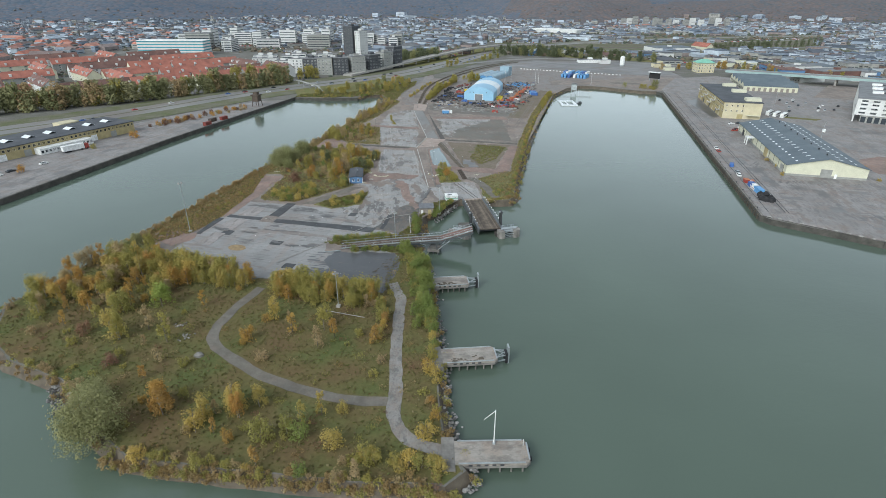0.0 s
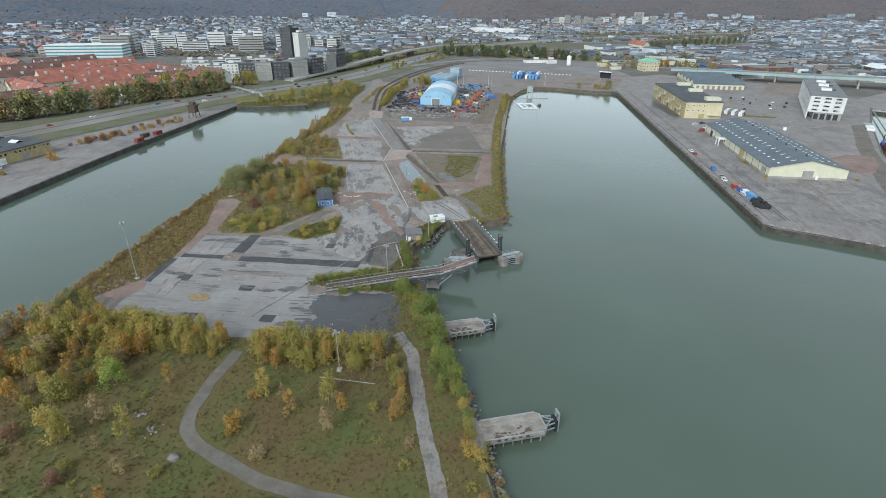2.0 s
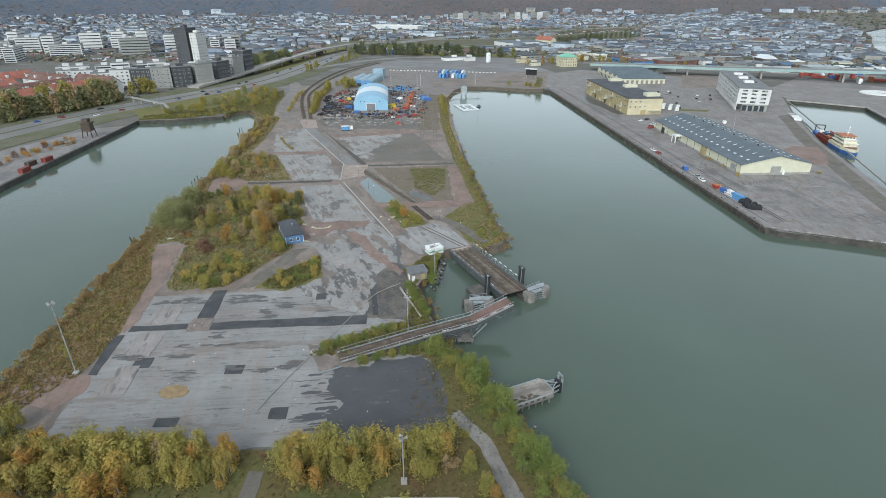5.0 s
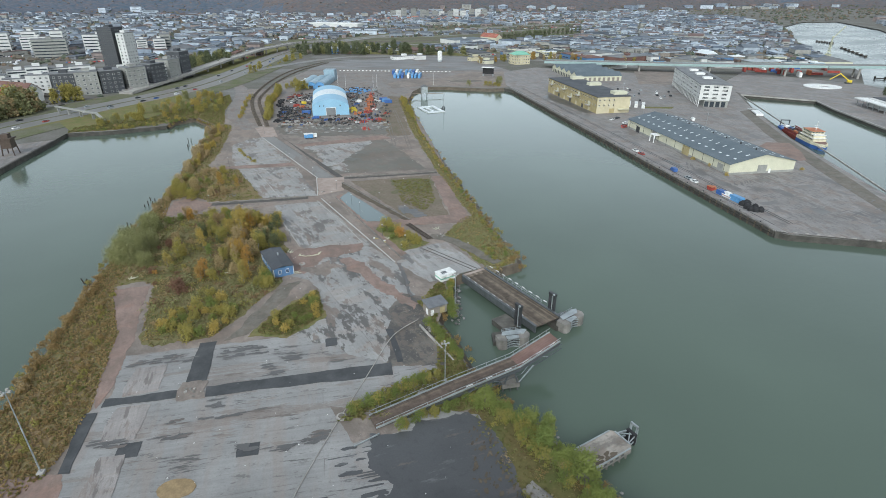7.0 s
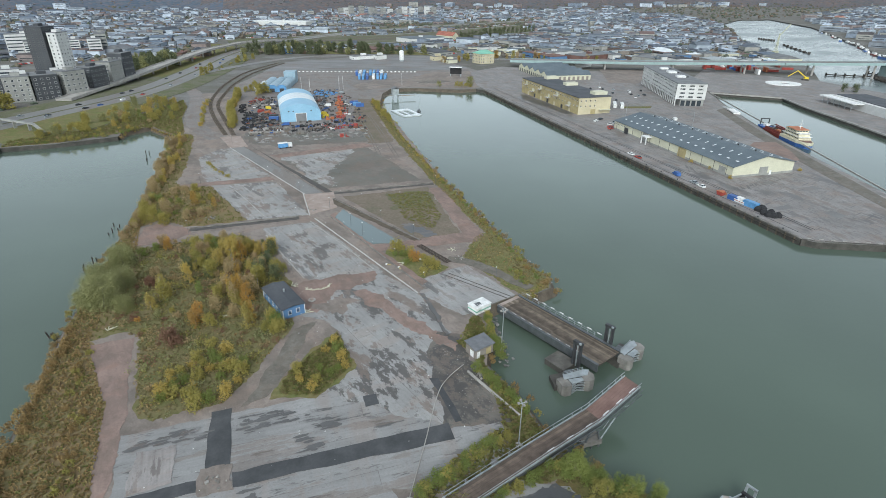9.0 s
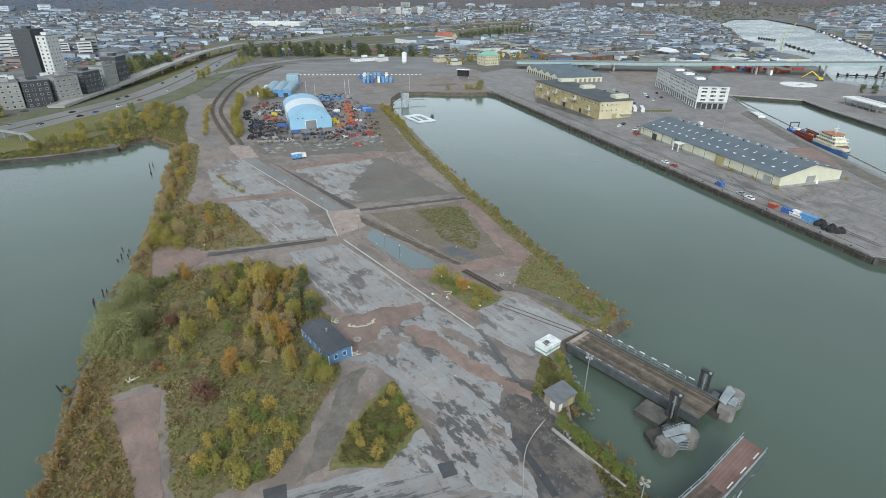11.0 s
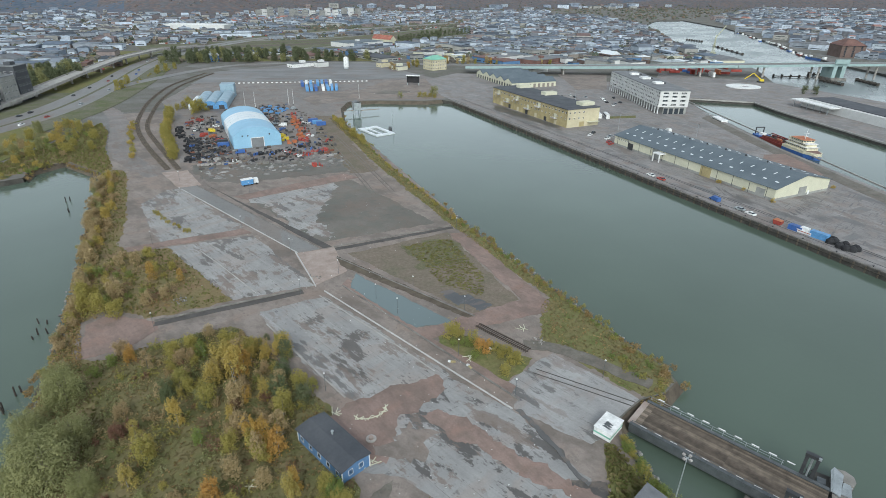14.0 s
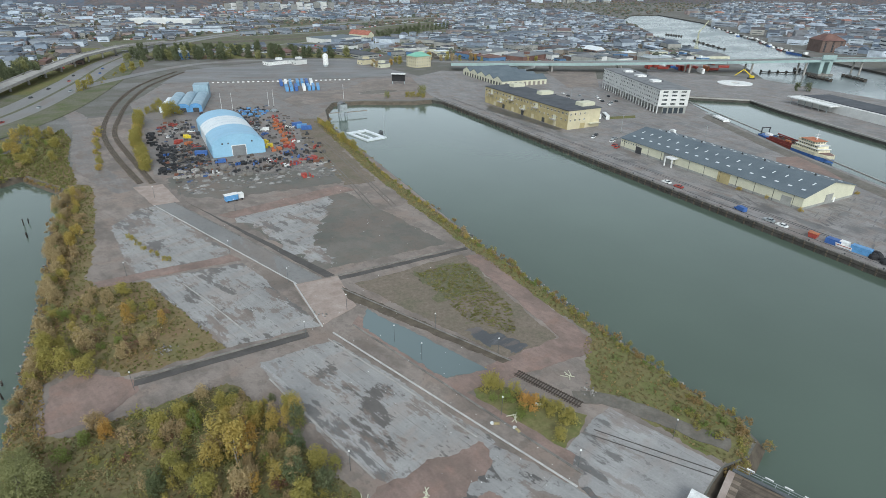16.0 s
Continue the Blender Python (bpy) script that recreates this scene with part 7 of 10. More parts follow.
part("hull", Geo().add([(-3, -1.2, 0.3), (2, -1.2, 0.3), (3.4, 0, 0.6), (2, 1.2, 0.3), (-3, 1.2, 0.3), (-3, -1.4, 1.5), (2.2, -1.4, 1.6), (3.8, 0, 1.7), (2.2, 1.4, 1.6), (-3, 1.4, 1.5)], [(4, 3, 2, 1, 0), (5, 6, 7, 8, 9), (0, 1, 6, 5), (1, 2, 7, 6), (2, 3, 8, 7), (3, 4, 9, 8), (4, 0, 5, 9)]), "white", t)
part("stripe", Geo().box(-2.9, -1.38, 1.0, 2.1, 1.38, 1.2), "red", t)
part("cabin", Geo().box(-1.5, -1.0, 1.5, 1.4, 1.0, 2.6), "white", t)
part("cradle", Geo().box(-2, -1, 0, -1.7, 1, 0.4).box(1, -1, 0, 1.3, 1, 0.4), "darksteel", t)
t = thing("red_skip", "bright red skip on the quay's edge", "skip", pose(88.5, 288.5, 0.05, 0, 0, 95))
part("bin", Geo().add([(-1.2, -0.9, 0), (1.2, -0.9, 0), (1.2, 0.9, 0), (-1.2, 0.9, 0), (-1.7, -1.1, 1.9), (1.7, -1.1, 1.9), (1.7, 1.1, 1.9), (-1.7, 1.1, 1.9)], [(3, 2, 1, 0), (0, 1, 5, 4), (1, 2, 6, 5), (2, 3, 7, 6), (3, 0, 4, 7), (4, 5, 6, 7)]), "red", t)
part("lid", Geo().box(-1.75, -1.15, 1.9, 1.75, 1.15, 2.0), "orange", t)
t = thing("rescue_boat", "orange dinghy lying on the quay", "boat", pose(91.5, 290, 0.05, 0, 0, 60))
part("hull", Geo().plate([(-2.2, -0.8), (1.6, -0.8), (2.4, 0), (1.6, 0.8), (-2.2, 0.8)], 0.05, 0.9), "orange", t)
part("seat", Geo().box(-1.2, -0.6, 0.9, -0.8, 0.6, 1.0), "white", t)
t = thing("net_heap", "heap of black fishing nets on the quay", "nets", pose(91, 264.5, 0.05, 0, 0, 10))
for k in range(14):
    px, py, rr = r.uniform(-2.4, 2.4), r.uniform(-4.4, 4.4), r.uniform(0.9, 1.5)
    part("net", Geo().tube((px, py, 0), (px, py, rr * 0.9), rr * 1.1, rr, 9).tube((px, py, rr * 0.9), (px, py, rr * 1.5), rr, rr * 0.35, 9), "black", t)
for k in range(26):
    t = thing("quay_bollard", "rusty iron bollard on the quay's edge", "bollard", pose(83.8, 250 + k * 12.4, 0.05), "bollards")
    part("stem", Geo().tube((0, 0, 0), (0, 0, 0.6), 0.22, 0.18, 8), "darksteel", t)
    part("head", Geo().tube((0, 0, 0.55), (0, 0, 0.75), 0.34, 0.3, 8), "darksteel", t)
setting("quay_wall_east", Geo().box(82.6, 241, -2.6, 83.1, 583, 0.06), "quaywall", "dark stained concrete quay face", "quay")
setting("quay_kerb_east", Geo().box(83.1, 241, 0.0, 83.6, 583, 0.3), "oldconcrete", "low concrete kerb on the quay edge", "quay")
setting("quay_wall_end", Geo().beam((82.8, 240.6, -1.3), (121, 221.5, -1.3), 0.6, 2.9).beam((121, 221.5, -1.3), (147.2, 223.5, -1.3), 0.6, 2.9), "quaywall", "dark stained concrete quay edge", "quay")
setting("quay_wall_river", Geo().beam((147.5, 224, -0.2), (277.5, 511, -0.2), 0.6, 0.7).beam((240, 240, -0.2), (306.5, 439.5, -0.2), 1.2, 1.0).beam((306.5, 439.5, -0.2), (322, 474.5, -0.2), 1.2, 1.0).beam((322, 474, -0.2), (278, 512, -0.2), 1.2, 1.0), "concrete", "pale concrete quay edge", "quay")
for k in range(17):
    f = (k + 0.5) / 17
    x, y = (84 + 37 * f / 0.6, 240.2 - 18.2 * f / 0.6) if f < 0.6 else (121.5 + 25 * (f - 0.6) / 0.4, 222.1 + 1.8 * (f - 0.6) / 0.4)
    t = thing("kerb_block", "pale concrete kerb block on the quay edge", "kerb block", pose(x, y + 0.5, 0.03, 0, 0, -26 if f < 0.6 else 4), "kerb blocks")
    part("block", Geo().box(-0.7, -0.2, 0, 0.7, 0.2, 0.4), "concrete", t)
g = Geo()
for k in range(84):
    g.box(82.25, 243 + k * 4.05, -4, 82.6, 243.45 + k * 4.05, 0.0)
setting("quay_fender_piles", g, "bank", "grey-brown timber fender piles along the quay", "quay")
setting("quay_waling", Geo().box(82.2, 241.5, -1.1, 82.6, 583, -0.8), "oldtimber", "dark timber waling between the fender piles", "quay")
setting("quay_wall_west", Geo().beam((-252.7, -300, -1.3), (-252.7, 180, -1.3), 0.7, 2.8).beam((-252.7, 180, -1.3), (-256.7, 300, -1.3), 0.7, 2.8).beam((-256.7, 300, -1.3), (-255.7, 376, -1.3), 0.7, 2.8).beam((-255.7, 376, -1.3), (-253.7, 448, -1.3), 0.7, 2.8), "quaywall", "dark stained concrete quay face", "quay")
setting("quay_kerb_west", Geo().beam((-253.4, -300, 0.15), (-253.4, 180, 0.15), 0.5, 0.3).beam((-253.4, 180, 0.15), (-257.4, 300, 0.15), 0.5, 0.3).beam((-257.4, 300, 0.15), (-256.4, 376, 0.15), 0.5, 0.3).beam((-256.4, 376, 0.15), (-254.4, 448, 0.15), 0.5, 0.3), "oldconcrete", "low concrete kerb on the quay edge", "quay")

# ---- the dredger and floating things ----
sp = thing("dredger_ship", "moored dredger with a maroon hull and a cream deckhouse", "ship", pose(213.6, 370.6, WATER + 0.65, 0, 0, -107.4) @ Matrix.Scale(0.81, 4))
hull = [(-34, -3.6), (-30, -5), (24, -5.5), (31, -3), (34, 0), (31, 3), (24, 5.5), (-30, 5), (-34, 3.6)]
part("hull", Geo().plate(hull, -4, 2.4), "hullred", sp, "maroon hull")
for nm, x0, x1 in (("stern_band", -34.3, -24), ("bow_band", 2, 0)):
    o = [(x0, -3.9), (-30, -5.2), (x1, -5.35), (x1, 5.35), (-30, 5.2), (x0, 3.9)] if x0 < 0 else [(x0, -5.6), (24, -5.75), (31.3, -3.2), (34.4, 0), (31.3, 3.2), (24, 5.75), (x0, 5.6)]
    part(nm, Geo().plate(o, -3.8, 1.9 if x0 > 0 else 3.0), "blue", sp, "dark blue hull plating")
part("bulwark", Geo().plate([(2, -5.62), (24, -5.78), (31.4, -3.2), (34.5, 0), (31.4, 3.2), (24, 5.78), (2, 5.62)], 1.9, 3.9), "hullcream", sp)
part("fore_deck", Geo().plate([(25, -5.0), (30.6, -2.8), (33.4, 0), (30.6, 2.8), (25, 5.0)], 3.9, 3.96), "redtimber", sp, "brown fore deck")
for nm, x0, x1, w, z0, z1 in (("lower_house", 4, 25, 4.7, 3.9, 6.2), ("middle_house", 6, 23.5, 4.2, 6.2, 8.4), ("wheelhouse", 8, 20, 4.6, 8.4, 10.6)):
    part(nm, Geo().box(x0, -w, z0, x1, w, z1), "hullcream", sp)
    part("deck_edge", Geo().box(x0 - 0.6, -w - 0.5, z1, x1 + 0.8, w + 0.5, z1 + 0.16), "white" if nm != "wheelhouse" else "orange", sp, "pale deck edge" if nm != "wheelhouse" else "orange roof edge")
    for k in range(int((x1 - x0) / 2)):
        for s in (-1, 1):
            part("window", Geo().box(x0 + 0.6 + k * 2, s * w - 0.05, z0 + 0.9, x0 + 1.7 + k * 2, s * w + 0.05, z0 + 1.7), "glass", sp)
for k in range(4):
    part("window", Geo().box(19.95, -4 + k * 2.1, 9.2, 20.06, -2.5 + k * 2.1, 10.1), "glass", sp)
part("funnel", Geo().box(4.4, -3.6, 6.2, 6.8, -1.6, 10).box(4.4, 1.6, 6.2, 6.8, 3.6, 10), "hullcream", sp)
part("mast", Geo().tube((16, 0, 10.6), (16, 0, 17.5), 0.25, 0.1, 8).beam((16, -2, 14.5), (16, 2, 14.5), 0.15, 0.15).box(15.4, -1.2, 12.4, 16.6, 1.2, 12.7), "white", sp)
part("life_raft", Geo().tube((22, -3.6, 8.9), (24, -3.6, 8.9), 0.6, 0.6, 10), "white", sp)
for y in (-4.3, 4.3):
    part("hopper_coaming", Geo().box(-22, y - 0.3, 2.4, 2, y + 0.3, 4.4), "hullred", sp)
part("hopper", Geo().box(-22, -4.0, 2.4, 2, 4.0, 3.2), "railsteel", sp, "dark open hopper")
part("stern_house", Geo().box(-29, -2.6, 2.4, -24.5, 1.0, 4.8), "white", sp)
part("stern_gantry", Geo().beam((-32, -3.5, 2.4), (-32, -3.5, 8), 0.6, 0.6).beam((-32, 3.5, 2.4), (-32, 3.5, 8), 0.6, 0.6).beam((-32, -3.8, 8), (-32, 3.8, 8), 0.7, 0.7), "darksteel", sp)
for k in range(9):
    part("dredge_gear", Geo().beam((-22 + k * 2.7, -3 + (k % 3), 3.2), (-19.5 + k * 2.7, 2 - (k % 2) * 3, 5.8 - (k % 3)), 0.55, 0.55), "railsteel" if k % 3 else "darksteel", sp)
part("suction_pipe", Geo().tube((-24, 4.9, 5.0), (2, 4.9, 4.6), 0.45, 0.45, 8), "hullred", sp)
part("rescue_boat", Geo().plate([(-6, -4.6), (-1.5, -4.6), (-0.8, -3.8), (-1.5, -3.0), (-6, -3.0)], 4.5, 5.4), "orange", sp)
t = thing("work_barge", "low white pontoon office with dark windows at the quay", "barge", pose(235, 440, WATER, 0, 0, 65))
part("pontoon", Geo().box(-13, -3, -1, 13, 3, 1), "steel", t)
part("cabin", Geo().box(-12, -2.5, 1, 3, 2.5, 4), "white", t)
part("window_band", Geo().box(-11.5, -2.55, 2.2, 2.5, 2.55, 3.2), "glass", t)
part("railing", Geo().box(3.5, -2.6, 3.4, 12.8, -2.5, 3.6).box(3.5, 2.5, 3.4, 12.8, 2.6, 3.6).box(12.5, -2.6, 1, 12.7, 2.6, 3.6), "galv", t)
t = thing("floating_stage", "white floating landing stage with a square pool opening", "landing stage", pose(-5.5, 509, WATER, 0, 0, 12) @ Matrix.Diagonal((0.72, 1.35, 1, 1)))
part("raft", Geo().box(-11, -9, -0.4, 9, -6.5, 0.7).box(-11, 6.5, -0.4, 9, 9, 0.7).box(-11, -6.5, -0.4, -8, 6.5, 0.7).box(5.5, -6.5, -0.4, 9, 6.5, 0.7), "tentwhite", t)
part("inner_raft", Geo().box(-3.2, -6.5, -0.4, -1.4, 6.5, 0.6), "tentwhite", t)
part("lamp_pole", Geo().tube((8, -8, 0.7), (8, -8, 14), 0.12, 0.08, 6), "galv", t)
t = thing("motor_boat", "small dark motor boat moored at the landing stage", "boat", pose(4.5, 511, WATER, 0, 0, 70))
part("hull", Geo().plate([(-4, -1.2), (2, -1.3), (4.2, 0), (2, 1.3), (-4, 1.2)], -0.3, 0.8), "darksteel", t)
part("cabin", Geo().box(-1.5, -0.9, 0.8, 1.4, 0.9, 1.9), "steel", t)
t = thing("bathing_house", "grey timber tower standing on stilts in the water", "hut", pose(-2, 566, WATER) @ Matrix.Diagonal((0.75, 0.75, 0.9, 1)))
for sx in (-3, 3):
    for sy in (-3, 3):
        part("stilt", Geo().box(sx - 0.3, sy - 0.3, -3, sx + 0.3, sy + 0.3, 4), "galv", t)
part("cabin", Geo().box(-3.6, -3.6, 4, 3.6, 3.6, 10), "galv", t)
part("roof", Geo().gable(-3.6, -3.6, 3.6, 3.6, 10, 11.5, 0.4), "roofgrey", t)
part("walkway", Geo().box(-14, -0.9, 3.4, -3.6, 0.9, 3.7).box(3.6, -0.9, 3.0, 24, 0.9, 3.3), "timber", t)

# ---- river quay: shed, white ring, viaduct ----
t = thing("river_shed", "white flat-roofed shed with a dark roof on the river quay", "shed", pose(345, 405, 0, 0, 0, -17))
part("wall", Geo().box(-14, -45, 0, 14, 40, 6.5), "palewall", t)
part("roof", Geo().box(-10, -45.5, 6.5, 14.5, 40.5, 7.0), "roofdark", t)
part("canopy", Geo().box(-22, 2, 5.2, -10, 44, 6.0), "white", t, "white canopy roof")
for k in range(6):
    part("canopy_post", Geo().box(-21, 5 + k * 7, 0, -20.6, 5.4 + k * 7, 5.2), "galv", t)
t = thing("white_ring", "large flat white ring-shaped roof lying on the quay", "platform", pose(386, 535, 0.05) @ Matrix.Diagonal((0.85, 0.75, 1, 1)))
for k in range(24):
    a0, a1 = k * math.tau / 24, (k + 1) * math.tau / 24
    part("segment", Geo().plate([(20 * math.cos(a0), 20 * math.sin(a0)), (20 * math.cos(a1), 20 * math.sin(a1)), (6 * math.cos(a1) + 2, 6 * math.sin(a1)), (6 * math.cos(a0) + 2, 6 * math.sin(a0))], 0.0, 0.9), "white", t)
vd = thing("viaduct", "long pale green steel road viaduct on pillars crossing the river", "bridge")
VL = [(-40, 830), (60, 775), (172, 722), (300, 655), (438, 590), (560, 545), (700, 495), (900, 420)]
VZ = [4, 6, 7.5, 9.5, 12.5, 14, 14, 12]
for (x0, y0), (x1, y1), z0, z1 in zip(VL[2:], VL[3:], VZ[2:], VZ[3:]):
    part("span", Geo().beam((x0, y0, z0), (x1, y1, z1), 18, 0.9), "road", vd)
    for s in (-1, 1):
        d = Vector((x1 - x0, y1 - y0)).normalized()
        o = Vector((-d.y, d.x)) * 9.1 * s
        part("girder", Geo().beam((x0 + o.x, y0 + o.y, z0 - 0.6), (x1 + o.x, y1 + o.y, z1 - 0.6), 0.6, 2.6), "viaduct", vd)
    nn = max(2, int(math.hypot(x1 - x0, y1 - y0) / 52))
    for k in range(nn):
        f = (k + 0.5) / nn
        x, y, z = x0 + (x1 - x0) * f, y0 + (y1 - y0) * f, z0 + (z1 - z0) * f
        for s in (-5.5, 5.5):
            part("pier", Geo().tube((x - d.y * s, y + d.x * s, -5), (x - d.y * s, y + d.x * s, z - 1.2), 1.1, 1.0, 10), "concrete", vd)
        part("pier_cap", Geo().beam((x - d.y * 8.5, y + d.x * 8.5, z - 1.6), (x + d.y * 8.5, y - d.x * 8.5, z - 1.6), 2.0, 1.0), "concrete", vd)
t = thing("yard_crane", "slender yellow lattice crane on the river bank", "crane", pose(615, 765, 0, 0, 0, 20) @ Matrix.Scale(0.8, 4))
part("base", Geo().box(-4, -4, 0, 4, 4, 4), "craneyellow", t)
for s in (-1, 1):
    part("tower_leg", Geo().beam((s * 2, -2, 4), (s * 0.8, 0, 34), 0.6, 0.6).beam((s * 2, 2, 4), (s * 0.8, 0, 34), 0.6, 0.6), "craneyellow", t)
part("jib", Geo().beam((0, 0, 30), (16, -8, 50), 1.2, 1.2), "craneyellow", t)
for k in range(6):
    part("lattice", Geo().beam((-1.8 + k * 0.15, -1.5, 6 + k * 4.5), (1.8 - k * 0.15, 1.5, 10 + k * 4.5), 0.3, 0.3), "craneyellow", t)

for k in range(22):
    container(415 + r.uniform(-45, 60) + k * 2, 655 - k * 2.2 + r.uniform(-14, 14), r.choice((60, 62, -28)), r.choice(("red", "red", "blue", "orange", "lightblue", "white", "hullred")), "freight container on the river yard", 12, 5.0 if k % 2 else 2.6, "shipping_container", False)


def boat(x, y, turn, mt, label, size=1.0):
    t = thing("moored_boat", label, "boat", pose(x, y, WATER, 0, 0, turn) @ Matrix.Scale(size, 4), "moored boats")
    part("hull", Geo().plate([(-9, -2.4), (6, -2.4), (10, 0), (6, 2.4), (-9, 2.4)], -0.6, 1.6), mt, t)
    part("cabin", Geo().box(-6, -1.7, 1.6, 0, 1.7, 4.0), "white", t)
    part("mast", Geo().tube((2, 0, 1.6), (2, 0, 8), 0.12, 0.08, 6), "galv", t)


BANK = smooth_line([(728, 672), (766, 726), (818, 782), (871, 832), (908, 876), (958, 944), (1069, 1064), (1179, 1190)], 4)
for k, (x, y) in enumerate(BANK[1:26]):
    boat(x + r.uniform(-5, 1), y + r.uniform(-2, 4), 48 + r.uniform(-8, 8), ("blue", "white", "darksteel", "hullred", "steel", "white")[k % 6], "boat moored along the river bank", r.uniform(0.55, 1.15))
t = thing("river_barge", "long blue river barge moored at the bank", "barge", pose(728, 680, WATER, 0, 0, 66))
part("hull", Geo().plate([(-22, -4), (18, -4), (23, 0), (18, 4), (-22, 4)], -1, 2.2), "blue", t)
part("hatch", Geo().box(-16, -2.8, 2.2, 14, 2.8, 3.0), "steel", t)
part("wheelhouse", Geo().box(-21, -2.5, 2.2, -17, 2.5, 5.5), "white", t)
t = thing("bent_arm_crane", "yellow crane with a folded arm beside the white disc", "crane", pose(428, 547, 0, 0, 0, 150))
part("undercarriage", Geo().box(-3, -2, 0, 3, 2, 1.6), "darksteel", t)
part("cab", Geo().box(-2.4, -1.5, 1.6, 1.5, 1.5, 3.6), "yellowpaint", t)
part("boom", Geo().beam((0, 0, 3), (9, 0, 9.5), 0.8, 0.9), "yellowpaint", t)
part("arm", Geo().beam((9, 0, 9.5), (17, 0, 3.5), 0.7, 0.7), "yellowpaint", t)
t = thing("bridge_tower", "grey-green lifting tower of the viaduct standing in the river", "bridge tower", pose(549, 548, WATER, 0, 0, -23))
part("plinth", Geo().box(-9, -12, -3, 9, 12, 2.2), "oldconcrete", t)
for sx in (-5, 5):
    part("leg", Geo().box(sx - 2.2, -9, 2.2, sx + 2.2, 9, 15), "viaduct", t)
part("machine_house", Geo().box(-8, -11, 17.4, 8, -9.3, 22), "viaduct", t)
for x, y, l, a_ in ((523, 568, 55, -35), (515, 527, 34, 66), (553, 512, 36, 60), (715, 820, 140, 57), (811, 973, 42, 82), (560, 562, 38, 90)):
    t = thing("timber_boom", "dark timber guide boom on piles in the river", "boom", pose(x, y, WATER, 0, 0, a_), "river booms")
    part("walkway", Geo().box(-l / 2, -1.2, 0.6, l / 2, 1.2, 1.4), "oldtimber", t)
    for k in range(7):
        part("post", Geo().box(-l / 2 + k * l / 6 - 0.5, -1.6, -4, -l / 2 + k * l / 6 + 0.5, 1.6, 3.0), "oldtimber", t)

# ---- west quay: long store, truck, crane frame ----
ws = thing("quay_store", "long ochre brick quay store with a dark roof", "building", pose(-318, 262, 0.0, 0, 0, -11.5))
part("wall", Geo().box(-16, -70, 0, 14, 52, 7.0), "ochre", ws)
part("roof", Geo().box(-16.6, -70.6, 7.0, 14.6, 52.6, 7.5), "roofdark", ws)
window_row(ws, (14, -70), (14, 52), 4.6, 44, 1.7, 1.6, "ochre_light")
for k in range(9):
    part("roof_light", Geo().gable(-3, -60 + k * 12.5, 3, -55 + k * 12.5, 7.6, 8.6, 0.1, 0, "x", 0.15), "tentwhite", ws)
part("side_block", Geo().box(-25, 22, 0, -16, 34, 8.2), "ochre_light", ws, "pale yellow block")
for k in range(8):
    part("gate", Geo().box(13.9, -60 + k * 13.5, 0, 14.1, -56 + k * 13.5, 3.8), "plinth" if k % 2 else "white", ws)
part("lean_to", Geo().box(14, -14, 0, 20, 18, 3.8), "white", ws, "white lean-to with windows")
window_row(ws, (20, -14), (20, 18), 1.2, 14, 1.6, 1.6)
t = thing("lorry", "white articulated lorry parked before the quay store", "lorry", pose(-291, 258, 0.05, 0, 0, 72))
part("trailer_box", Geo().box(-7, -1.3, 1.0, 5, 1.3, 4.0), "white", t)
part("cab", Geo().box(5.4, -1.25, 0.6, 7.6, 1.25, 3.4), "red", t)
for xx in (-5.5, -4.3, -3.1, 3.6, 6.4):
    part("axle", Geo().tube((xx, -1.3, 0.5), (xx, 1.3, 0.5), 0.5, 0.5, 10), "black", t)
cf = thing("quay_crane_frame", "rusty steel portal frame standing on the quay", "crane", pose(-263, 416, 0))
for sx in (-3, 3):
    for sy in (-3, 3):
        part("leg", Geo().beam((sx, sy, 0), (sx * 0.7, sy * 0.7, 9), 0.5, 0.5), "railsteel", cf)
part("platform", Geo().box(-3.4, -3.4, 9, 3.4, 3.4, 9.8), "railsteel", cf)
part("cladding", Geo().box(-2.6, -2.6, 4.2, 2.6, 2.6, 9.0), "railsteel", cf, "dark sheet cladding")
part("cabin", Geo().box(-1.8, -1.8, 9.8, 1.8, 1.8, 12), "railsteel", cf)
for k, (x, y, mt) in enumerate(((-258, 360, "hullred"), (-258, 340, "hullred"), (-262, 352, "railsteel"), (-284, 230, "white"), (-288, 214, "darksteel"), (-287, 206, "white"), (-256, 172, "white"), (-258, 164, "darksteel"))):
    if mt in ("hullred", "railsteel"):
        container(x, y, 85, mt, "rusty red container on the quay")
    else:
        car("quay_car", x, y, 80, mt, "car parked on the west quay")
fbg = thing("foot_bridge", "pale grey footbridge on slim legs over the road", "bridge", pose(-268, 520, 0, 0, 0, -40) @ Matrix.Scale(0.75, 4))
part("span", Geo().box(-34, -1.6, 6.0, 34, 1.6, 7.0), "plinth", fbg)
part("stair", Geo().beam((34, 0, 6.4), (46, 0, 0.3), 3, 0.6), "plinth", fbg)
for x in (-30, -12, 8, 28):
    part("leg", Geo().box(x - 0.5, -1.2, 0, x + 0.5, 1.2, 6), "plinth", fbg)

# ---- trees and bushes ----
def clump_mesh(name, v, mat):
    me = bpy.data.meshes.new(name)
    me.from_pydata(v.tolist(), [], np.arange(len(v)).reshape(-1, 3).tolist())
    me.materials.append(M[mat])
    return me


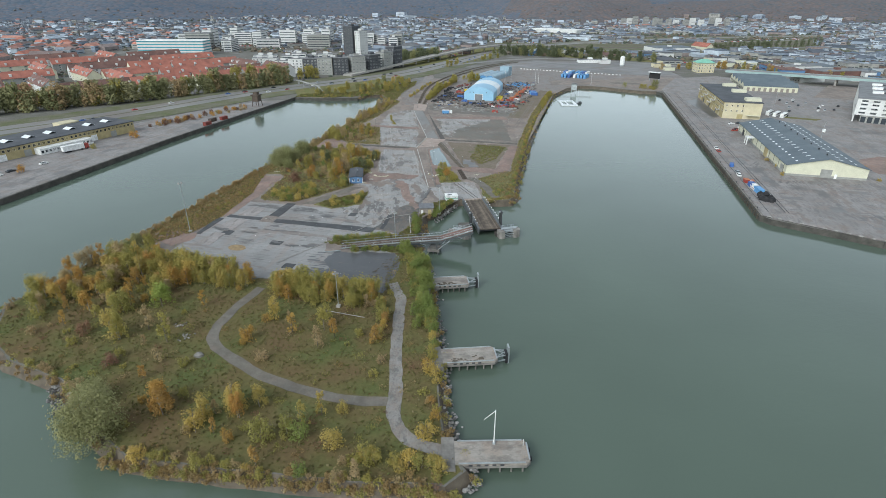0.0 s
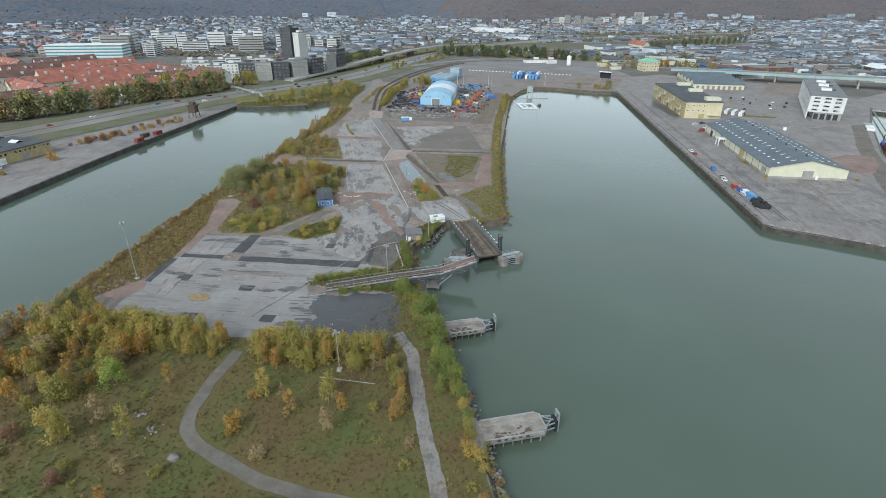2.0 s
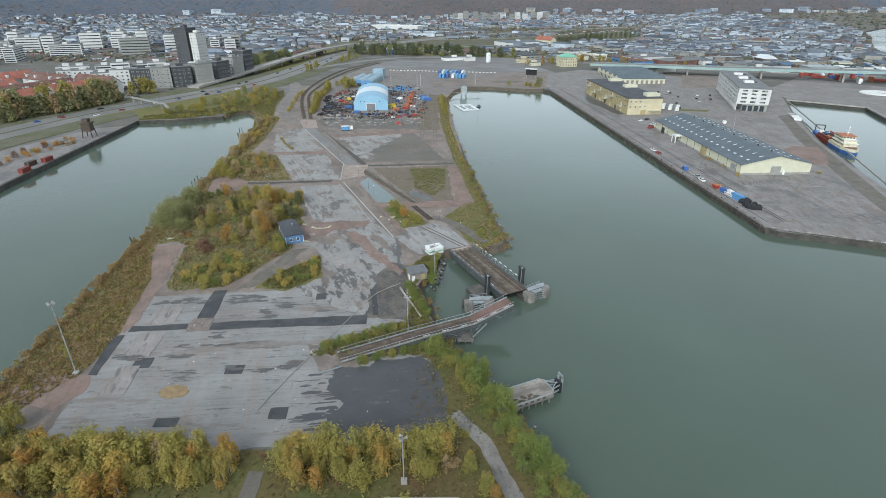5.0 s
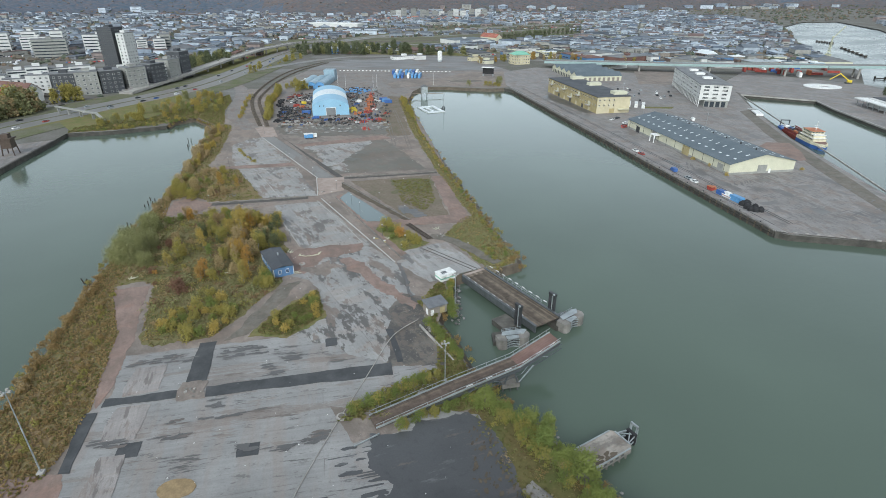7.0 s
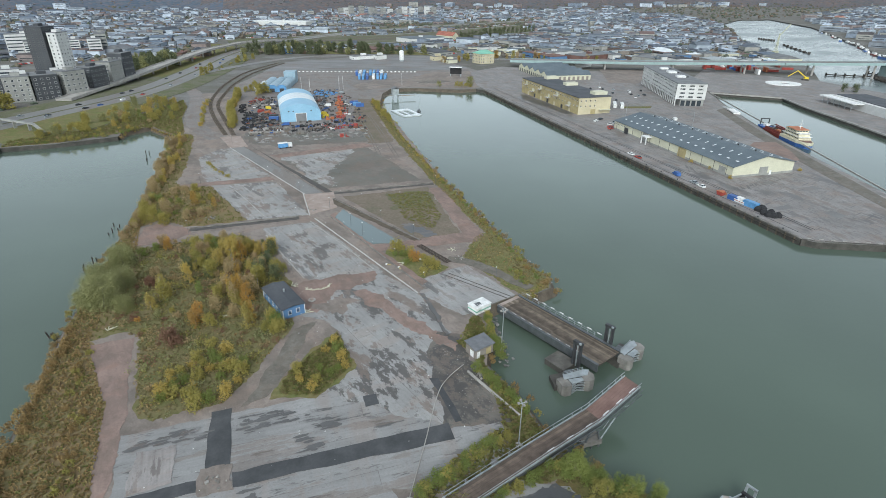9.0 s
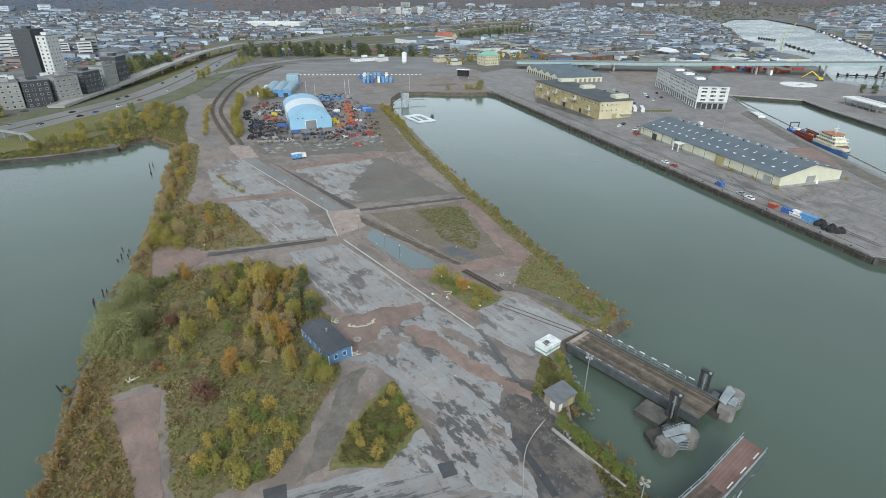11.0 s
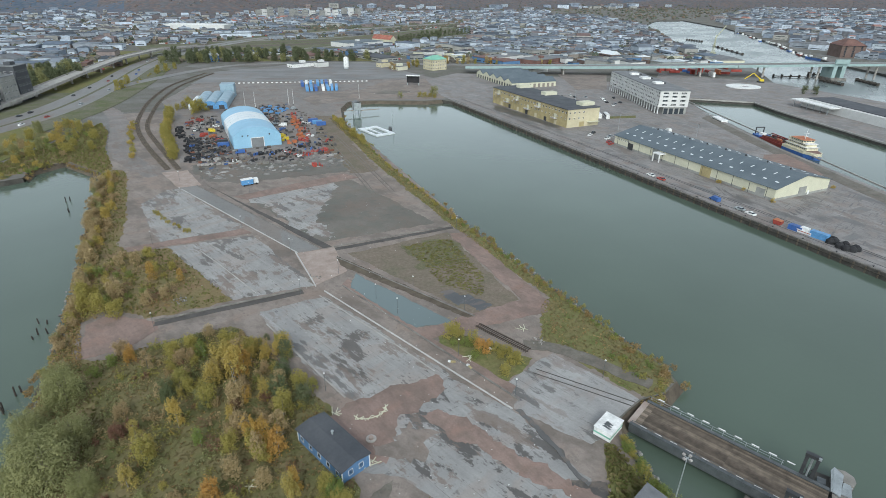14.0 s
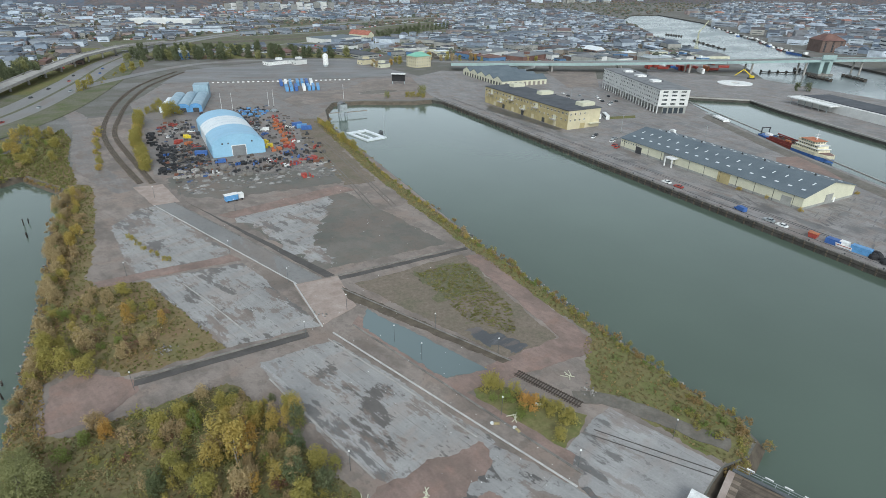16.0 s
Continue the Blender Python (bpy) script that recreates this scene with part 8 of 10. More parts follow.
def crown_mesh(name, mat, seed, h, rad, count, leaf, lobes, low=0.25, taper=0.6):
    """A crown of many small leaf clumps in uneven lobes, with gaps between them."""
    r = np.random.RandomState(seed)
    zc = h * (low + (1 - low) * r.rand(lobes) ** 0.9 * 0.82)
    spread = rad * (1 - taper * np.clip((zc / h - low) / (1 - low), 0, 1)) * np.sqrt(r.rand(lobes)) * 0.85
    ang = r.rand(lobes) * math.tau
    cen = np.stack([spread * np.cos(ang), spread * np.sin(ang), zc], 1)
    lr = rad * (0.15 + 0.30 * r.rand(lobes) ** 1.3)
    who = r.randint(0, lobes, count)
    d = r.randn(count, 3)
    d /= np.linalg.norm(d, axis=1)[:, None]
    p = cen[who] + d * (lr[who] * (0.15 + 0.98 * r.rand(count) ** 0.6))[:, None] * np.array([1, 1, 1.45])
    nrm = d + np.array([0, 0, 0.45]) + 0.36 * r.randn(count, 3)
    nrm /= np.linalg.norm(nrm, axis=1)[:, None]
    a_ = np.cross(nrm, r.randn(count, 3))
    a_ /= np.linalg.norm(a_, axis=1)[:, None]
    b_ = np.cross(nrm, a_)
    s = (leaf * (0.6 + 0.8 * r.rand(count)))[:, None]
    v = np.stack([p - a_ * s * 0.7, p + a_ * s * 0.35 - b_ * s * 0.6, p + a_ * s * 0.35 + b_ * s * 0.6], 1).reshape(-1, 3)
    v[:, 2] = np.maximum(v[:, 2], 0.02)
    return clump_mesh(name, v, mat), v


def trunk_mesh(seed, h, rad, stems, mat):
    r = random.Random(seed)
    g = Geo()
    for k in range(stems):
        bx, by = (r.uniform(-0.25, 0.25) * stems, r.uniform(-0.25, 0.25) * stems)
        top = Vector((bx + r.uniform(-0.4, 0.4) * stems * 0.5, by + r.uniform(-0.4, 0.4) * stems * 0.5, h * r.uniform(0.75, 0.9)))
        mid = Vector((bx, by, 0)).lerp(top, 0.45)
        w = 0.011 * h + 0.02
        g.tube((bx, by, -0.3), mid, w, w * 0.7, 5).tube(mid, top, w * 0.7, w * 0.15, 5)
        for j in range(4):
            q = Vector((bx, by, 0)).lerp(top, 0.35 + 0.13 * j)
            a_ = r.uniform(0, math.tau)
            g.tube(q, q + Vector((math.cos(a_) * rad * 0.7, math.sin(a_) * rad * 0.7, h * 0.16)), w * 0.35, w * 0.08, 3)
    return g.mesh("trunk", mat)


# height, radius, clumps, clump size, lobes, lowest part, taper, stems
SHAPES = {"birch": (7.6, 2.3, 1500, 0.235, 46, 0.10, 0.58, 2), "tree": (7.2, 3.1, 1900, 0.275, 60, 0.10, 0.45, 2), "bush": (3.4, 2.2, 900, 0.222, 38, 0.05, 0.35, 4),
          "willow": (8.6, 6.4, 10500, 0.25, 170, 0.04, 0.35, 6), "thin": (7.0, 1.7, 680, 0.24, 26, 0.12, 0.6, 1), "reed": (2.0, 1.8, 270, 0.28, 16, 0.05, 0.2, 3), "street": (13.0, 4.8, 900, 0.8, 40, 0.1, 0.45, 1),
          "scrub": (1.1, 2.3, 150, 0.24, 14, 0.02, 0.2, 1)}
CROWNS, TRUNKS = {}, {}
WORDS = {"leaf_yellow": "yellow autumn leaves", "leaf_orange": "orange autumn leaves", "leaf_olive": "olive-green leaves", "leaf_green": "fresh green leaves", "leaf_willow": "grey-green leaves", "leaf_brown": "bare brown twigs", "leaf_dark": "dark green leaves", "leaf_russet": "dark russet twigs", "leaf_reed": "dry brown reed blades", "leaf_fresh": "fresh green leaves", "leaf_grey": "thinning grey-green leaves"}
NAMES = {"birch": ("birch_tree", "slender young birch with ", "tree"), "tree": ("tree", "young broad tree with ", "tree"), "bush": ("bush", "low dense bush with ", "bush"), "willow": ("willow_tree", "large spreading willow at the water with ", "tree"),
         "thin": ("sapling", "sparse young tree with ", "tree"), "reed": ("shrub", "low bank shrub with ", "shrub"), "street": ("street_tree", "tall roadside tree with ", "tree"), "scrub": ("shrub", "low sprawling bramble with ", "shrub")}
tr_rng = random.Random(42)
MADE, REST = {}, {}
LIMIT = {"bush": 200, "shrub": 80, "street_tree": 70, "tree": 130, "birch_tree": 130}


def tree(shape, x, y, leaf, size=1.0, z=0.0):
    h, rad, count, lf, lobes, low, taper, stems = SHAPES[shape]
    v = tr_rng.randrange(4 if shape != "willow" else 2)
    if (shape, leaf, v) not in CROWNS:
        CROWNS[shape, leaf, v] = crown_mesh("crown", leaf, 100 * v + len(CROWNS), h, rad, count, lf, lobes, low, taper)
    if (shape, v) not in TRUNKS:
        TRUNKS[shape, v] = trunk_mesh(v + len(TRUNKS), h, rad, stems, "birch" if shape == "birch" else "bark")
    name, words, cat = NAMES[shape]
    sx = size * tr_rng.uniform(0.85, 1.15)
    MADE[name] = MADE.get(name, 0) + 1
    if MADE[name] > LIMIT.get(name, 230):
        # past a few hundred of a kind the rest of a thicket is one mesh
        m = np.array(pose(x, y, z, 0, 0, tr_rng.uniform(0, 360)) @ Matrix.Diagonal((sx, sx, size * tr_rng.uniform(0.85, 1.2), 1)))
        REST.setdefault((leaf, cat), []).append(CROWNS[shape, leaf, v][1] @ m[:3, :3].T + m[:3, 3])
        return None
    t = thing(name, words + WORDS[leaf], cat, pose(x, y, z, 0, 0, tr_rng.uniform(0, 360)) @ Matrix.Diagonal((sx, sx, size * tr_rng.uniform(0.85, 1.2), 1)))
    part("trunk", TRUNKS[shape, v], None, t)
    part("crown", CROWNS[shape, leaf, v][0], None, t)
    return t


def grove(poly, count, gap, seed, kinds, sizes=(0.7, 1.2), keep_out=()):
    for x, y in scatter(poly, count, gap, seed, keep_out):
        shape, leaf = tr_rng.choice(kinds)
        tree(shape, x, y, leaf, tr_rng.uniform(*sizes))


def hedge(line, step, spread, kinds, sizes=(0.7, 1.1)):
    for (x0, y0), (x1, y1) in zip(line, line[1:]):
        for k in range(max(1, int(math.hypot(x1 - x0, y1 - y0) / step))):
            f = (k + tr_rng.random()) / max(1, int(math.hypot(x1 - x0, y1 - y0) / step))
            shape, leaf = tr_rng.choice(kinds)
            tree(shape, x0 + (x1 - x0) * f + tr_rng.uniform(-spread, spread), y0 + (y1 - y0) * f + tr_rng.uniform(-spread, spread), leaf, tr_rng.uniform(*sizes))


PATHS = [ribbon([(-92, 134), (-93, 120), (-92, 109), (-88, 102), (-78, 97), (-68, 93), (-55, 90.5), (-44, 90), (-33, 92)], 4.4), ribbon([(-46, 137), (-44, 127), (-38.5, 108), (-34.5, 96), (-32.5, 88), (-29, 83), (-24, 80.5), (-16, 80.5)], 3.4)]
Y, O, L_, G, W_, B_, R_ = "leaf_yellow", "leaf_orange", "leaf_olive", "leaf_green", "leaf_willow", "leaf_brown", "leaf_russet"
# south tip: single trees
for shape, x, y, leaf, s in [("willow", -92, 66, W_, 1.35), ("willow", -101, 75, W_, 0.75), ("tree", -115, 116, "leaf_fresh", 1.0), ("bush", -73, 74, Y, 1.1), ("birch", -72.5, 76.5, Y, 0.75), ("birch", -84, 77, O, 0.9), ("birch", -82.5, 76, O, 0.85), ("birch", -85.5, 78.5, O, 0.8),
                             ("birch", -67, 80, Y, 0.85), ("birch", -65.5, 78.5, O, 0.75), ("birch", -68.5, 82, Y, 0.9), ("birch", -63, 83.5, Y, 0.6), ("bush", -57, 74, L_, 1.15), ("birch", -53, 77, L_, 0.65), ("bush", -49.5, 76.5, G, 0.9), ("thin", -50, 79, Y, 0.8), ("bush", -42, 76, Y, 0.9),
                             ("birch", -117, 99, Y, 0.95), ("birch", -114, 98, L_, 0.9), ("thin", -101, 100, L_, 1.1), ("birch", -78, 117, Y, 0.8), ("birch", -46, 113, O, 0.6), ("bush", -80, 106, O, 0.95), ("bush", -23.5, 83.5, Y, 0.9), ("bush", -79, 63.5, Y, 0.75), ("bush", -56, 66, Y, 0.4), ("bush", -45, 67.5, G, 0.6),
                             ("thin", -110, 104, B_, 1), ("thin", -60, 107, B_, 0.8), ("birch", -120, 128, O, 0.75), ("tree", -124, 110, L_, 0.8), ("bush", -126, 98, R_, 0.9), ("bush", -108, 88, R_, 0.8), ("thin", -70, 112, O, 0.8), ("thin", -58, 113, O, 0.8), ("thin", -62, 115, L_, 0.9), ("thin", -48, 84, Y, 0.8), ("bush", -44, 86, Y, 0.6), ("thin", -63, 120, L_, 0.8), ("bush", -34, 74, L_, 1.0), ("bush", -25, 75, Y, 0.9)]:
    tree(shape, x, y, leaf, s if shape == "willow" else s * 1.3)
ROW = [("birch", Y), ("tree", Y), ("birch", L_), ("tree", L_), ("birch", O), ("tree", L_), ("tree", L_), ("birch", Y), ("thin", B_), ("tree", Y)]
hedge([(-150, 138), (-128, 138), (-97, 135)], 1.15, 1.4, ROW, (0.82, 1.12))
hedge([(-146, 134), (-128, 133), (-97, 131)], 1.5, 1.6, [("birch", Y), ("tree", Y), ("tree", L_), ("birch", L_)], (0.65, 1.0))
hedge([(-89, 134), (-70, 134.5), (-53, 134)], 1.05, 1.4, ROW, (0.82, 1.1))
hedge([(-86, 129.5), (-53, 129.5)], 1.8, 1.8, ROW, (0.6, 0.95))
grove([(-158, 108), (-150, 100), (-128, 104), (-118, 122), (-112, 134), (-150, 142), (-160, 140)], 60, 2.3, 3, [("birch", L_), ("birch", Y), ("thin", O), ("tree", L_), ("tree", B_), ("birch", O), ("bush", L_)], (0.75, 1.2))
grove([(-158, 140), (-152, 138), (-138, 145), (-150, 152), (-160, 152)], 12, 2.2, 5, [("tree", L_), ("bush", W_), ("tree", W_)], (0.6, 0.95))
grove(SOUTH, 90, 3.2, 6, [("bush", L_), ("bush", B_), ("thin", B_), ("bush", O), ("reed", L_), ("thin", O), ("reed", B_)], (0.4, 0.85), [ribbon([(-92, 133), (-92, 109), (-88, 102), (-68, 93), (-44, 90), (-33, 92)], 8), ribbon([(-46, 136), (-44, 127), (-34.5, 96), (-29, 83), (-17, 80.5)], 7)])
hedge([(-130, 84), (-112, 79), (-98, 70)], 2.2, 1.0, [("bush", B_), ("reed", L_), ("reed", B_)], (0.5, 0.9))
hedge([(-84, 64), (-60, 65.5), (-36, 68.5), (-18, 72.5)], 1.5, 1.0, [("reed", "leaf_reed"), ("reed", L_), ("reed", "leaf_reed"), ("reed", B_), ("bush", L_)], (0.45, 0.8))
for k in range(64):
    f = k / 63
    tree("reed", -86 + 72 * f + tr_rng.uniform(-0.6, 0.6), 61.2 + 9.4 * f ** 1.2 + tr_rng.uniform(-0.5, 0.7), ("leaf_reed", "leaf_reed", B_, L_)[k % 4], tr_rng.uniform(0.6, 0.95), -1.6)
hedge([(-38, 73), (-26, 74), (-18, 76)], 1.6, 1.6, [("bush", Y), ("bush", L_), ("bush", Y)], (0.6, 0.95))
COASTLINE = [(-48, 163), (-40.5, 146), (-33, 122), (-26, 100)]
hedge(COASTLINE[:3], 1.0, 1.6, [("bush", G), ("bush", G), ("bush", G), ("tree", G), ("bush", L_)], (0.6, 1.0))
hedge([(x - 3.5, y + 1) for x, y in COASTLINE[:3]], 1.6, 1.4, [("bush", G), ("bush", G), ("bush", L_)], (0.6, 1.0))
hedge(COASTLINE[2:], 2.0, 1.5, [("bush", L_), ("bush", Y), ("bush", G), ("bush", O)], (0.5, 0.9))
hedge([(-27, 98), (-23, 87)], 2.4, 1.2, [("reed", L_), ("bush", O), ("reed", B_)], (0.5, 0.9))
hedge([(-50, 133), (-45, 113)], 2.4, 1.2, [("birch", O), ("birch", Y), ("tree", L_)], (0.45, 0.75))
# ramp and cove
hedge([(-85, 171.5), (-73, 177), (-62, 181.5)], 0.9, 1.1, [("bush", G), ("bush", G), ("bush", G), ("bush", L_)], (0.55, 0.85))
hedge([(-75, 165.2), (-66, 168.4), (-56, 170.8)], 1.3, 0.7, [("bush", G), ("bush", G), ("bush", L_)], (0.5, 0.75))
hedge([(-57, 169), (-48, 164)], 0.9, 2.0, [("bush", G), ("bush", G), ("tree", G)], (0.65, 1.0))
hedge([(-61, 203), (-55.5, 186)], 0.6, 0.9, [("bush", G), ("reed", L_), ("reed", G), ("bush", G)], (0.5, 0.8))
hedge([(-53.5, 206), (-52, 219), (-50, 225)], 0.75, 0.8, [("bush", L_), ("reed", L_), ("bush", G), ("bush", G)], (0.5, 0.8))
for k in range(26):
    f = k / 25
    tree("reed", -37 + 15 * f + tr_rng.uniform(-0.5, 0.5), 231 + 11 * f * f + tr_rng.uniform(-0.6, 1.2), ("leaf_reed", L_, B_)[k % 3], tr_rng.uniform(0.6, 0.95), -0.9)
# west bank
hedge([(-159, 154), (-160, 200), (-161, 250)], 1.4, 1.4, [("reed", "leaf_reed"), ("reed", "leaf_reed"), ("reed", B_), ("reed", "leaf_reed")], (0.55, 0.95))
hedge([(-154, 156), (-148, 200), (-155, 238)], 1.9, 2.0, [("reed", "leaf_reed"), ("reed", "leaf_reed"), ("reed", L_)], (0.45, 0.8))
# thick growth in the north of the copse
grove([(-158, 300), (-148, 262), (-136, 262), (-130, 272), (-124, 262), (-108, 262), (-106, 278), (-116, 300)], 44, 1.9, 35, [("tree", L_), ("bush", "leaf_dark"), ("bush", L_), ("tree", "leaf_dark"), ("bush", W_), ("thin", B_), ("bush", B_), ("tree", B_), ("bush", G), ("birch", Y), ("bush", R_)], (0.45, 0.85))
# the copse: willows on the bank, single trees in tawny grass, a thicker wood to its north-east
for shape, x, y, leaf, sz in [("willow", -155.5, 262, W_, 1.0), ("willow", -158.5, 270, W_, 0.85), ("willow", -152, 272, W_, 0.7), ("willow", -155.5, 286, W_, 0.8), ("willow", -149, 257, W_, 0.55), ("willow", -158, 295, W_, 0.6), ("willow", -159.5, 263, W_, 0.8), ("willow", -160, 277, W_, 0.75),
                              ("birch", -133.2, 267.5, Y, 1.0), ("birch", -139, 260, L_, 1.0), ("birch", -138, 261.5, Y, 0.9), ("birch", -141.6, 255, Y, 0.75), ("birch", -129.3, 260, G, 0.75), ("birch", -129, 242.5, O, 0.85), ("birch", -128, 244, O, 0.95), ("tree", -125, 241.5, L_, 0.6),
                              ("birch", -115, 238.5, Y, 1.05), ("birch", -114.3, 240, O, 0.9), ("birch", -117.7, 253, O, 1.2), ("thin", -116.5, 255, B_, 1.35), ("thin", -119, 251, B_, 1.2), ("birch", -115.5, 251, O, 1.05), ("thin", -114, 256, B_, 1.3), ("tree", -121.5, 260, B_, 1.0), ("birch", -113, 260, L_, 1.0),
                              ("thin", -120, 256, O, 1.3), ("birch", -120.2, 278, Y, 1.35), ("tree", -122.9, 284, Y, 1.1), ("birch", -118, 281, O, 1.2), ("tree", -125, 279, Y, 0.9), ("tree", -134.7, 278, "leaf_dark", 0.9), ("tree", -132, 280, L_, 0.8), ("tree", -144.4, 269, R_, 0.6), ("bush", -142.5, 271, R_, 0.9),
                              ("bush", -145.7, 250.5, R_, 0.8), ("bush", -144.5, 249.5, O, 0.5), ("bush", -134.6, 236.5, R_, 1.35), ("bush", -132.8, 235, R_, 1.0), ("tree", -107.6, 263.5, "leaf_dark", 0.75), ("tree", -104.6, 267.5, L_, 0.6), ("tree", -109.9, 275.5, "leaf_dark", 0.75), ("tree", -107, 270, L_, 0.75),
                              ("tree", -112, 268, "leaf_dark", 0.85), ("tree", -107.7, 236.8, G, 0.75), ("tree", -108.8, 238.5, L_, 0.7), ("tree", -110.5, 235, L_, 0.55), ("birch", -126.9, 291, G, 0.8), ("bush", -150.7, 294, G, 1.0), ("bush", -147, 297, G, 0.9), ("thin", -139.3, 291.6, B_, 1.1), ("tree", -143, 296, O, 0.7),
                              ("tree", -127, 272, L_, 0.9), ("tree", -116, 287, L_, 0.8), ("tree", -121, 270, B_, 0.95), ("bush", -136, 252, L_, 0.5), ("bush", -124, 232, L_, 0.8), ("bush", -120, 227.5, Y, 1.1), ("bush", -127, 226, L_, 1.1)]:
    tree(shape, x, y, leaf, sz)
grove([(-127, 246), (-112, 244), (-105, 262), (-110, 285), (-120, 300), (-138, 298), (-132, 270)], 26, 2.6, 9, [("tree", L_), ("tree", B_), ("thin", B_), ("thin", O), ("tree", L_), ("bush", L_), ("birch", Y), ("bush", B_), ("tree", B_)], (0.55, 0.95), [[(-111, 238), (-98, 240), (-103, 257), (-115, 254)]])
grove(WOOD, 34, 2.2, 13, [("bush", L_), ("reed", L_), ("reed", B_), ("bush", B_), ("reed", R_), ("bush", W_)], (0.35, 0.75), [[(-111, 238), (-98, 240), (-103, 257), (-115, 254)]])
grove([(-134, 208), (-119, 209), (-112, 219), (-122, 228), (-134, 222)], 30, 1.8, 12, [("bush", L_), ("bush", L_), ("bush", G), ("bush", Y)], (0.6, 1.05))
grove([(-138, 296), (-112, 294), (-108, 288), (-106, 276), (-118, 288)], 14, 2.2, 34, [("tree", L_), ("bush", "leaf_dark"), ("bush", L_), ("thin", B_), ("tree", Y)], (0.45, 0.8))
hedge([(-107, 232), (-109, 240)], 1.2, 1.0, [("tree", L_), ("bush", L_)], (0.5, 0.8))
grove([(-158, 322), (-140, 320), (-122, 320), (-132, 350), (-145, 364), (-157, 360)], 30, 2.8, 14, [("birch", Y), ("tree", B_), ("bush", L_), ("bush", G), ("thin", B_), ("tree", L_), ("bush", B_), ("birch", O)], (0.5, 0.95), [[(-134, 318), (-116, 318), (-120, 335), (-128, 335)]])
hedge([(-160, 310), (-157, 345), (-160, 400), (-162, 440), (-160, 462)], 1.5, 1.8, [("tree", B_), ("bush", L_), ("bush", B_), ("bush", W_), ("bush", B_), ("reed", B_)], (0.5, 0.9))
hedge([(-156, 375), (-155, 420), (-157, 466)], 2.4, 2.0, [("birch", Y), ("bush", L_), ("bush", B_), ("bush", B_)], (0.45, 0.85))
hedge([(-139, 402), (-127, 374)], 2.0, 0.8, [("bush", L_), ("reed", Y)], (0.3, 0.55))
# islands in the paving
grove([(-107, 208), (-104, 215), (-93, 227), (-91, 214), (-99, 206)], 14, 1.7, 15, [("bush", L_), ("bush", Y), ("bush", L_), ("bush", G)], (0.5, 0.95))
grove([(-66, 277), (-58, 265), (-53, 257), (-61, 253), (-68, 271)], 14, 1.7, 16, [("bush", L_), ("bush", Y), ("bush", G), ("bush", L_)], (0.55, 1.0))
tree("bush", -61.5, 264, O, 1.15)
tree("bush", -66, 273, L_, 1.2)
# east bank
hedge([(-26, 236), (-26, 262), (-27, 300), (-28, 345)], 1.9, 0.8, [("reed", G), ("reed", L_), ("reed", "leaf_reed")], (0.45, 0.8))
hedge([(-33, 238), (-31, 250)], 1.4, 1.8, [("bush", L_), ("reed", G), ("reed", L_)], (0.5, 0.8))
hedge([(-28.5, 345), (-28, 430), (-26, 470)], 3.0, 0.8, [("bush", L_), ("reed", L_), ("reed", B_), ("reed", G), ("bush", Y)], (0.35, 0.75))
hedge([(-26.5, 470), (-24.5, 552)], 2.2, 1.3, [("tree", L_), ("bush", L_), ("bush", Y), ("bush", L_)], (0.4, 0.85))
tree("thin", -30, 347, B_, 0.9)
# north of the pier
grove([(-168, 505), (-172, 560), (-176, 590), (-200, 560), (-190, 515)], 26, 3.0, 18, [("tree", L_), ("bush", W_), ("bush", L_), ("bush", G)], (0.7, 1.2))
hedge([(-130, 480), (-133, 540), (-131, 600)], 2.4, 1.8, [("tree", L_), ("bush", Y), ("bush", L_)], (0.8, 1.3))
hedge([(-250, 472), (-225, 472), (-198, 482), (-188, 500)], 1.9, 2.2, [("bush", L_), ("reed", L_), ("reed", G)], (0.5, 0.9))
grove([(-245, 480), (-215, 490), (-185, 545), (-190, 600), (-215, 570)], 22, 5.0, 19, [("tree", L_), ("bush", L_), ("tree", W_), ("bush", Y)], (0.7, 1.3))
grove([(-250, 476), (-222, 474), (-196, 490), (-184, 505), (-172, 560), (-176, 600), (-205, 560), (-240, 500)], 34, 3.4, 41, [("tree", L_), ("bush", Y), ("bush", L_), ("tree", Y), ("bush", B_)], (0.6, 1.1))
hedge([(-150, 492), (-153, 540), (-152, 590)], 4.0, 1.4, [("bush", L_), ("bush", Y), ("reed", L_)], (0.5, 1.0))
grove([(-118, 640), (-104, 610), (-116, 590), (-126, 620)], 9, 3.5, 20, [("tree", L_), ("tree", L_)], (0.9, 1.4))
tree("bush", 49, 606, W_, 1.6)
tree("tree", 410, 479, "leaf_dark", 1.3)
tree("tree", 404, 485, "leaf_dark", 1.1)
grove([(62, 600), (78, 592), (80, 600), (64, 606)], 5, 4.0, 21, [("bush", L_), ("tree", W_)], (1.0, 1.6))
for x, y, s in ((-280, 294, 1.5), (-282, 215, 1.3), (-291, 336, 1.2), (-287, 345, 1.3), (-284, 350, 1.2), (-277, 380, 1.0), (-272, 395, 1.1), (-268, 405, 0.9), (-285, 265, 1.0)):
    tree("bush", x, y, O if s != 1.0 else L_, s)
grove([(-300, 320), (-285, 330), (-262, 405), (-275, 415)], 30, 3.0, 22, [("bush", R_), ("bush", O), ("bush", B_), ("bush", R_)], (0.7, 1.15))
for x, y, leaf in ((110, 306, Y), (110.5, 335, Y), (112, 322, Y), (155, 307, Y), (158, 330, O)):
    tree("bush", x, y, leaf, 0.6)
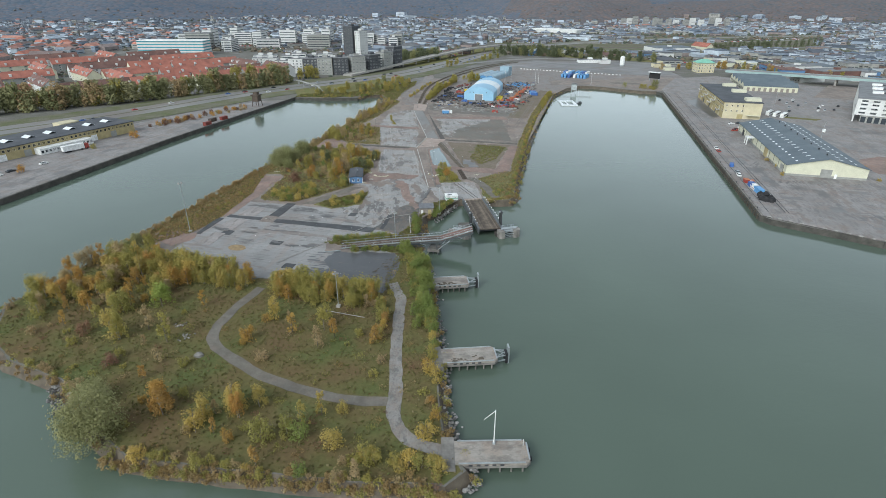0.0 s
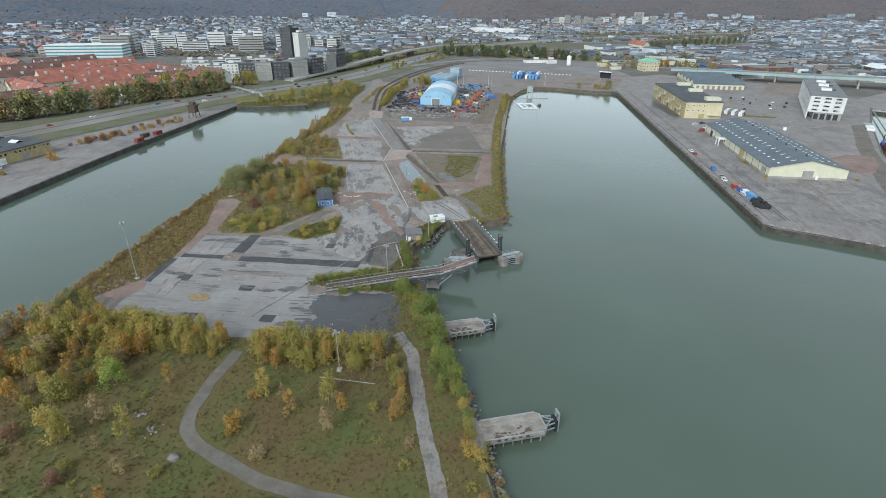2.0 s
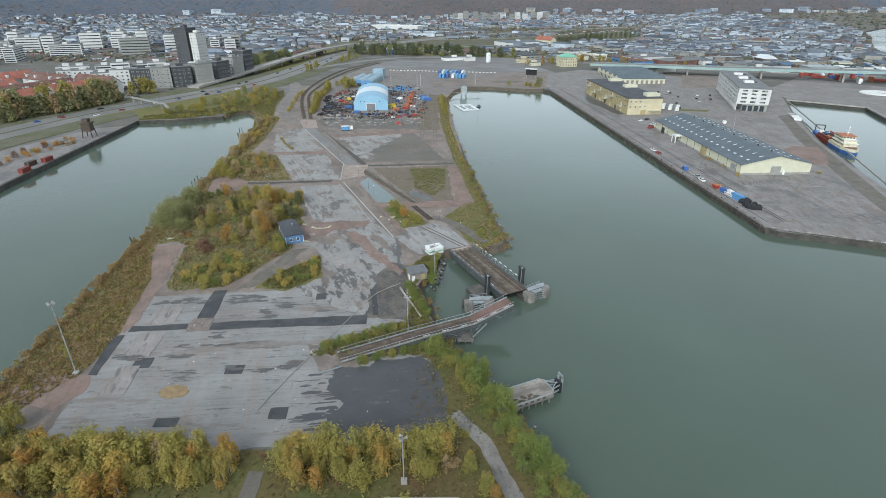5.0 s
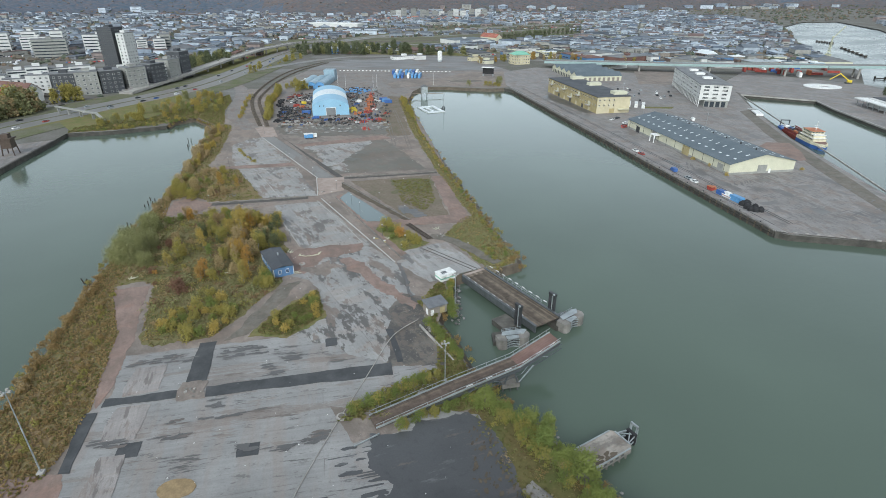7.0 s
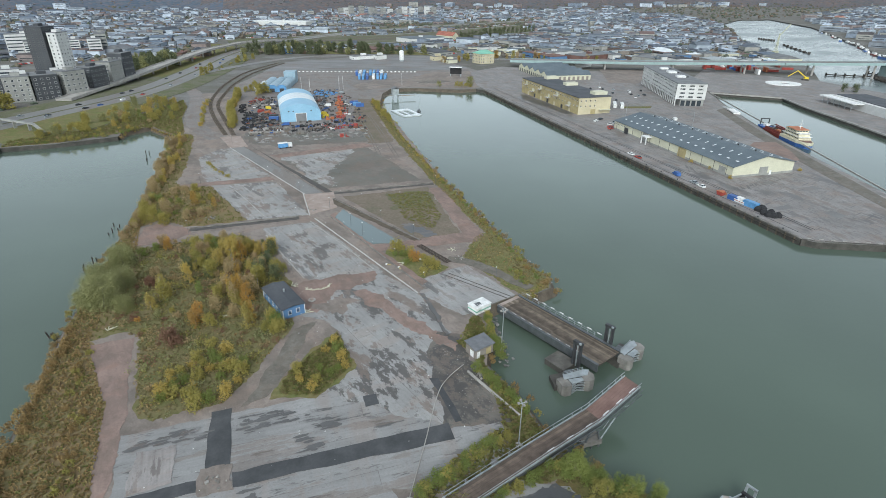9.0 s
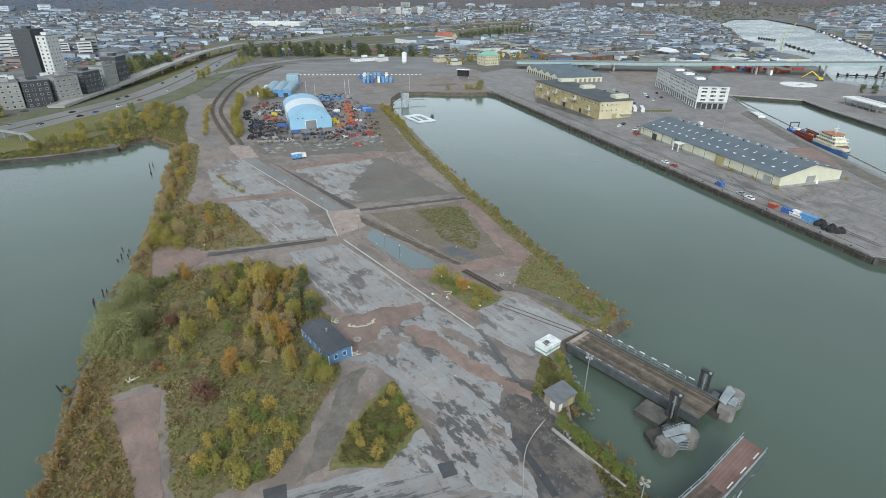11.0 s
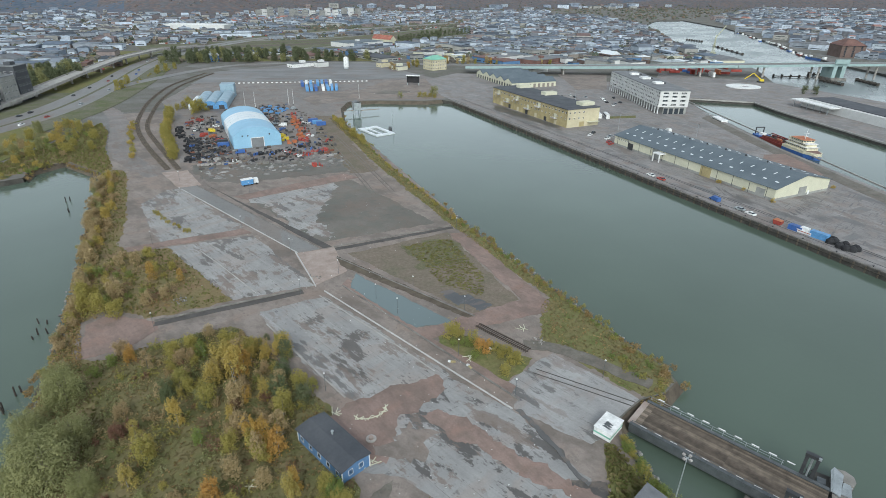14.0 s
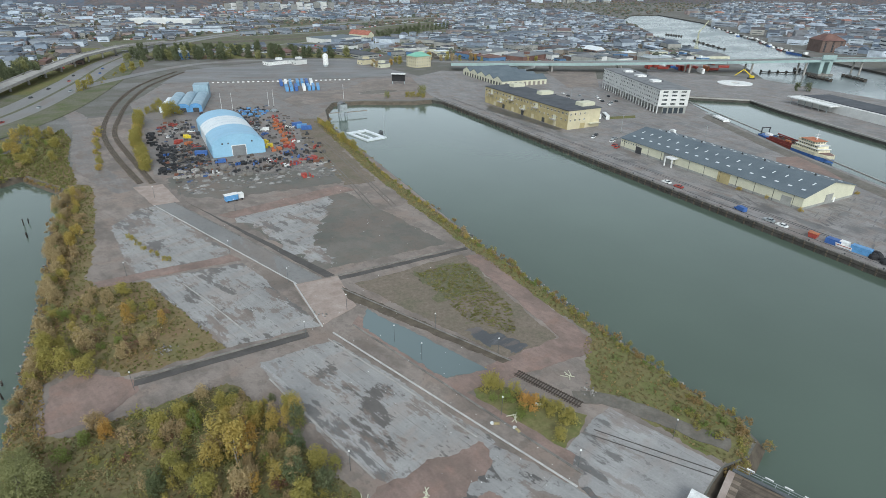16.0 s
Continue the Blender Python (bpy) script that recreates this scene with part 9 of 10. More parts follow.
# tall trees along the highway and the far side of the car park
D_ = "leaf_dark"
hedge([(-450, 325), (-402, 383), (-364, 428), (-338, 485), (-303, 545)], 3.4, 4.5, [("street", "leaf_grey"), ("street", B_), ("street", "leaf_grey"), ("street", "leaf_grey"), ("street", L_)], (1.15, 1.7))
hedge([(-470, 330), (-425, 390), (-385, 440)], 9.0, 6.0, [("street", D_), ("street", L_)], (0.8, 1.1))
hedge([(-305, 575), (-290, 590)], 5.0, 3.0, [("street", L_)], (0.8, 1.1))
hedge([(-110, 915), (-60, 905), (40, 885), (100, 862)], 7.5, 8.0, [("street", D_), ("street", D_), ("street", D_), ("street", W_)], (0.7, 1.3))
grove([(-140, 900), (-60, 920), (20, 900), (60, 940), (-60, 1010), (-140, 960)], 60, 6, 23, [("street", D_), ("street", D_), ("street", D_), ("street", W_)], (0.7, 1.25))
grove([(-235, 740), (-205, 820), (-215, 900), (-280, 860), (-270, 780)], 48, 7, 24, [("street", D_), ("street", D_), ("street", D_), ("street", W_)], (0.8, 1.25))
hedge([(-170, 720), (-150, 800), (-125, 870)], 11.0, 5.0, [("street", L_), ("bush", L_)], (0.5, 0.8))
hedge([(100, 760), (135, 790), (180, 800), (240, 770), (300, 740)], 8.0, 8.0, [("street", O), ("street", L_), ("street", B_)], (0.45, 0.8))
for x, y in [(225 + k * 8.5, 1062 + k * 4.2) for k in range(12)] + [(300 + k * 13, 1138 + k * 8) for k in range(12)]:
    tree("birch", x, y, D_, 2.2)

# low growth down to the waterline
for k, (x, y) in enumerate(inward(WATERLINE, 1.1)):
    if not (-56 < x < -28 and 196 < y < 236) and y < 560:
        for j in range(2 if y < 330 or x < -100 else (1 if tr_rng.random() < 0.6 else 0)):
            brown = tr_rng.random() < (0.75 if x < -100 else 0.45)
            tree("reed", x + tr_rng.uniform(-1.6, 1.6), y + tr_rng.uniform(-1.6, 1.6), "leaf_reed" if brown else L_, tr_rng.uniform(0.45, 0.8), -1.0)
# brambles and dead weeds that close the gaps between the trees
grove(WOOD, 190, 1.6, 61, [("scrub", W_), ("scrub", L_), ("scrub", B_), ("scrub", R_), ("scrub", "leaf_grey"), ("scrub", L_)], (0.5, 1.25), [[(-111, 238), (-98, 240), (-103, 257), (-115, 254)]])
grove([(-158, 322), (-140, 320), (-122, 320), (-132, 350), (-145, 364), (-157, 360)], 70, 1.6, 62, [("scrub", B_), ("scrub", L_), ("scrub", "leaf_reed"), ("scrub", R_)], (0.5, 1.2), [[(-134, 318), (-116, 318), (-120, 335), (-128, 335)]])
grove(SOUTH, 190, 2.2, 63, [("scrub", L_), ("scrub", B_), ("scrub", R_), ("scrub", "leaf_reed")], (0.3, 0.8), PATHS)
for (leaf, cat), parts in REST.items():
    nm = {"tree": "woodland", "bush": "thicket", "shrub": "undergrowth"}[cat]
    tagged(part(nm, clump_mesh(nm, np.concatenate(parts), leaf), None), "dense growth with " + WORDS[leaf], nm, "", "stuff")

# ---- ground cover ----
def tufts(name, poly, count, seed, mat, label, height=0.7, width=0.5, keep_out=()):
    """Thousands of small leaning tufts in one mesh."""
    pts = strew(poly, count, seed, keep_out)
    r = np.random.RandomState(seed)
    n = len(pts)
    p = np.concatenate([pts, np.zeros((n, 1))], 1)
    ang = r.rand(n) * math.pi
    h = height * (0.5 + r.rand(n))
    w = width * (0.6 + 0.8 * r.rand(n))
    vs = []
    for k in range(2):
        a_ = ang + k * math.pi / 2
        d = np.stack([np.cos(a_), np.sin(a_), 0 * a_], 1) * w[:, None]
        lean = (r.rand(n, 3) - 0.5) * 0.8 * h[:, None]
        lean[:, 2] = h
        vs.append(np.stack([p - d * 0.6, p + d * 0.6, p + lean + d, p + lean - d], 1))
    v = np.concatenate(vs, 1).reshape(-1, 3)
    me = bpy.data.meshes.new(name)
    me.from_pydata(v.tolist(), [], np.arange(len(v)).reshape(-1, 4).tolist())
    me.materials.append(M[mat])
    tagged(part(name, me, None), label, "undergrowth", "", "stuff")


tufts("meadow_grass", shore(SOUTH), 5000, 1, "tuft_green", "rough olive and brown meadow grass", 0.22, 0.28, PATHS)
tufts("meadow_weeds", shore(SOUTH), 3000, 2, "tuft_tawny", "dry brown weeds in the meadow", 0.32, 0.26, PATHS)
REEDS = [(-162, 152), (-151, 153), (-142, 168), (-141, 184), (-145, 215), (-151, 231), (-155, 243), (-154, 300), (-156, 318), (-155, 330), (-156, 470), (-164, 468), (-164, 295), (-165, 252), (-163, 210)]
tufts("reeds", shore(REEDS), 9000, 3, "tuft_brown", "dry brown reeds on the bank", 0.4, 0.24)
tufts("bank_grass", shore(WEST), 3500, 4, "tuft_green", "green weeds on the bank", 0.4, 0.3)
tufts("copse_grass", WOOD, 6000, 5, "tuft_tawny", "rough tawny grass under the young trees", 0.25, 0.26)
tufts("copse_weeds", WOOD, 1500, 6, "tuft_brown", "dry weeds under the young trees", 0.32, 0.26)
SHOREPATH = [ribbon([(-51, 263), (-45, 259), (-41, 254), (-37, 247), (-33, 239), (-31, 235)], 4.4)]
tufts("shore_grass", shore(EAST), 3200, 7, "tuft_tawny", "tawny weeds along the water", 0.27, 0.26, SHOREPATH)
tufts("shore_reeds", shore(EAST), 900, 8, "tuft_brown", "dry reeds along the water", 0.38, 0.26, SHOREPATH)
tufts("cove_grass", shore(COVE), 1500, 9, "tuft_green", "weeds beside the ramp", 0.6, 0.5)
tufts("marsh_reeds", shore(NORTH), 3200, 10, "tuft_green", "dry reeds at the head of the basin", 0.8, 0.4)
tufts("field_grass", [(-57, 331), (-39, 330), (-41, 300), (-48, 288), (-56, 300)], 1100, 11, "tuft_green", "thin grass on the muddy field", 0.25, 0.5)
tufts("island_grass", [(-108, 208), (-105, 215), (-92, 228), (-90, 214), (-99, 205)], 900, 12, "tuft_green", "weeds on the traffic island", 0.5, 0.5)

# stones of the shore
g = Geo()
r = random.Random(5)
for line, count, wide in (([(-11, 72), (-13, 79), (-18.5, 86), (-23.5, 100), (-30.5, 122), (-38.5, 147), (-45, 162)], 620, 1.4), ([(-118, 79), (-100, 69)], 150, 1.6), ([(-52, 205), (-50, 216), (-48, 226)], 90, 1.0), ([(-23, 236), (-24.2, 300), (-25, 330), (-25, 430)], 340, 1.0), ([(-161, 250), (-162, 330), (-163, 430)], 160, 0.8)):
    seg = [(p, q, math.hypot(q[0] - p[0], q[1] - p[1])) for p, q in zip(line, line[1:])]
    total = sum(s[2] for s in seg)
    for k in range(count):
        d = r.uniform(0, total)
        for p, q, ln in seg:
            if d <= ln:
                break
            d -= ln
        x, y = p[0] + (q[0] - p[0]) * d / ln + r.gauss(0, wide * 0.6), p[1] + (q[1] - p[1]) * d / ln + r.gauss(0, wide * 0.6)
        s, z = r.uniform(0.25, 0.65), r.uniform(-2.4, -1.0)
        q6 = [(x + s * math.cos(a_) * r.uniform(.7, 1.2), y + s * math.sin(a_) * r.uniform(.7, 1.2), z + s * r.uniform(-.1, .3)) for a_ in [i * math.tau / 5 for i in range(5)]]
        g.add(q6 + [(x, y, z + s * 0.8), (x, y, z - s)], [(i, (i + 1) % 5, 5) for i in range(5)] + [((i + 1) % 5, i, 6) for i in range(5)])
stuff("shore_stones", g, "rock", "grey riprap stones at the waterline", "stones")

# ---- hills ----
HILLS = [(-2150, 1980, 620, 400, 165), (-1500, 2800, 700, 400, 130), (-400, 3200, 800, 420, 110), (-50, 2290, 230, 240, 88), (-180, 2600, 320, 260, 85), (800, 2900, 600, 260, 70), (1500, 3000, 500, 260, 60), (-3600, 1900, 700, 700, 190), (2300, 3200, 700, 300, 70)]


def hill(x, y):
    h = sum(a_ * math.exp(-((x - cx) / sx) ** 2 - ((y - cy) / sy) ** 2) for cx, cy, sx, sy, a_ in HILLS)
    d = math.hypot(x, y)
    h += 135 * math.exp(-((d - 4350) / 420) ** 2) * (0.8 + 0.5 * noise.noise(Vector((x / 900, y / 900, 2))))
    return h * (1 + 0.25 * noise.noise(Vector((x / 260, y / 260, 0)))) - 6


g = Geo()
step, x0, y0, nx, ny = 75, -4875, -600, 131, 72
vs = []
for j in range(ny):
    for i in range(nx):
        x, y = x0 + i * step, y0 + j * step
        vs.append((x, y, max(-8.0, hill(x, y))))
fs = []
for j in range(ny - 1):
    for i in range(nx - 1):
        q = (j * nx + i, j * nx + i + 1, (j + 1) * nx + i + 1, (j + 1) * nx + i)
        if max(vs[k][2] for k in q) > -2:
            fs.append(q)
g.add(vs, fs)


def brown_side(x, y):
    """The nearer hill with beech and oak, and the low ridges east of it; these get less haze blue."""
    return x > -620 + 0.1 * y + 260 * noise.noise(Vector((x / 240, y / 240, 8))) and y < 3000 + 300 * noise.noise(Vector((x / 300, y / 300, 4)))


# Faces off the brown side take the bluer material, haze painted as colour.
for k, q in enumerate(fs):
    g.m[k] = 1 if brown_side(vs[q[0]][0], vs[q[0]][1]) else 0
hl = setting("backdrop_hills", g, ["hill", "brownhill"], "wooded hills round the city, autumn colours tinted blue for distance haze", "hills")
for p in hl.data.polygons:
    p.use_smooth = True

# ---- the spread-out city ----
ROADZONE = ribbon(HIGHWAY, 62)
PIERZONE = [(-480, -200), (-480, 320), (-400, 400), (-340, 500), (-250, 640), (-200, 760), (-150, 930), (60, 880), (130, 830), (300, 690), (460, 560), (440, 300), (330, -200)]
YARD = ribbon([(-190, 1060), (60, 1090), (280, 1180), (560, 1350), (900, 1610)], 190)
BLOCKS = [(-720, 360), (-420, 360), (-330, 520), (-240, 640), (-230, 740), (-330, 840), (-560, 840), (-720, 840)]


TAKEN = set()


def city(name, poly, count, seed, sizes, heights, mats, label, pitched=0.3, keep_out=(), turn=None, single=0):
    """Houses, stores and halls of a quarter; the nearest ones singly, the rest joined."""
    pts = strew(poly, count, seed, [ROADZONE, PIERZONE, RIVER, *keep_out])
    r = random.Random(seed)
    near = set(np.argsort([math.hypot(x, y - 200) for x, y in pts])[:single * 3].tolist()) if single else set()
    made = 0
    joined = Geo()
    for idx, (x, y) in enumerate(pts):
        z = hill(x, y)
        if z > 12:
            continue
        z = max(0.0, z)
        w, l = r.uniform(*sizes) / 2, r.uniform(*sizes) / 2 * r.choice((1, 1, 1.6, 2.2))
        h = r.uniform(*heights)
        m = max(2, math.ceil(max(w, l) / 6))
        cells = {(int(x // 6) + i, int(y // 6) + j) for i in range(-m, m + 1) for j in range(-m, m + 1)}
        if cells & TAKEN:
            w, l, m = w * 0.5, l * 0.45, max(1, m // 2)
            cells = {(int(x // 6) + i, int(y // 6) + j) for i in range(-m, m + 1) for j in range(-m, m + 1)}
            if cells & TAKEN:
                continue
        TAKEN.update(c_ for c_ in cells if abs(c_[0] - x // 6) < m and abs(c_[1] - y // 6) < m)
        a_ = radians((turn if turn is not None else 20 * noise.noise(Vector((x / 400, y / 400, 5))) * 3) + r.choice((0, 0, 90)) + r.uniform(-3, 3))
        c, s = math.cos(a_), math.sin(a_)
        f = lambda px, py, pz: (x + px * c - py * s, y + px * s + py * c, z + pz)
        alone = idx in near and made < single
        wall, roof = (Geo(), Geo()) if alone else (joined, joined)
        wi, ri, gi = (0, 0, 1) if alone else (0, 1, 2)
        box = [f(px, py, pz) for pz in (0 if alone else -4, h) for px, py in ((-w, -l), (w, -l), (w, l), (-w, l))]
        wall.add(box, [(0, 1, 5, 4), (1, 2, 6, 5), (2, 3, 7, 6), (3, 0, 4, 7)], wi)
        for k in range(max(1, min(3, int(h / 4)))):
            # windows, a little proud of the walls
            za = 1.4 + k * h / max(1, min(3, int(h / 4)))
            zb = za + 1.0
            for (ax, ay), (bx, by) in (((-w * 0.9, -l - 0.08), (w * 0.9, -l - 0.08)), ((w + 0.08, -l * 0.9), (w + 0.08, l * 0.9)), ((-w - 0.08, l * 0.9), (-w - 0.08, -l * 0.9))):
                nn = 3 if alone else 1
                for q in range(nn):
                    g0, g1 = (q + 0.12) / nn, (q + 0.88) / nn
                    wall.add([f(ax + (bx - ax) * g0, ay + (by - ay) * g0, za), f(ax + (bx - ax) * g1, ay + (by - ay) * g1, za), f(ax + (bx - ax) * g1, ay + (by - ay) * g1, zb), f(ax + (bx - ax) * g0, ay + (by - ay) * g0, zb)], [(0, 1, 2, 3)], gi)
        if r.random() < pitched:
            rr = h + min(w, l, 7) * 0.62
            roof.add([f(-w, -l, h), f(w, -l, h), f(w, l, h), f(-w, l, h), f(0, -l, rr), f(0, l, rr)], [(0, 4, 5, 3), (1, 2, 5, 4), (0, 1, 4), (2, 3, 5)], ri)
        else:
            o = 0.3
            roof.add([f(-w - o, -l - o, h), f(w + o, -l - o, h), f(w + o, l + o, h), f(-w - o, l + o, h), f(-w - o, -l - o, h + 0.6), f(w + o, -l - o, h + 0.6), f(w + o, l + o, h + 0.6), f(-w - o, l + o, h + 0.6)], [(4, 5, 6, 7), (0, 1, 5, 4), (1, 2, 6, 5), (2, 3, 7, 6), (3, 0, 4, 7)], ri)
            if r.random() < 0.5:
                px, py = r.uniform(-w, w) * 0.5, r.uniform(-l, l) * 0.5
                roof.add([f(px + a2, py + b2, h + c2) for c2 in (0.6, 2.0) for a2, b2 in ((-1.5, -1.5), (1.5, -1.5), (1.5, 1.5), (-1.5, 1.5))], [(4, 5, 6, 7), (0, 1, 5, 4), (1, 2, 6, 5), (2, 3, 7, 6), (3, 0, 4, 7)], ri)
        if alone:
            made += 1
            wm, rm = HALL_WALLS[made % len(HALL_WALLS)], HALL_ROOFS[(made * 5) % len(HALL_ROOFS)]
            t = thing("industrial_hall", "low " + wm[1] + " hall with a " + rm[1] + " roof", "building", None, "industrial halls")
            part("wall", wall, [wm[0], "glass"], t)
            part("roof", roof, rm[0], t)
    stuff(name, joined, mats, label, "buildings")


HALL_WALLS = [("palewall", "pale"), ("shedwall", "brown-grey"), ("plinth", "grey"), ("bluewall", "blue"), ("palewall", "pale"), ("cream", "cream"), ("brickdark", "dark brick")]
HALL_ROOFS = [("roofgrey", "grey felt"), ("roofdark", "dark felt"), ("roofblue", "blue-grey"), ("tentwhite", "white sheet"), ("roofgrey", "grey felt"), ("tilebrown", "brown"), ("galv", "pale metal"), ("roofdark", "dark felt"), ("roofblue", "blue-grey")]
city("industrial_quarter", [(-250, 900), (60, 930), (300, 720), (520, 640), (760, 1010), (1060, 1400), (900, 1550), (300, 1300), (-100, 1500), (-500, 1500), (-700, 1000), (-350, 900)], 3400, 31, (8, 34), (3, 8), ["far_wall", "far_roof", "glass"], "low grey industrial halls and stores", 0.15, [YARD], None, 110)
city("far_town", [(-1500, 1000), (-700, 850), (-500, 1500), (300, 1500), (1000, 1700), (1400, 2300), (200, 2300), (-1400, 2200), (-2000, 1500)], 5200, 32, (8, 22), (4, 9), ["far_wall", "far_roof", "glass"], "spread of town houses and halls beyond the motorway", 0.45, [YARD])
city("tile_roof_town", [(-1900, 700), (-760, 520), (-760, 900), (-1000, 1500), (-1900, 1500)], 1300, 33, (9, 22), (5, 10), ["far_wall", "far_tile", "glass"], "town quarter with red tiled roofs", 0.9)
city("red_terraces", [(0, 1640), (300, 1780), (310, 1880), (180, 1900), (0, 1760)], 500, 34, (8, 14), (5, 8), ["far_wall", "far_tile", "glass"], "rows of red-roofed terraced houses below the hill", 0.9)
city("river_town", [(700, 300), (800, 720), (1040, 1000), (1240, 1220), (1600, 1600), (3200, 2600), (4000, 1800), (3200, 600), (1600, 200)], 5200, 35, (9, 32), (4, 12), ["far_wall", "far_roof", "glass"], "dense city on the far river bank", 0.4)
city("river_town_roofs", [(760, 300), (1060, 980), (1600, 1500), (2800, 2200), (3200, 900), (1600, 200)], 220, 36, (10, 26), (6, 13), ["far_wall", "far_tile", "glass"], "red-roofed houses on the far river bank", 0.8)
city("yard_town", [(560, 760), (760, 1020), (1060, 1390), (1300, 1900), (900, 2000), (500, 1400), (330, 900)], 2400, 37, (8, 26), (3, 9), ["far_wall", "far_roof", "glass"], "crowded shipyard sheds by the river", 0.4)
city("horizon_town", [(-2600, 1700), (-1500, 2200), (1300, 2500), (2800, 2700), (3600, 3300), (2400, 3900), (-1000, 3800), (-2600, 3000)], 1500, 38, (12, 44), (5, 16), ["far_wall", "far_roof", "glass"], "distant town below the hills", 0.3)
city("west_town", [(-2200, 200), (-520, 240), (-520, 340), (-760, 500), (-1900, 700)], 400, 39, (10, 26), (6, 14), ["far_wall", "far_tile", "glass"], "houses west of the dual carriageway", 0.8)

g = Geo()
rc = random.Random(61)
for x, y in strew([(-700, 880), (-250, 800), (60, 900), (300, 740), (520, 640), (800, 1000), (1060, 1400), (600, 1500), (-600, 1500)], 420, 62, [ROADZONE, PIERZONE, RIVER, YARD]):
    a_ = rc.choice((0.2, 1.77, 0.9))
    for k in range(rc.randint(3, 9)):
        cx, cy = x + math.cos(a_) * 3.0 * k, y + math.sin(a_) * 3.0 * k
        ux, uy, vx, vy = -math.sin(a_) * 2.2, math.cos(a_) * 2.2, math.cos(a_) * 0.95, math.sin(a_) * 0.95
        lo = [(cx + ux * s + vx * q, cy + uy * s + vy * q, 0.3) for s, q in ((-1, -1), (1, -1), (1, 1), (-1, 1))]
        hi = [(cx + (px - cx) * 0.8, cy + (py - cy) * 0.75, 1.6) for px, py, _ in lo]
        g.add(lo + hi, [(4, 5, 6, 7), (0, 1, 5, 4), (1, 2, 6, 5), (2, 3, 7, 6), (3, 0, 4, 7)])
stuff("parked_cars", g, "cars", "rows of parked cars between the halls", "cars")

# woods: clumps on the hills and between the houses
def clumps(name, pts, mat, label, size, seed):
    r = np.random.RandomState(seed)
    n = len(pts)
    z = np.array([max(0.0, hill(x, y)) for x, y in pts]) - 1
    sz = r.uniform(size[0], size[1], n)
    turn = r.rand(n) * math.tau
    q = np.arange(4) * math.tau / 4
    mid = np.stack([pts[:, :1] + sz[:, None] * np.cos(q + turn[:, None]) * r.uniform(0.75, 1.1, (n, 4)), pts[:, 1:] + sz[:, None] * np.sin(q + turn[:, None]) * r.uniform(0.75, 1.1, (n, 4)), z[:, None] + sz[:, None] * r.uniform(0.5, 0.85, (n, 4))], 2)
    low = np.stack([pts[:, :1] + 0.7 * sz[:, None] * np.cos(q + turn[:, None]), pts[:, 1:] + 0.7 * sz[:, None] * np.sin(q + turn[:, None]), np.repeat(z[:, None] - 1, 4, 1)], 2)
    top = np.stack([pts[:, 0] + r.uniform(-.3, .3, n) * sz, pts[:, 1] + r.uniform(-.3, .3, n) * sz, z + sz * r.uniform(1.0, 1.4, n)], 1)[:, None]
    v = np.concatenate([mid, low, top], 1).reshape(-1, 3)
    f = []
    for b in range(0, 9 * n, 9):
        for k in range(4):
            e_ = (k + 1) % 4
            f.append((b + k, b + e_, b + 8))
            f.append((b + 4 + k, b + 4 + e_, b + e_, b + k))
    me = bpy.data.meshes.new(name)
    me.from_pydata(v.tolist(), [], f)
    me.materials.append(M[mat])
    tagged(part(name, me, None), label, "woods", "", "stuff")


M["brown_trees"] = islands("brown_wood_trees", [(0.14, 0.122, 0.118), (0.16, 0.130, 0.12), (0.125, 0.124, 0.122), (0.172, 0.135, 0.12), (0.135, 0.128, 0.126)], 0.95, 30)
M["town_trees"] = islands("town_tree_leaves", [(0.095, 0.105, 0.075), (0.135, 0.115, 0.088), (0.075, 0.092, 0.066), (0.165, 0.122, 0.085), (0.10, 0.115, 0.08), (0.115, 0.105, 0.09), (0.15, 0.13, 0.095)], 0.95, 8)
allp = strew([(-4600, 300), (-520, 300), (-300, 900), (400, 900), (700, 1100), (1500, 1650), (4600, 400), (4600, 4500), (-4600, 4500)], 36000, 51, [ROADZONE, RIVER, PIERZONE, BLOCKS, YARD])
hh = np.array([hill(x, y) for x, y in allp])
rs = np.random.RandomState(2)
near = strew([(-1500, 900), (-700, 860), (-260, 820), (60, 900), (280, 760), (520, 650), (800, 1010), (1100, 1420), (1000, 1900), (-1200, 1900)], 15000, 58, [ROADZONE, RIVER, PIERZONE, YARD, BLOCKS])
near = near[np.array([noise.noise(Vector((x / 90, y / 60, 3))) + 0.3 * noise.noise(Vector((x / 30, y / 30, 1))) for x, y in near]) > -0.03]
clumps("town_tree_belts", near, "town_trees", "dark tree belts between the halls", (2.5, 5.5), 59)
wood = allp[(hh > 10) & (hh < 45) & (rs.rand(len(hh)) < 0.45)]
clumps("hill_woods", wood, "brown_trees", "brown autumn woods at the foot of the hills", (3, 5.5), 52)
clumps("town_trees", allp[(hh <= 14) & ((rs.rand(len(hh)) < 0.9) & (np.array([noise.noise(Vector((x / 130, y / 70, 7))) for x, y in allp]) > -0.2))], "town_trees", "scattered town trees between the houses", (3.0, 6.5), 53)

# ---- nearer town buildings with their windows ----
r = random.Random(77)


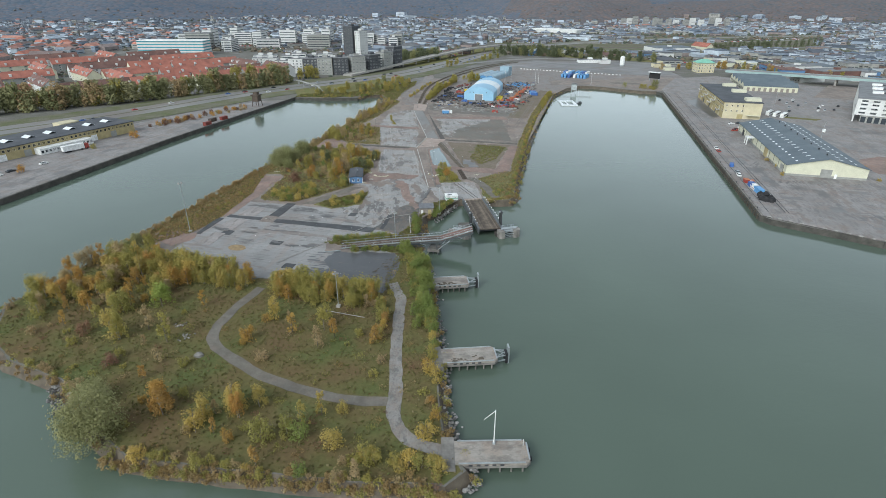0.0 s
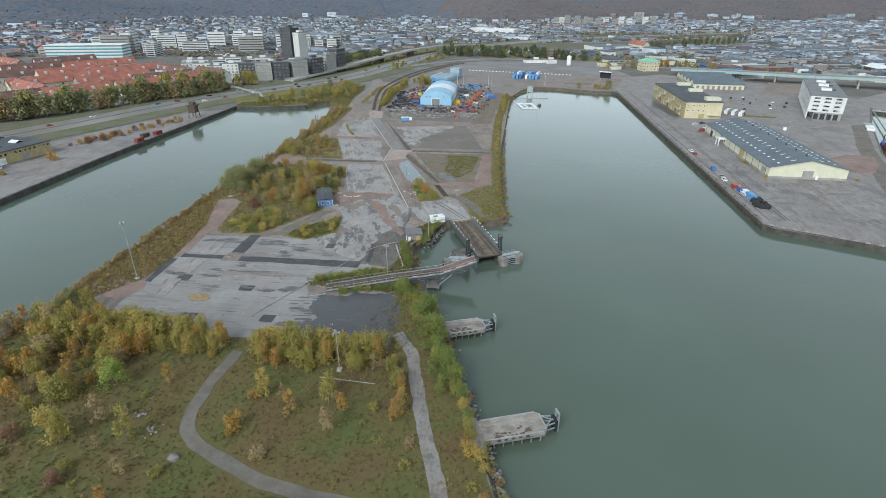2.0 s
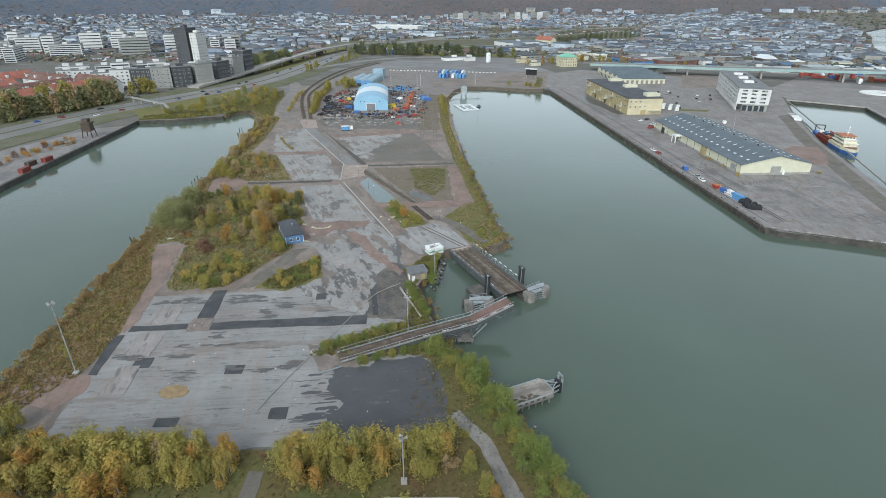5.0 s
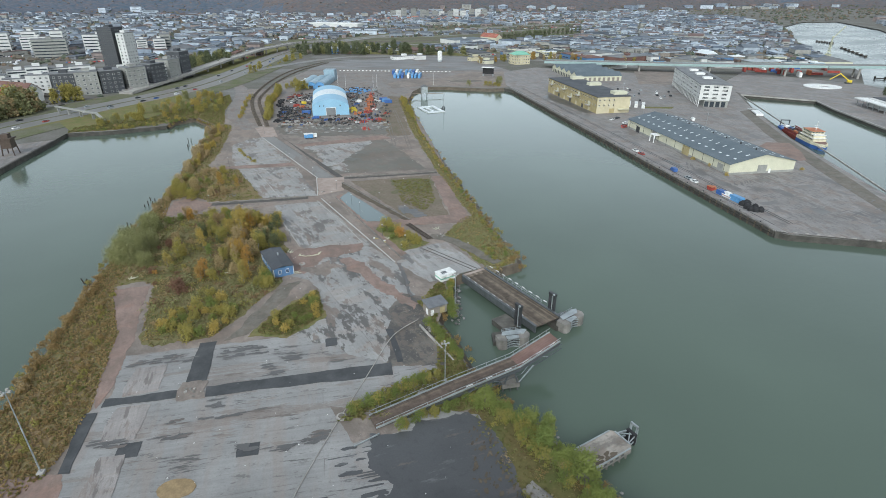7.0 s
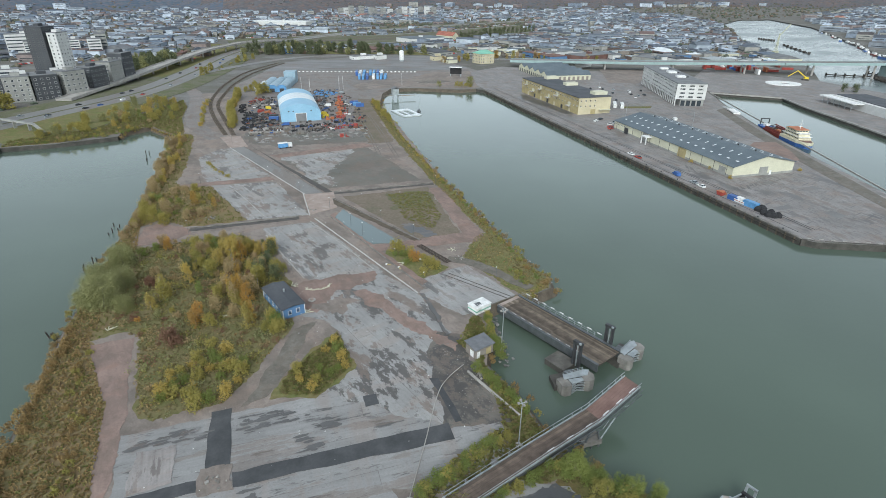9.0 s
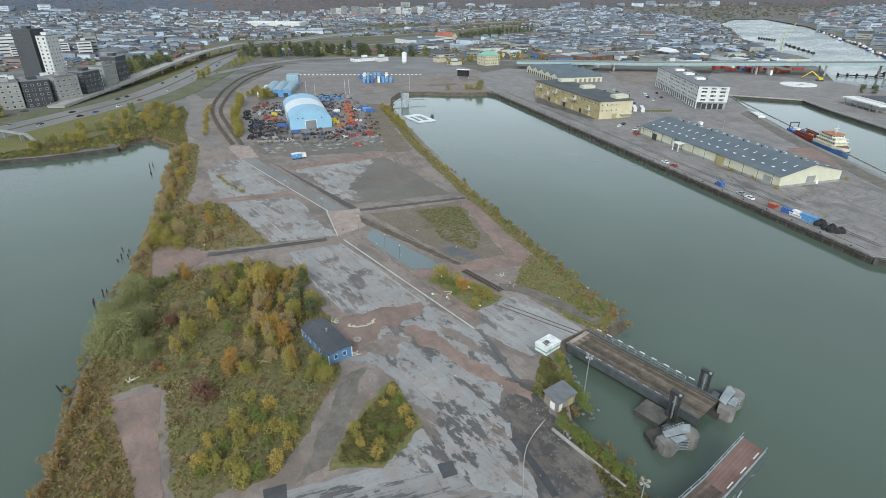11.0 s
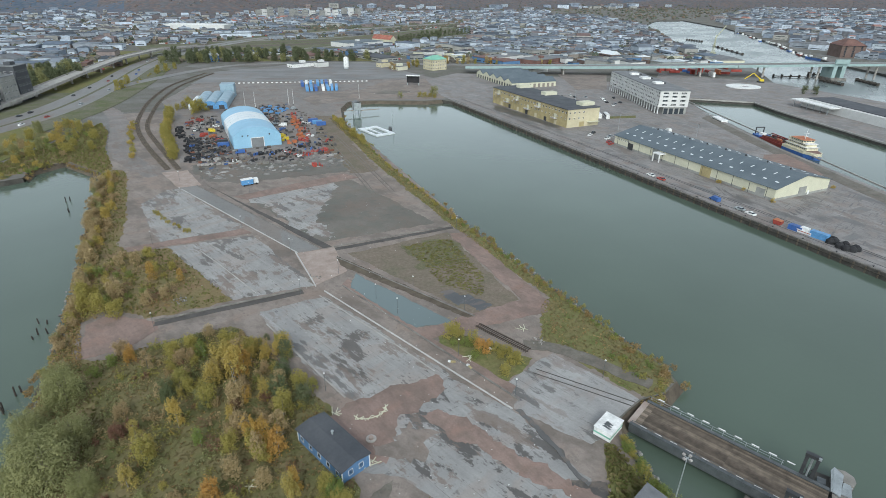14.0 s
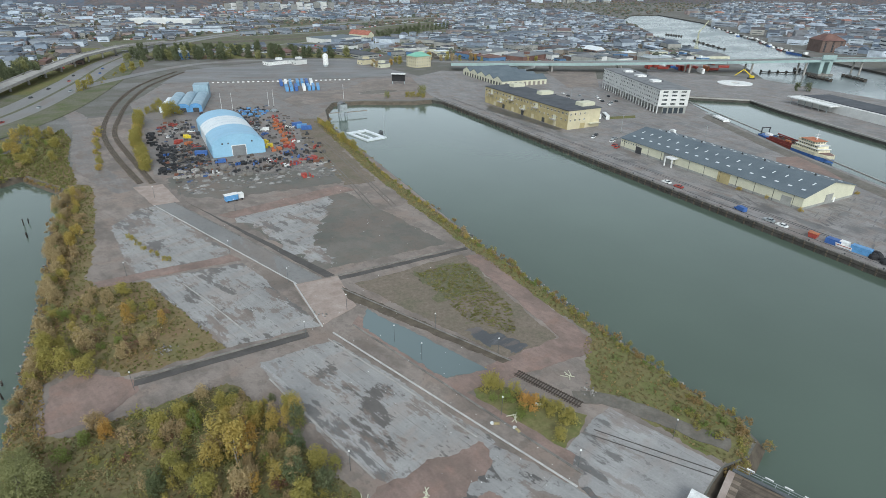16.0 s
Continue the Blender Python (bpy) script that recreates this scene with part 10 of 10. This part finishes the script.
def block(name, label, x, y, turn, w, l, h, wall, roof, pitched, storeys, group, sides=(1, 1, 1), win=(1.5, 1.5), spacing=4.0, frame_mat="white", bands=False):
    t = thing(name, label, "apartment building" if storeys > 2 else "house", pose(x, y, 0, 0, 0, turn), group)
    part("wall", Geo().walls(-w / 2, -l / 2, w / 2, l / 2, 0, h, h + w * 0.41 if pitched else None), wall, t)
    if pitched:
        part("roof", Geo().gable(-w / 2, -l / 2, w / 2, l / 2, h, h + w * 0.42, 0.6, 0, "y", 0.3), roof, t)
        for f in (-0.3, 0.05, 0.36) if l > 30 else (0.2,):
            part("chimney", Geo().box(-0.7, l * f - 0.6, h + w * 0.2, 0.7, l * f + 0.6, h + w * 0.42 + 1.4), "plinth", t)
        for f in (-0.4, -0.18, 0.2, 0.42) if l > 50 else ():
            part("dormer", Geo().box(w * 0.22, l * f - 1.1, h + w * 0.08, w * 0.42, l * f + 1.1, h + w * 0.26), "palewall", t)
    else:
        part("roof", Geo().box(-w / 2 - 0.2, -l / 2 - 0.2, h, w / 2 + 0.2, l / 2 + 0.2, h + 0.5), roof, t)
        part("roof_hut", Geo().box(-2.5, -3, h + 0.5, 2.5, 3, h + 2.8), wall, t)
    sh_ = (h - 0.8) / storeys
    for k in range(storeys):
        z = 0.9 + k * sh_
        if bands:
            part("window_band", Geo().box(-w / 2 - 0.06, -l / 2 + 1, z, w / 2 + 0.06, l / 2 - 1, z + win[1]).box(-w / 2 + 1, -l / 2 - 0.06, z, w / 2 - 1, l / 2 + 0.06, z + win[1]), "glass", t)
            continue
        if sides[0]:
            window_row(t, (w / 2, -l / 2), (w / 2, l / 2), z, max(2, int(l / spacing)), *win, frame_mat)
        if sides[1]:
            window_row(t, (-w / 2, -l / 2), (w / 2, -l / 2), z, max(1, int(w / spacing)), *win, frame_mat)
    return t


# red-tiled perimeter blocks behind the tree row
TENEMENTS = [(-430, 425, 60, 60), (-400, 470, 55, 60), (-455, 480, 70, -30), (-500, 430, 60, -30), (-470, 520, 70, 60), (-420, 545, 70, 60), (-375, 560, 60, 60), (-520, 500, 60, -30), (-560, 460, 55, 60), (-545, 550, 70, 60), (-500, 590, 70, 60), (-450, 610, 80, 60), (-400, 620, 60, -30), (-600, 520, 60, -30), (-620, 590, 60, 60), (-570, 620, 70, 60), (-520, 660, 80, 60), (-640, 660, 70, -30), (-590, 690, 70, 60), (-660, 540, 60, 60), (-480, 370, 45, 60), (-540, 390, 50, 60), (-600, 420, 50, -30), (-660, 460, 60, 60), (-690, 610, 70, 60), (-370, 510, 40, 60), (-345, 560, 40, 60), (-345, 600, 50, -30)]
for i, (x, y, l, a_) in enumerate(TENEMENTS):
    block("tenement", "pale tenement house with a steep red-tiled roof" if i % 3 else "pale tenement house with a brown-tiled roof", x, y, a_ - 90, 14, l, 9.0, ("palewall", "cream", "plinth")[i % 3], "tile" if i % 3 else "tilebrown", True, 3, "tenements", (1, 1, 0), (2.6, 1.7), 15.0)
def clear_of_houses(x, y):
    for hx, hy, l, a_ in TENEMENTS:
        c, s = math.cos(radians(a_ - 90)), math.sin(radians(a_ - 90))
        u, v = (x - hx) * c + (y - hy) * s, -(x - hx) * s + (y - hy) * c
        if abs(u) < 10 and abs(v) < l / 2 + 4:
            return False
    return True


yards = strew(BLOCKS, 900, 71, [ROADZONE])
clumps("courtyard_trees", np.array([p for p in yards if clear_of_houses(*p) and p[1] < 720]), "town_trees", "small autumn trees in the courtyards", (1.8, 3.6), 72)
# white and dark apartment row by the highway
ROWB = [(-392, 640), (-372, 632), (-352, 627), (-333, 625), (-312, 622), (-294, 622), (-278, 628), (-262, 640), (-251, 662), (-243, 688), (-238, 712)]
for i, (x, y) in enumerate(ROWB):
    dk = i > 3
    block("apartment_house", "dark-clad six-storey apartment house" if dk and i % 2 else "white apartment house with balconies" if not dk else "grey glazed apartment house", x, y, (-65, -70, -75, -80, -80, -75, -60, -45, -30, -22, -18)[i], 14, 17.5, (15, 16, 14, 17, 18, 19, 19, 20, 20, 21, 26)[i], ("palewall", "palewall", "palewall", "palewall", "darkwall", "plinth", "darkwall", "plinth", "darkwall", "plinth", "darkwall")[i], "roofgrey", False, 5, "apartment row", (1, 1, 0), (1.9, 1.6), 4.2, "palewall")
for i in range(10):
    block("apartment_house", "white apartment house behind the row", -415 + i * 18 + r.uniform(-4, 4), 672 + r.uniform(-6, 30), -70, 13, 18, r.uniform(13, 18), "palewall", "roofgrey", False, 5, "apartment row", (1, 1, 0), (2.0, 1.3), 4.5, "palewall", True)
hr = block("tower_block", "dark fifteen-storey tower block with a pale side slab", -306, 738, -20, 17, 17, 48, "darkwall", "roofdark", False, 14, "", (1, 1, 0), (1.9, 1.7), 4.0, "plinth")
hr2 = block("tower_slab", "white slab tower with narrow windows", -291, 733, -20, 9, 16, 43, "palewall", "roofgrey", False, 13, "", (1, 1, 0), (1.9, 1.7), 4.0, "palewall")
of = thing("glass_office", "long office block with bands of blue glass", "office building", pose(-633, 790, 0, 0, 0, 14))
for k in range(5):
    part("floor_slab", Geo().box(-52, -16, k * 4.2, 52, 16, k * 4.2 + 2.3), "palewall", of)
    part("window_band", Geo().box(-51.6, -15.7, k * 4.2 + 2.3, 51.6, 15.7, k * 4.2 + 4.2), "tealglass", of, "blue-green glass band")
part("roof", Geo().box(-52.5, -16.5, 21, 52.5, 16.5, 21.8), "white", of)
# slabs and towers farther off
for i in range(26):
    x, y = -720 + i * 16 + r.uniform(-60, 60), 880 + r.uniform(-20, 150)
    block("city_block", "pale multi-storey city block", x, y, r.choice((14, -76)), r.uniform(13, 18), r.uniform(24, 44), r.uniform(16, 30), r.choice(("palewall", "palewall", "plinth")), "roofgrey", False, 6, "city blocks", (0, 1, 0), (3.4, 1.3), 5.0, "palewall", True)
for i in range(14):
    x, y = 120 + i * 24 + r.uniform(-10, 10), 1925 + r.uniform(-15, 60)
    t = thing("distant_tower", "distant pale tower block below the hills", "tower block", pose(x, y, 0, 0, 0, 20), "distant towers")
    h = r.uniform(18, 30) + max(0, hill(x, y))
    part("wall", Geo().box(-7, -6, 0, 7, 6, h), r.choice(("palewall", "plinth", "plinth")), t)
    part("roof", Geo().box(-3, -3, h, 3, 3, h + 2), "roofgrey", t)
    for k in range(int(h / 9)):
        part("window_band", Geo().box(-6.5, -6.12, 5 + k * 9, 6.5, -5.9, 6.4 + k * 9), "roofgrey", t)
block("trade_hall", "long white flat-roofed trade hall far beyond the railway", -60, 1515, 62, 46, 130, 10, "palewall", "white", False, 1, "", (0, 1, 0), (3, 1.8), 9.0, "palewall")
block("car_dealer_hall", "pale blue-grey showroom hall with rows of cars", 150, 1055, 20, 70, 46, 7, "palewall", "roofblue", False, 1, "", (0, 1, 0), (6, 2.4), 9.0, "palewall")
block("red_store", "low store with a long red roof", 212, 1102, 25, 14, 44, 6, "cream", "tile", True, 1, "", (0, 1, 0), (2, 1.4), 6.0, "palewall")
bh = block("brick_warehouse", "huge red-brown brick warehouse with a dark roof by the river", 790, 676, -35, 32, 40, 16, "brickdark", "roofdark", False, 7, "", (1, 1, 0), (3.0, 2.4), 9.0, "brickdark")
part("hip_roof", Geo().add([(-17, -21, 16.5), (17, -21, 16.5), (17, 21, 16.5), (-17, 21, 16.5), (-4, -6, 25), (4, -6, 25), (4, 6, 25), (-4, 6, 25)], [(3, 2, 1, 0), (0, 1, 5, 4), (1, 2, 6, 5), (2, 3, 7, 6), (3, 0, 4, 7), (4, 5, 6, 7)]), "tilebrown", bh, "steep dark brown hipped roof")
for i in range(8):
    block("river_office", "pale office block with dark window bands by the river", 850 + i * 34, 610 - i * 22 + r.uniform(-15, 15), -35, 26, 44, r.uniform(18, 26), "palewall", "roofgrey", False, 4, "river offices", (0, 1, 0), (5, 1.8), 7.0, "palewall", True)
# cars on the highway, lots and stores near the car park
for k in range(34):
    i = r.randrange(14, len(HIGHWAY) - 26)
    (x0, y0), (x1, y1) = HIGHWAY[i], HIGHWAY[i + 1]
    f, sd = r.random(), r.choice((-10, -6, 6, 10))
    d = math.hypot(x1 - x0, y1 - y0)
    car("road_car", x0 + (x1 - x0) * f - (y1 - y0) / d * sd, y0 + (y1 - y0) * f + (x1 - x0) / d * sd, math.degrees(math.atan2(y1 - y0, x1 - x0)), r.choice(("white", "darksteel", "galv", "red", "blue", "black")), "car on the dual carriageway", False, False)
for x, y, w, l, h, wl in ((15, 835, 12, 34, 4, "white"), (35, 826, 10, 14, 5, "palewall"), (105, 800, 10, 18, 5, "ochre_light"), (112, 770, 12, 14, 4, "cream"), (250, 700, 16, 30, 4.5, "palewall"), (300, 760, 30, 60, 7, "tilebrown"), (370, 720, 30, 50, 7, "plinth"), (270, 800, 24, 50, 7, "palewall"), (190, 830, 14, 24, 5, "cream")):
    block("low_store", "low flat-roofed store beside the car park", x, y, -70, w, l, h, wl, "roofgrey", False, 1, "low stores", (0, 1, 0), (2.0, 1.4), 4.0)

# ---- the concrete flyover of the motorway junction ----
fl = thing("flyover", "grey concrete road flyover on round pillars", "bridge")
FL = [(-262, 610, 1.0), (-232, 700, 4.5), (-206, 800, 7.0), (-178, 910, 8.0), (-140, 1010, 7.0), (-80, 1100, 3.0)]
for (x0, y0, z0), (x1, y1, z1) in zip(FL, FL[1:]):
    part("deck", Geo().beam((x0, y0, z0), (x1, y1, z1), 13, 1.2), "concrete", fl)
    d = Vector((x1 - x0, y1 - y0)).normalized()
    for s in (-1, 1):
        part("parapet", Geo().beam((x0 - d.y * 6.3 * s, y0 + d.x * 6.3 * s, z0 + 1.1), (x1 - d.y * 6.3 * s, y1 + d.x * 6.3 * s, z1 + 1.1), 0.4, 1.0), "concrete", fl)
    for k in range(3):
        f = (k + 0.5) / 3
        part("pillar", Geo().tube((x0 + (x1 - x0) * f, y0 + (y1 - y0) * f, 0), (x0 + (x1 - x0) * f, y0 + (y1 - y0) * f, z0 + (z1 - z0) * f - 0.5), 1.0, 1.0, 10), "concrete", fl)
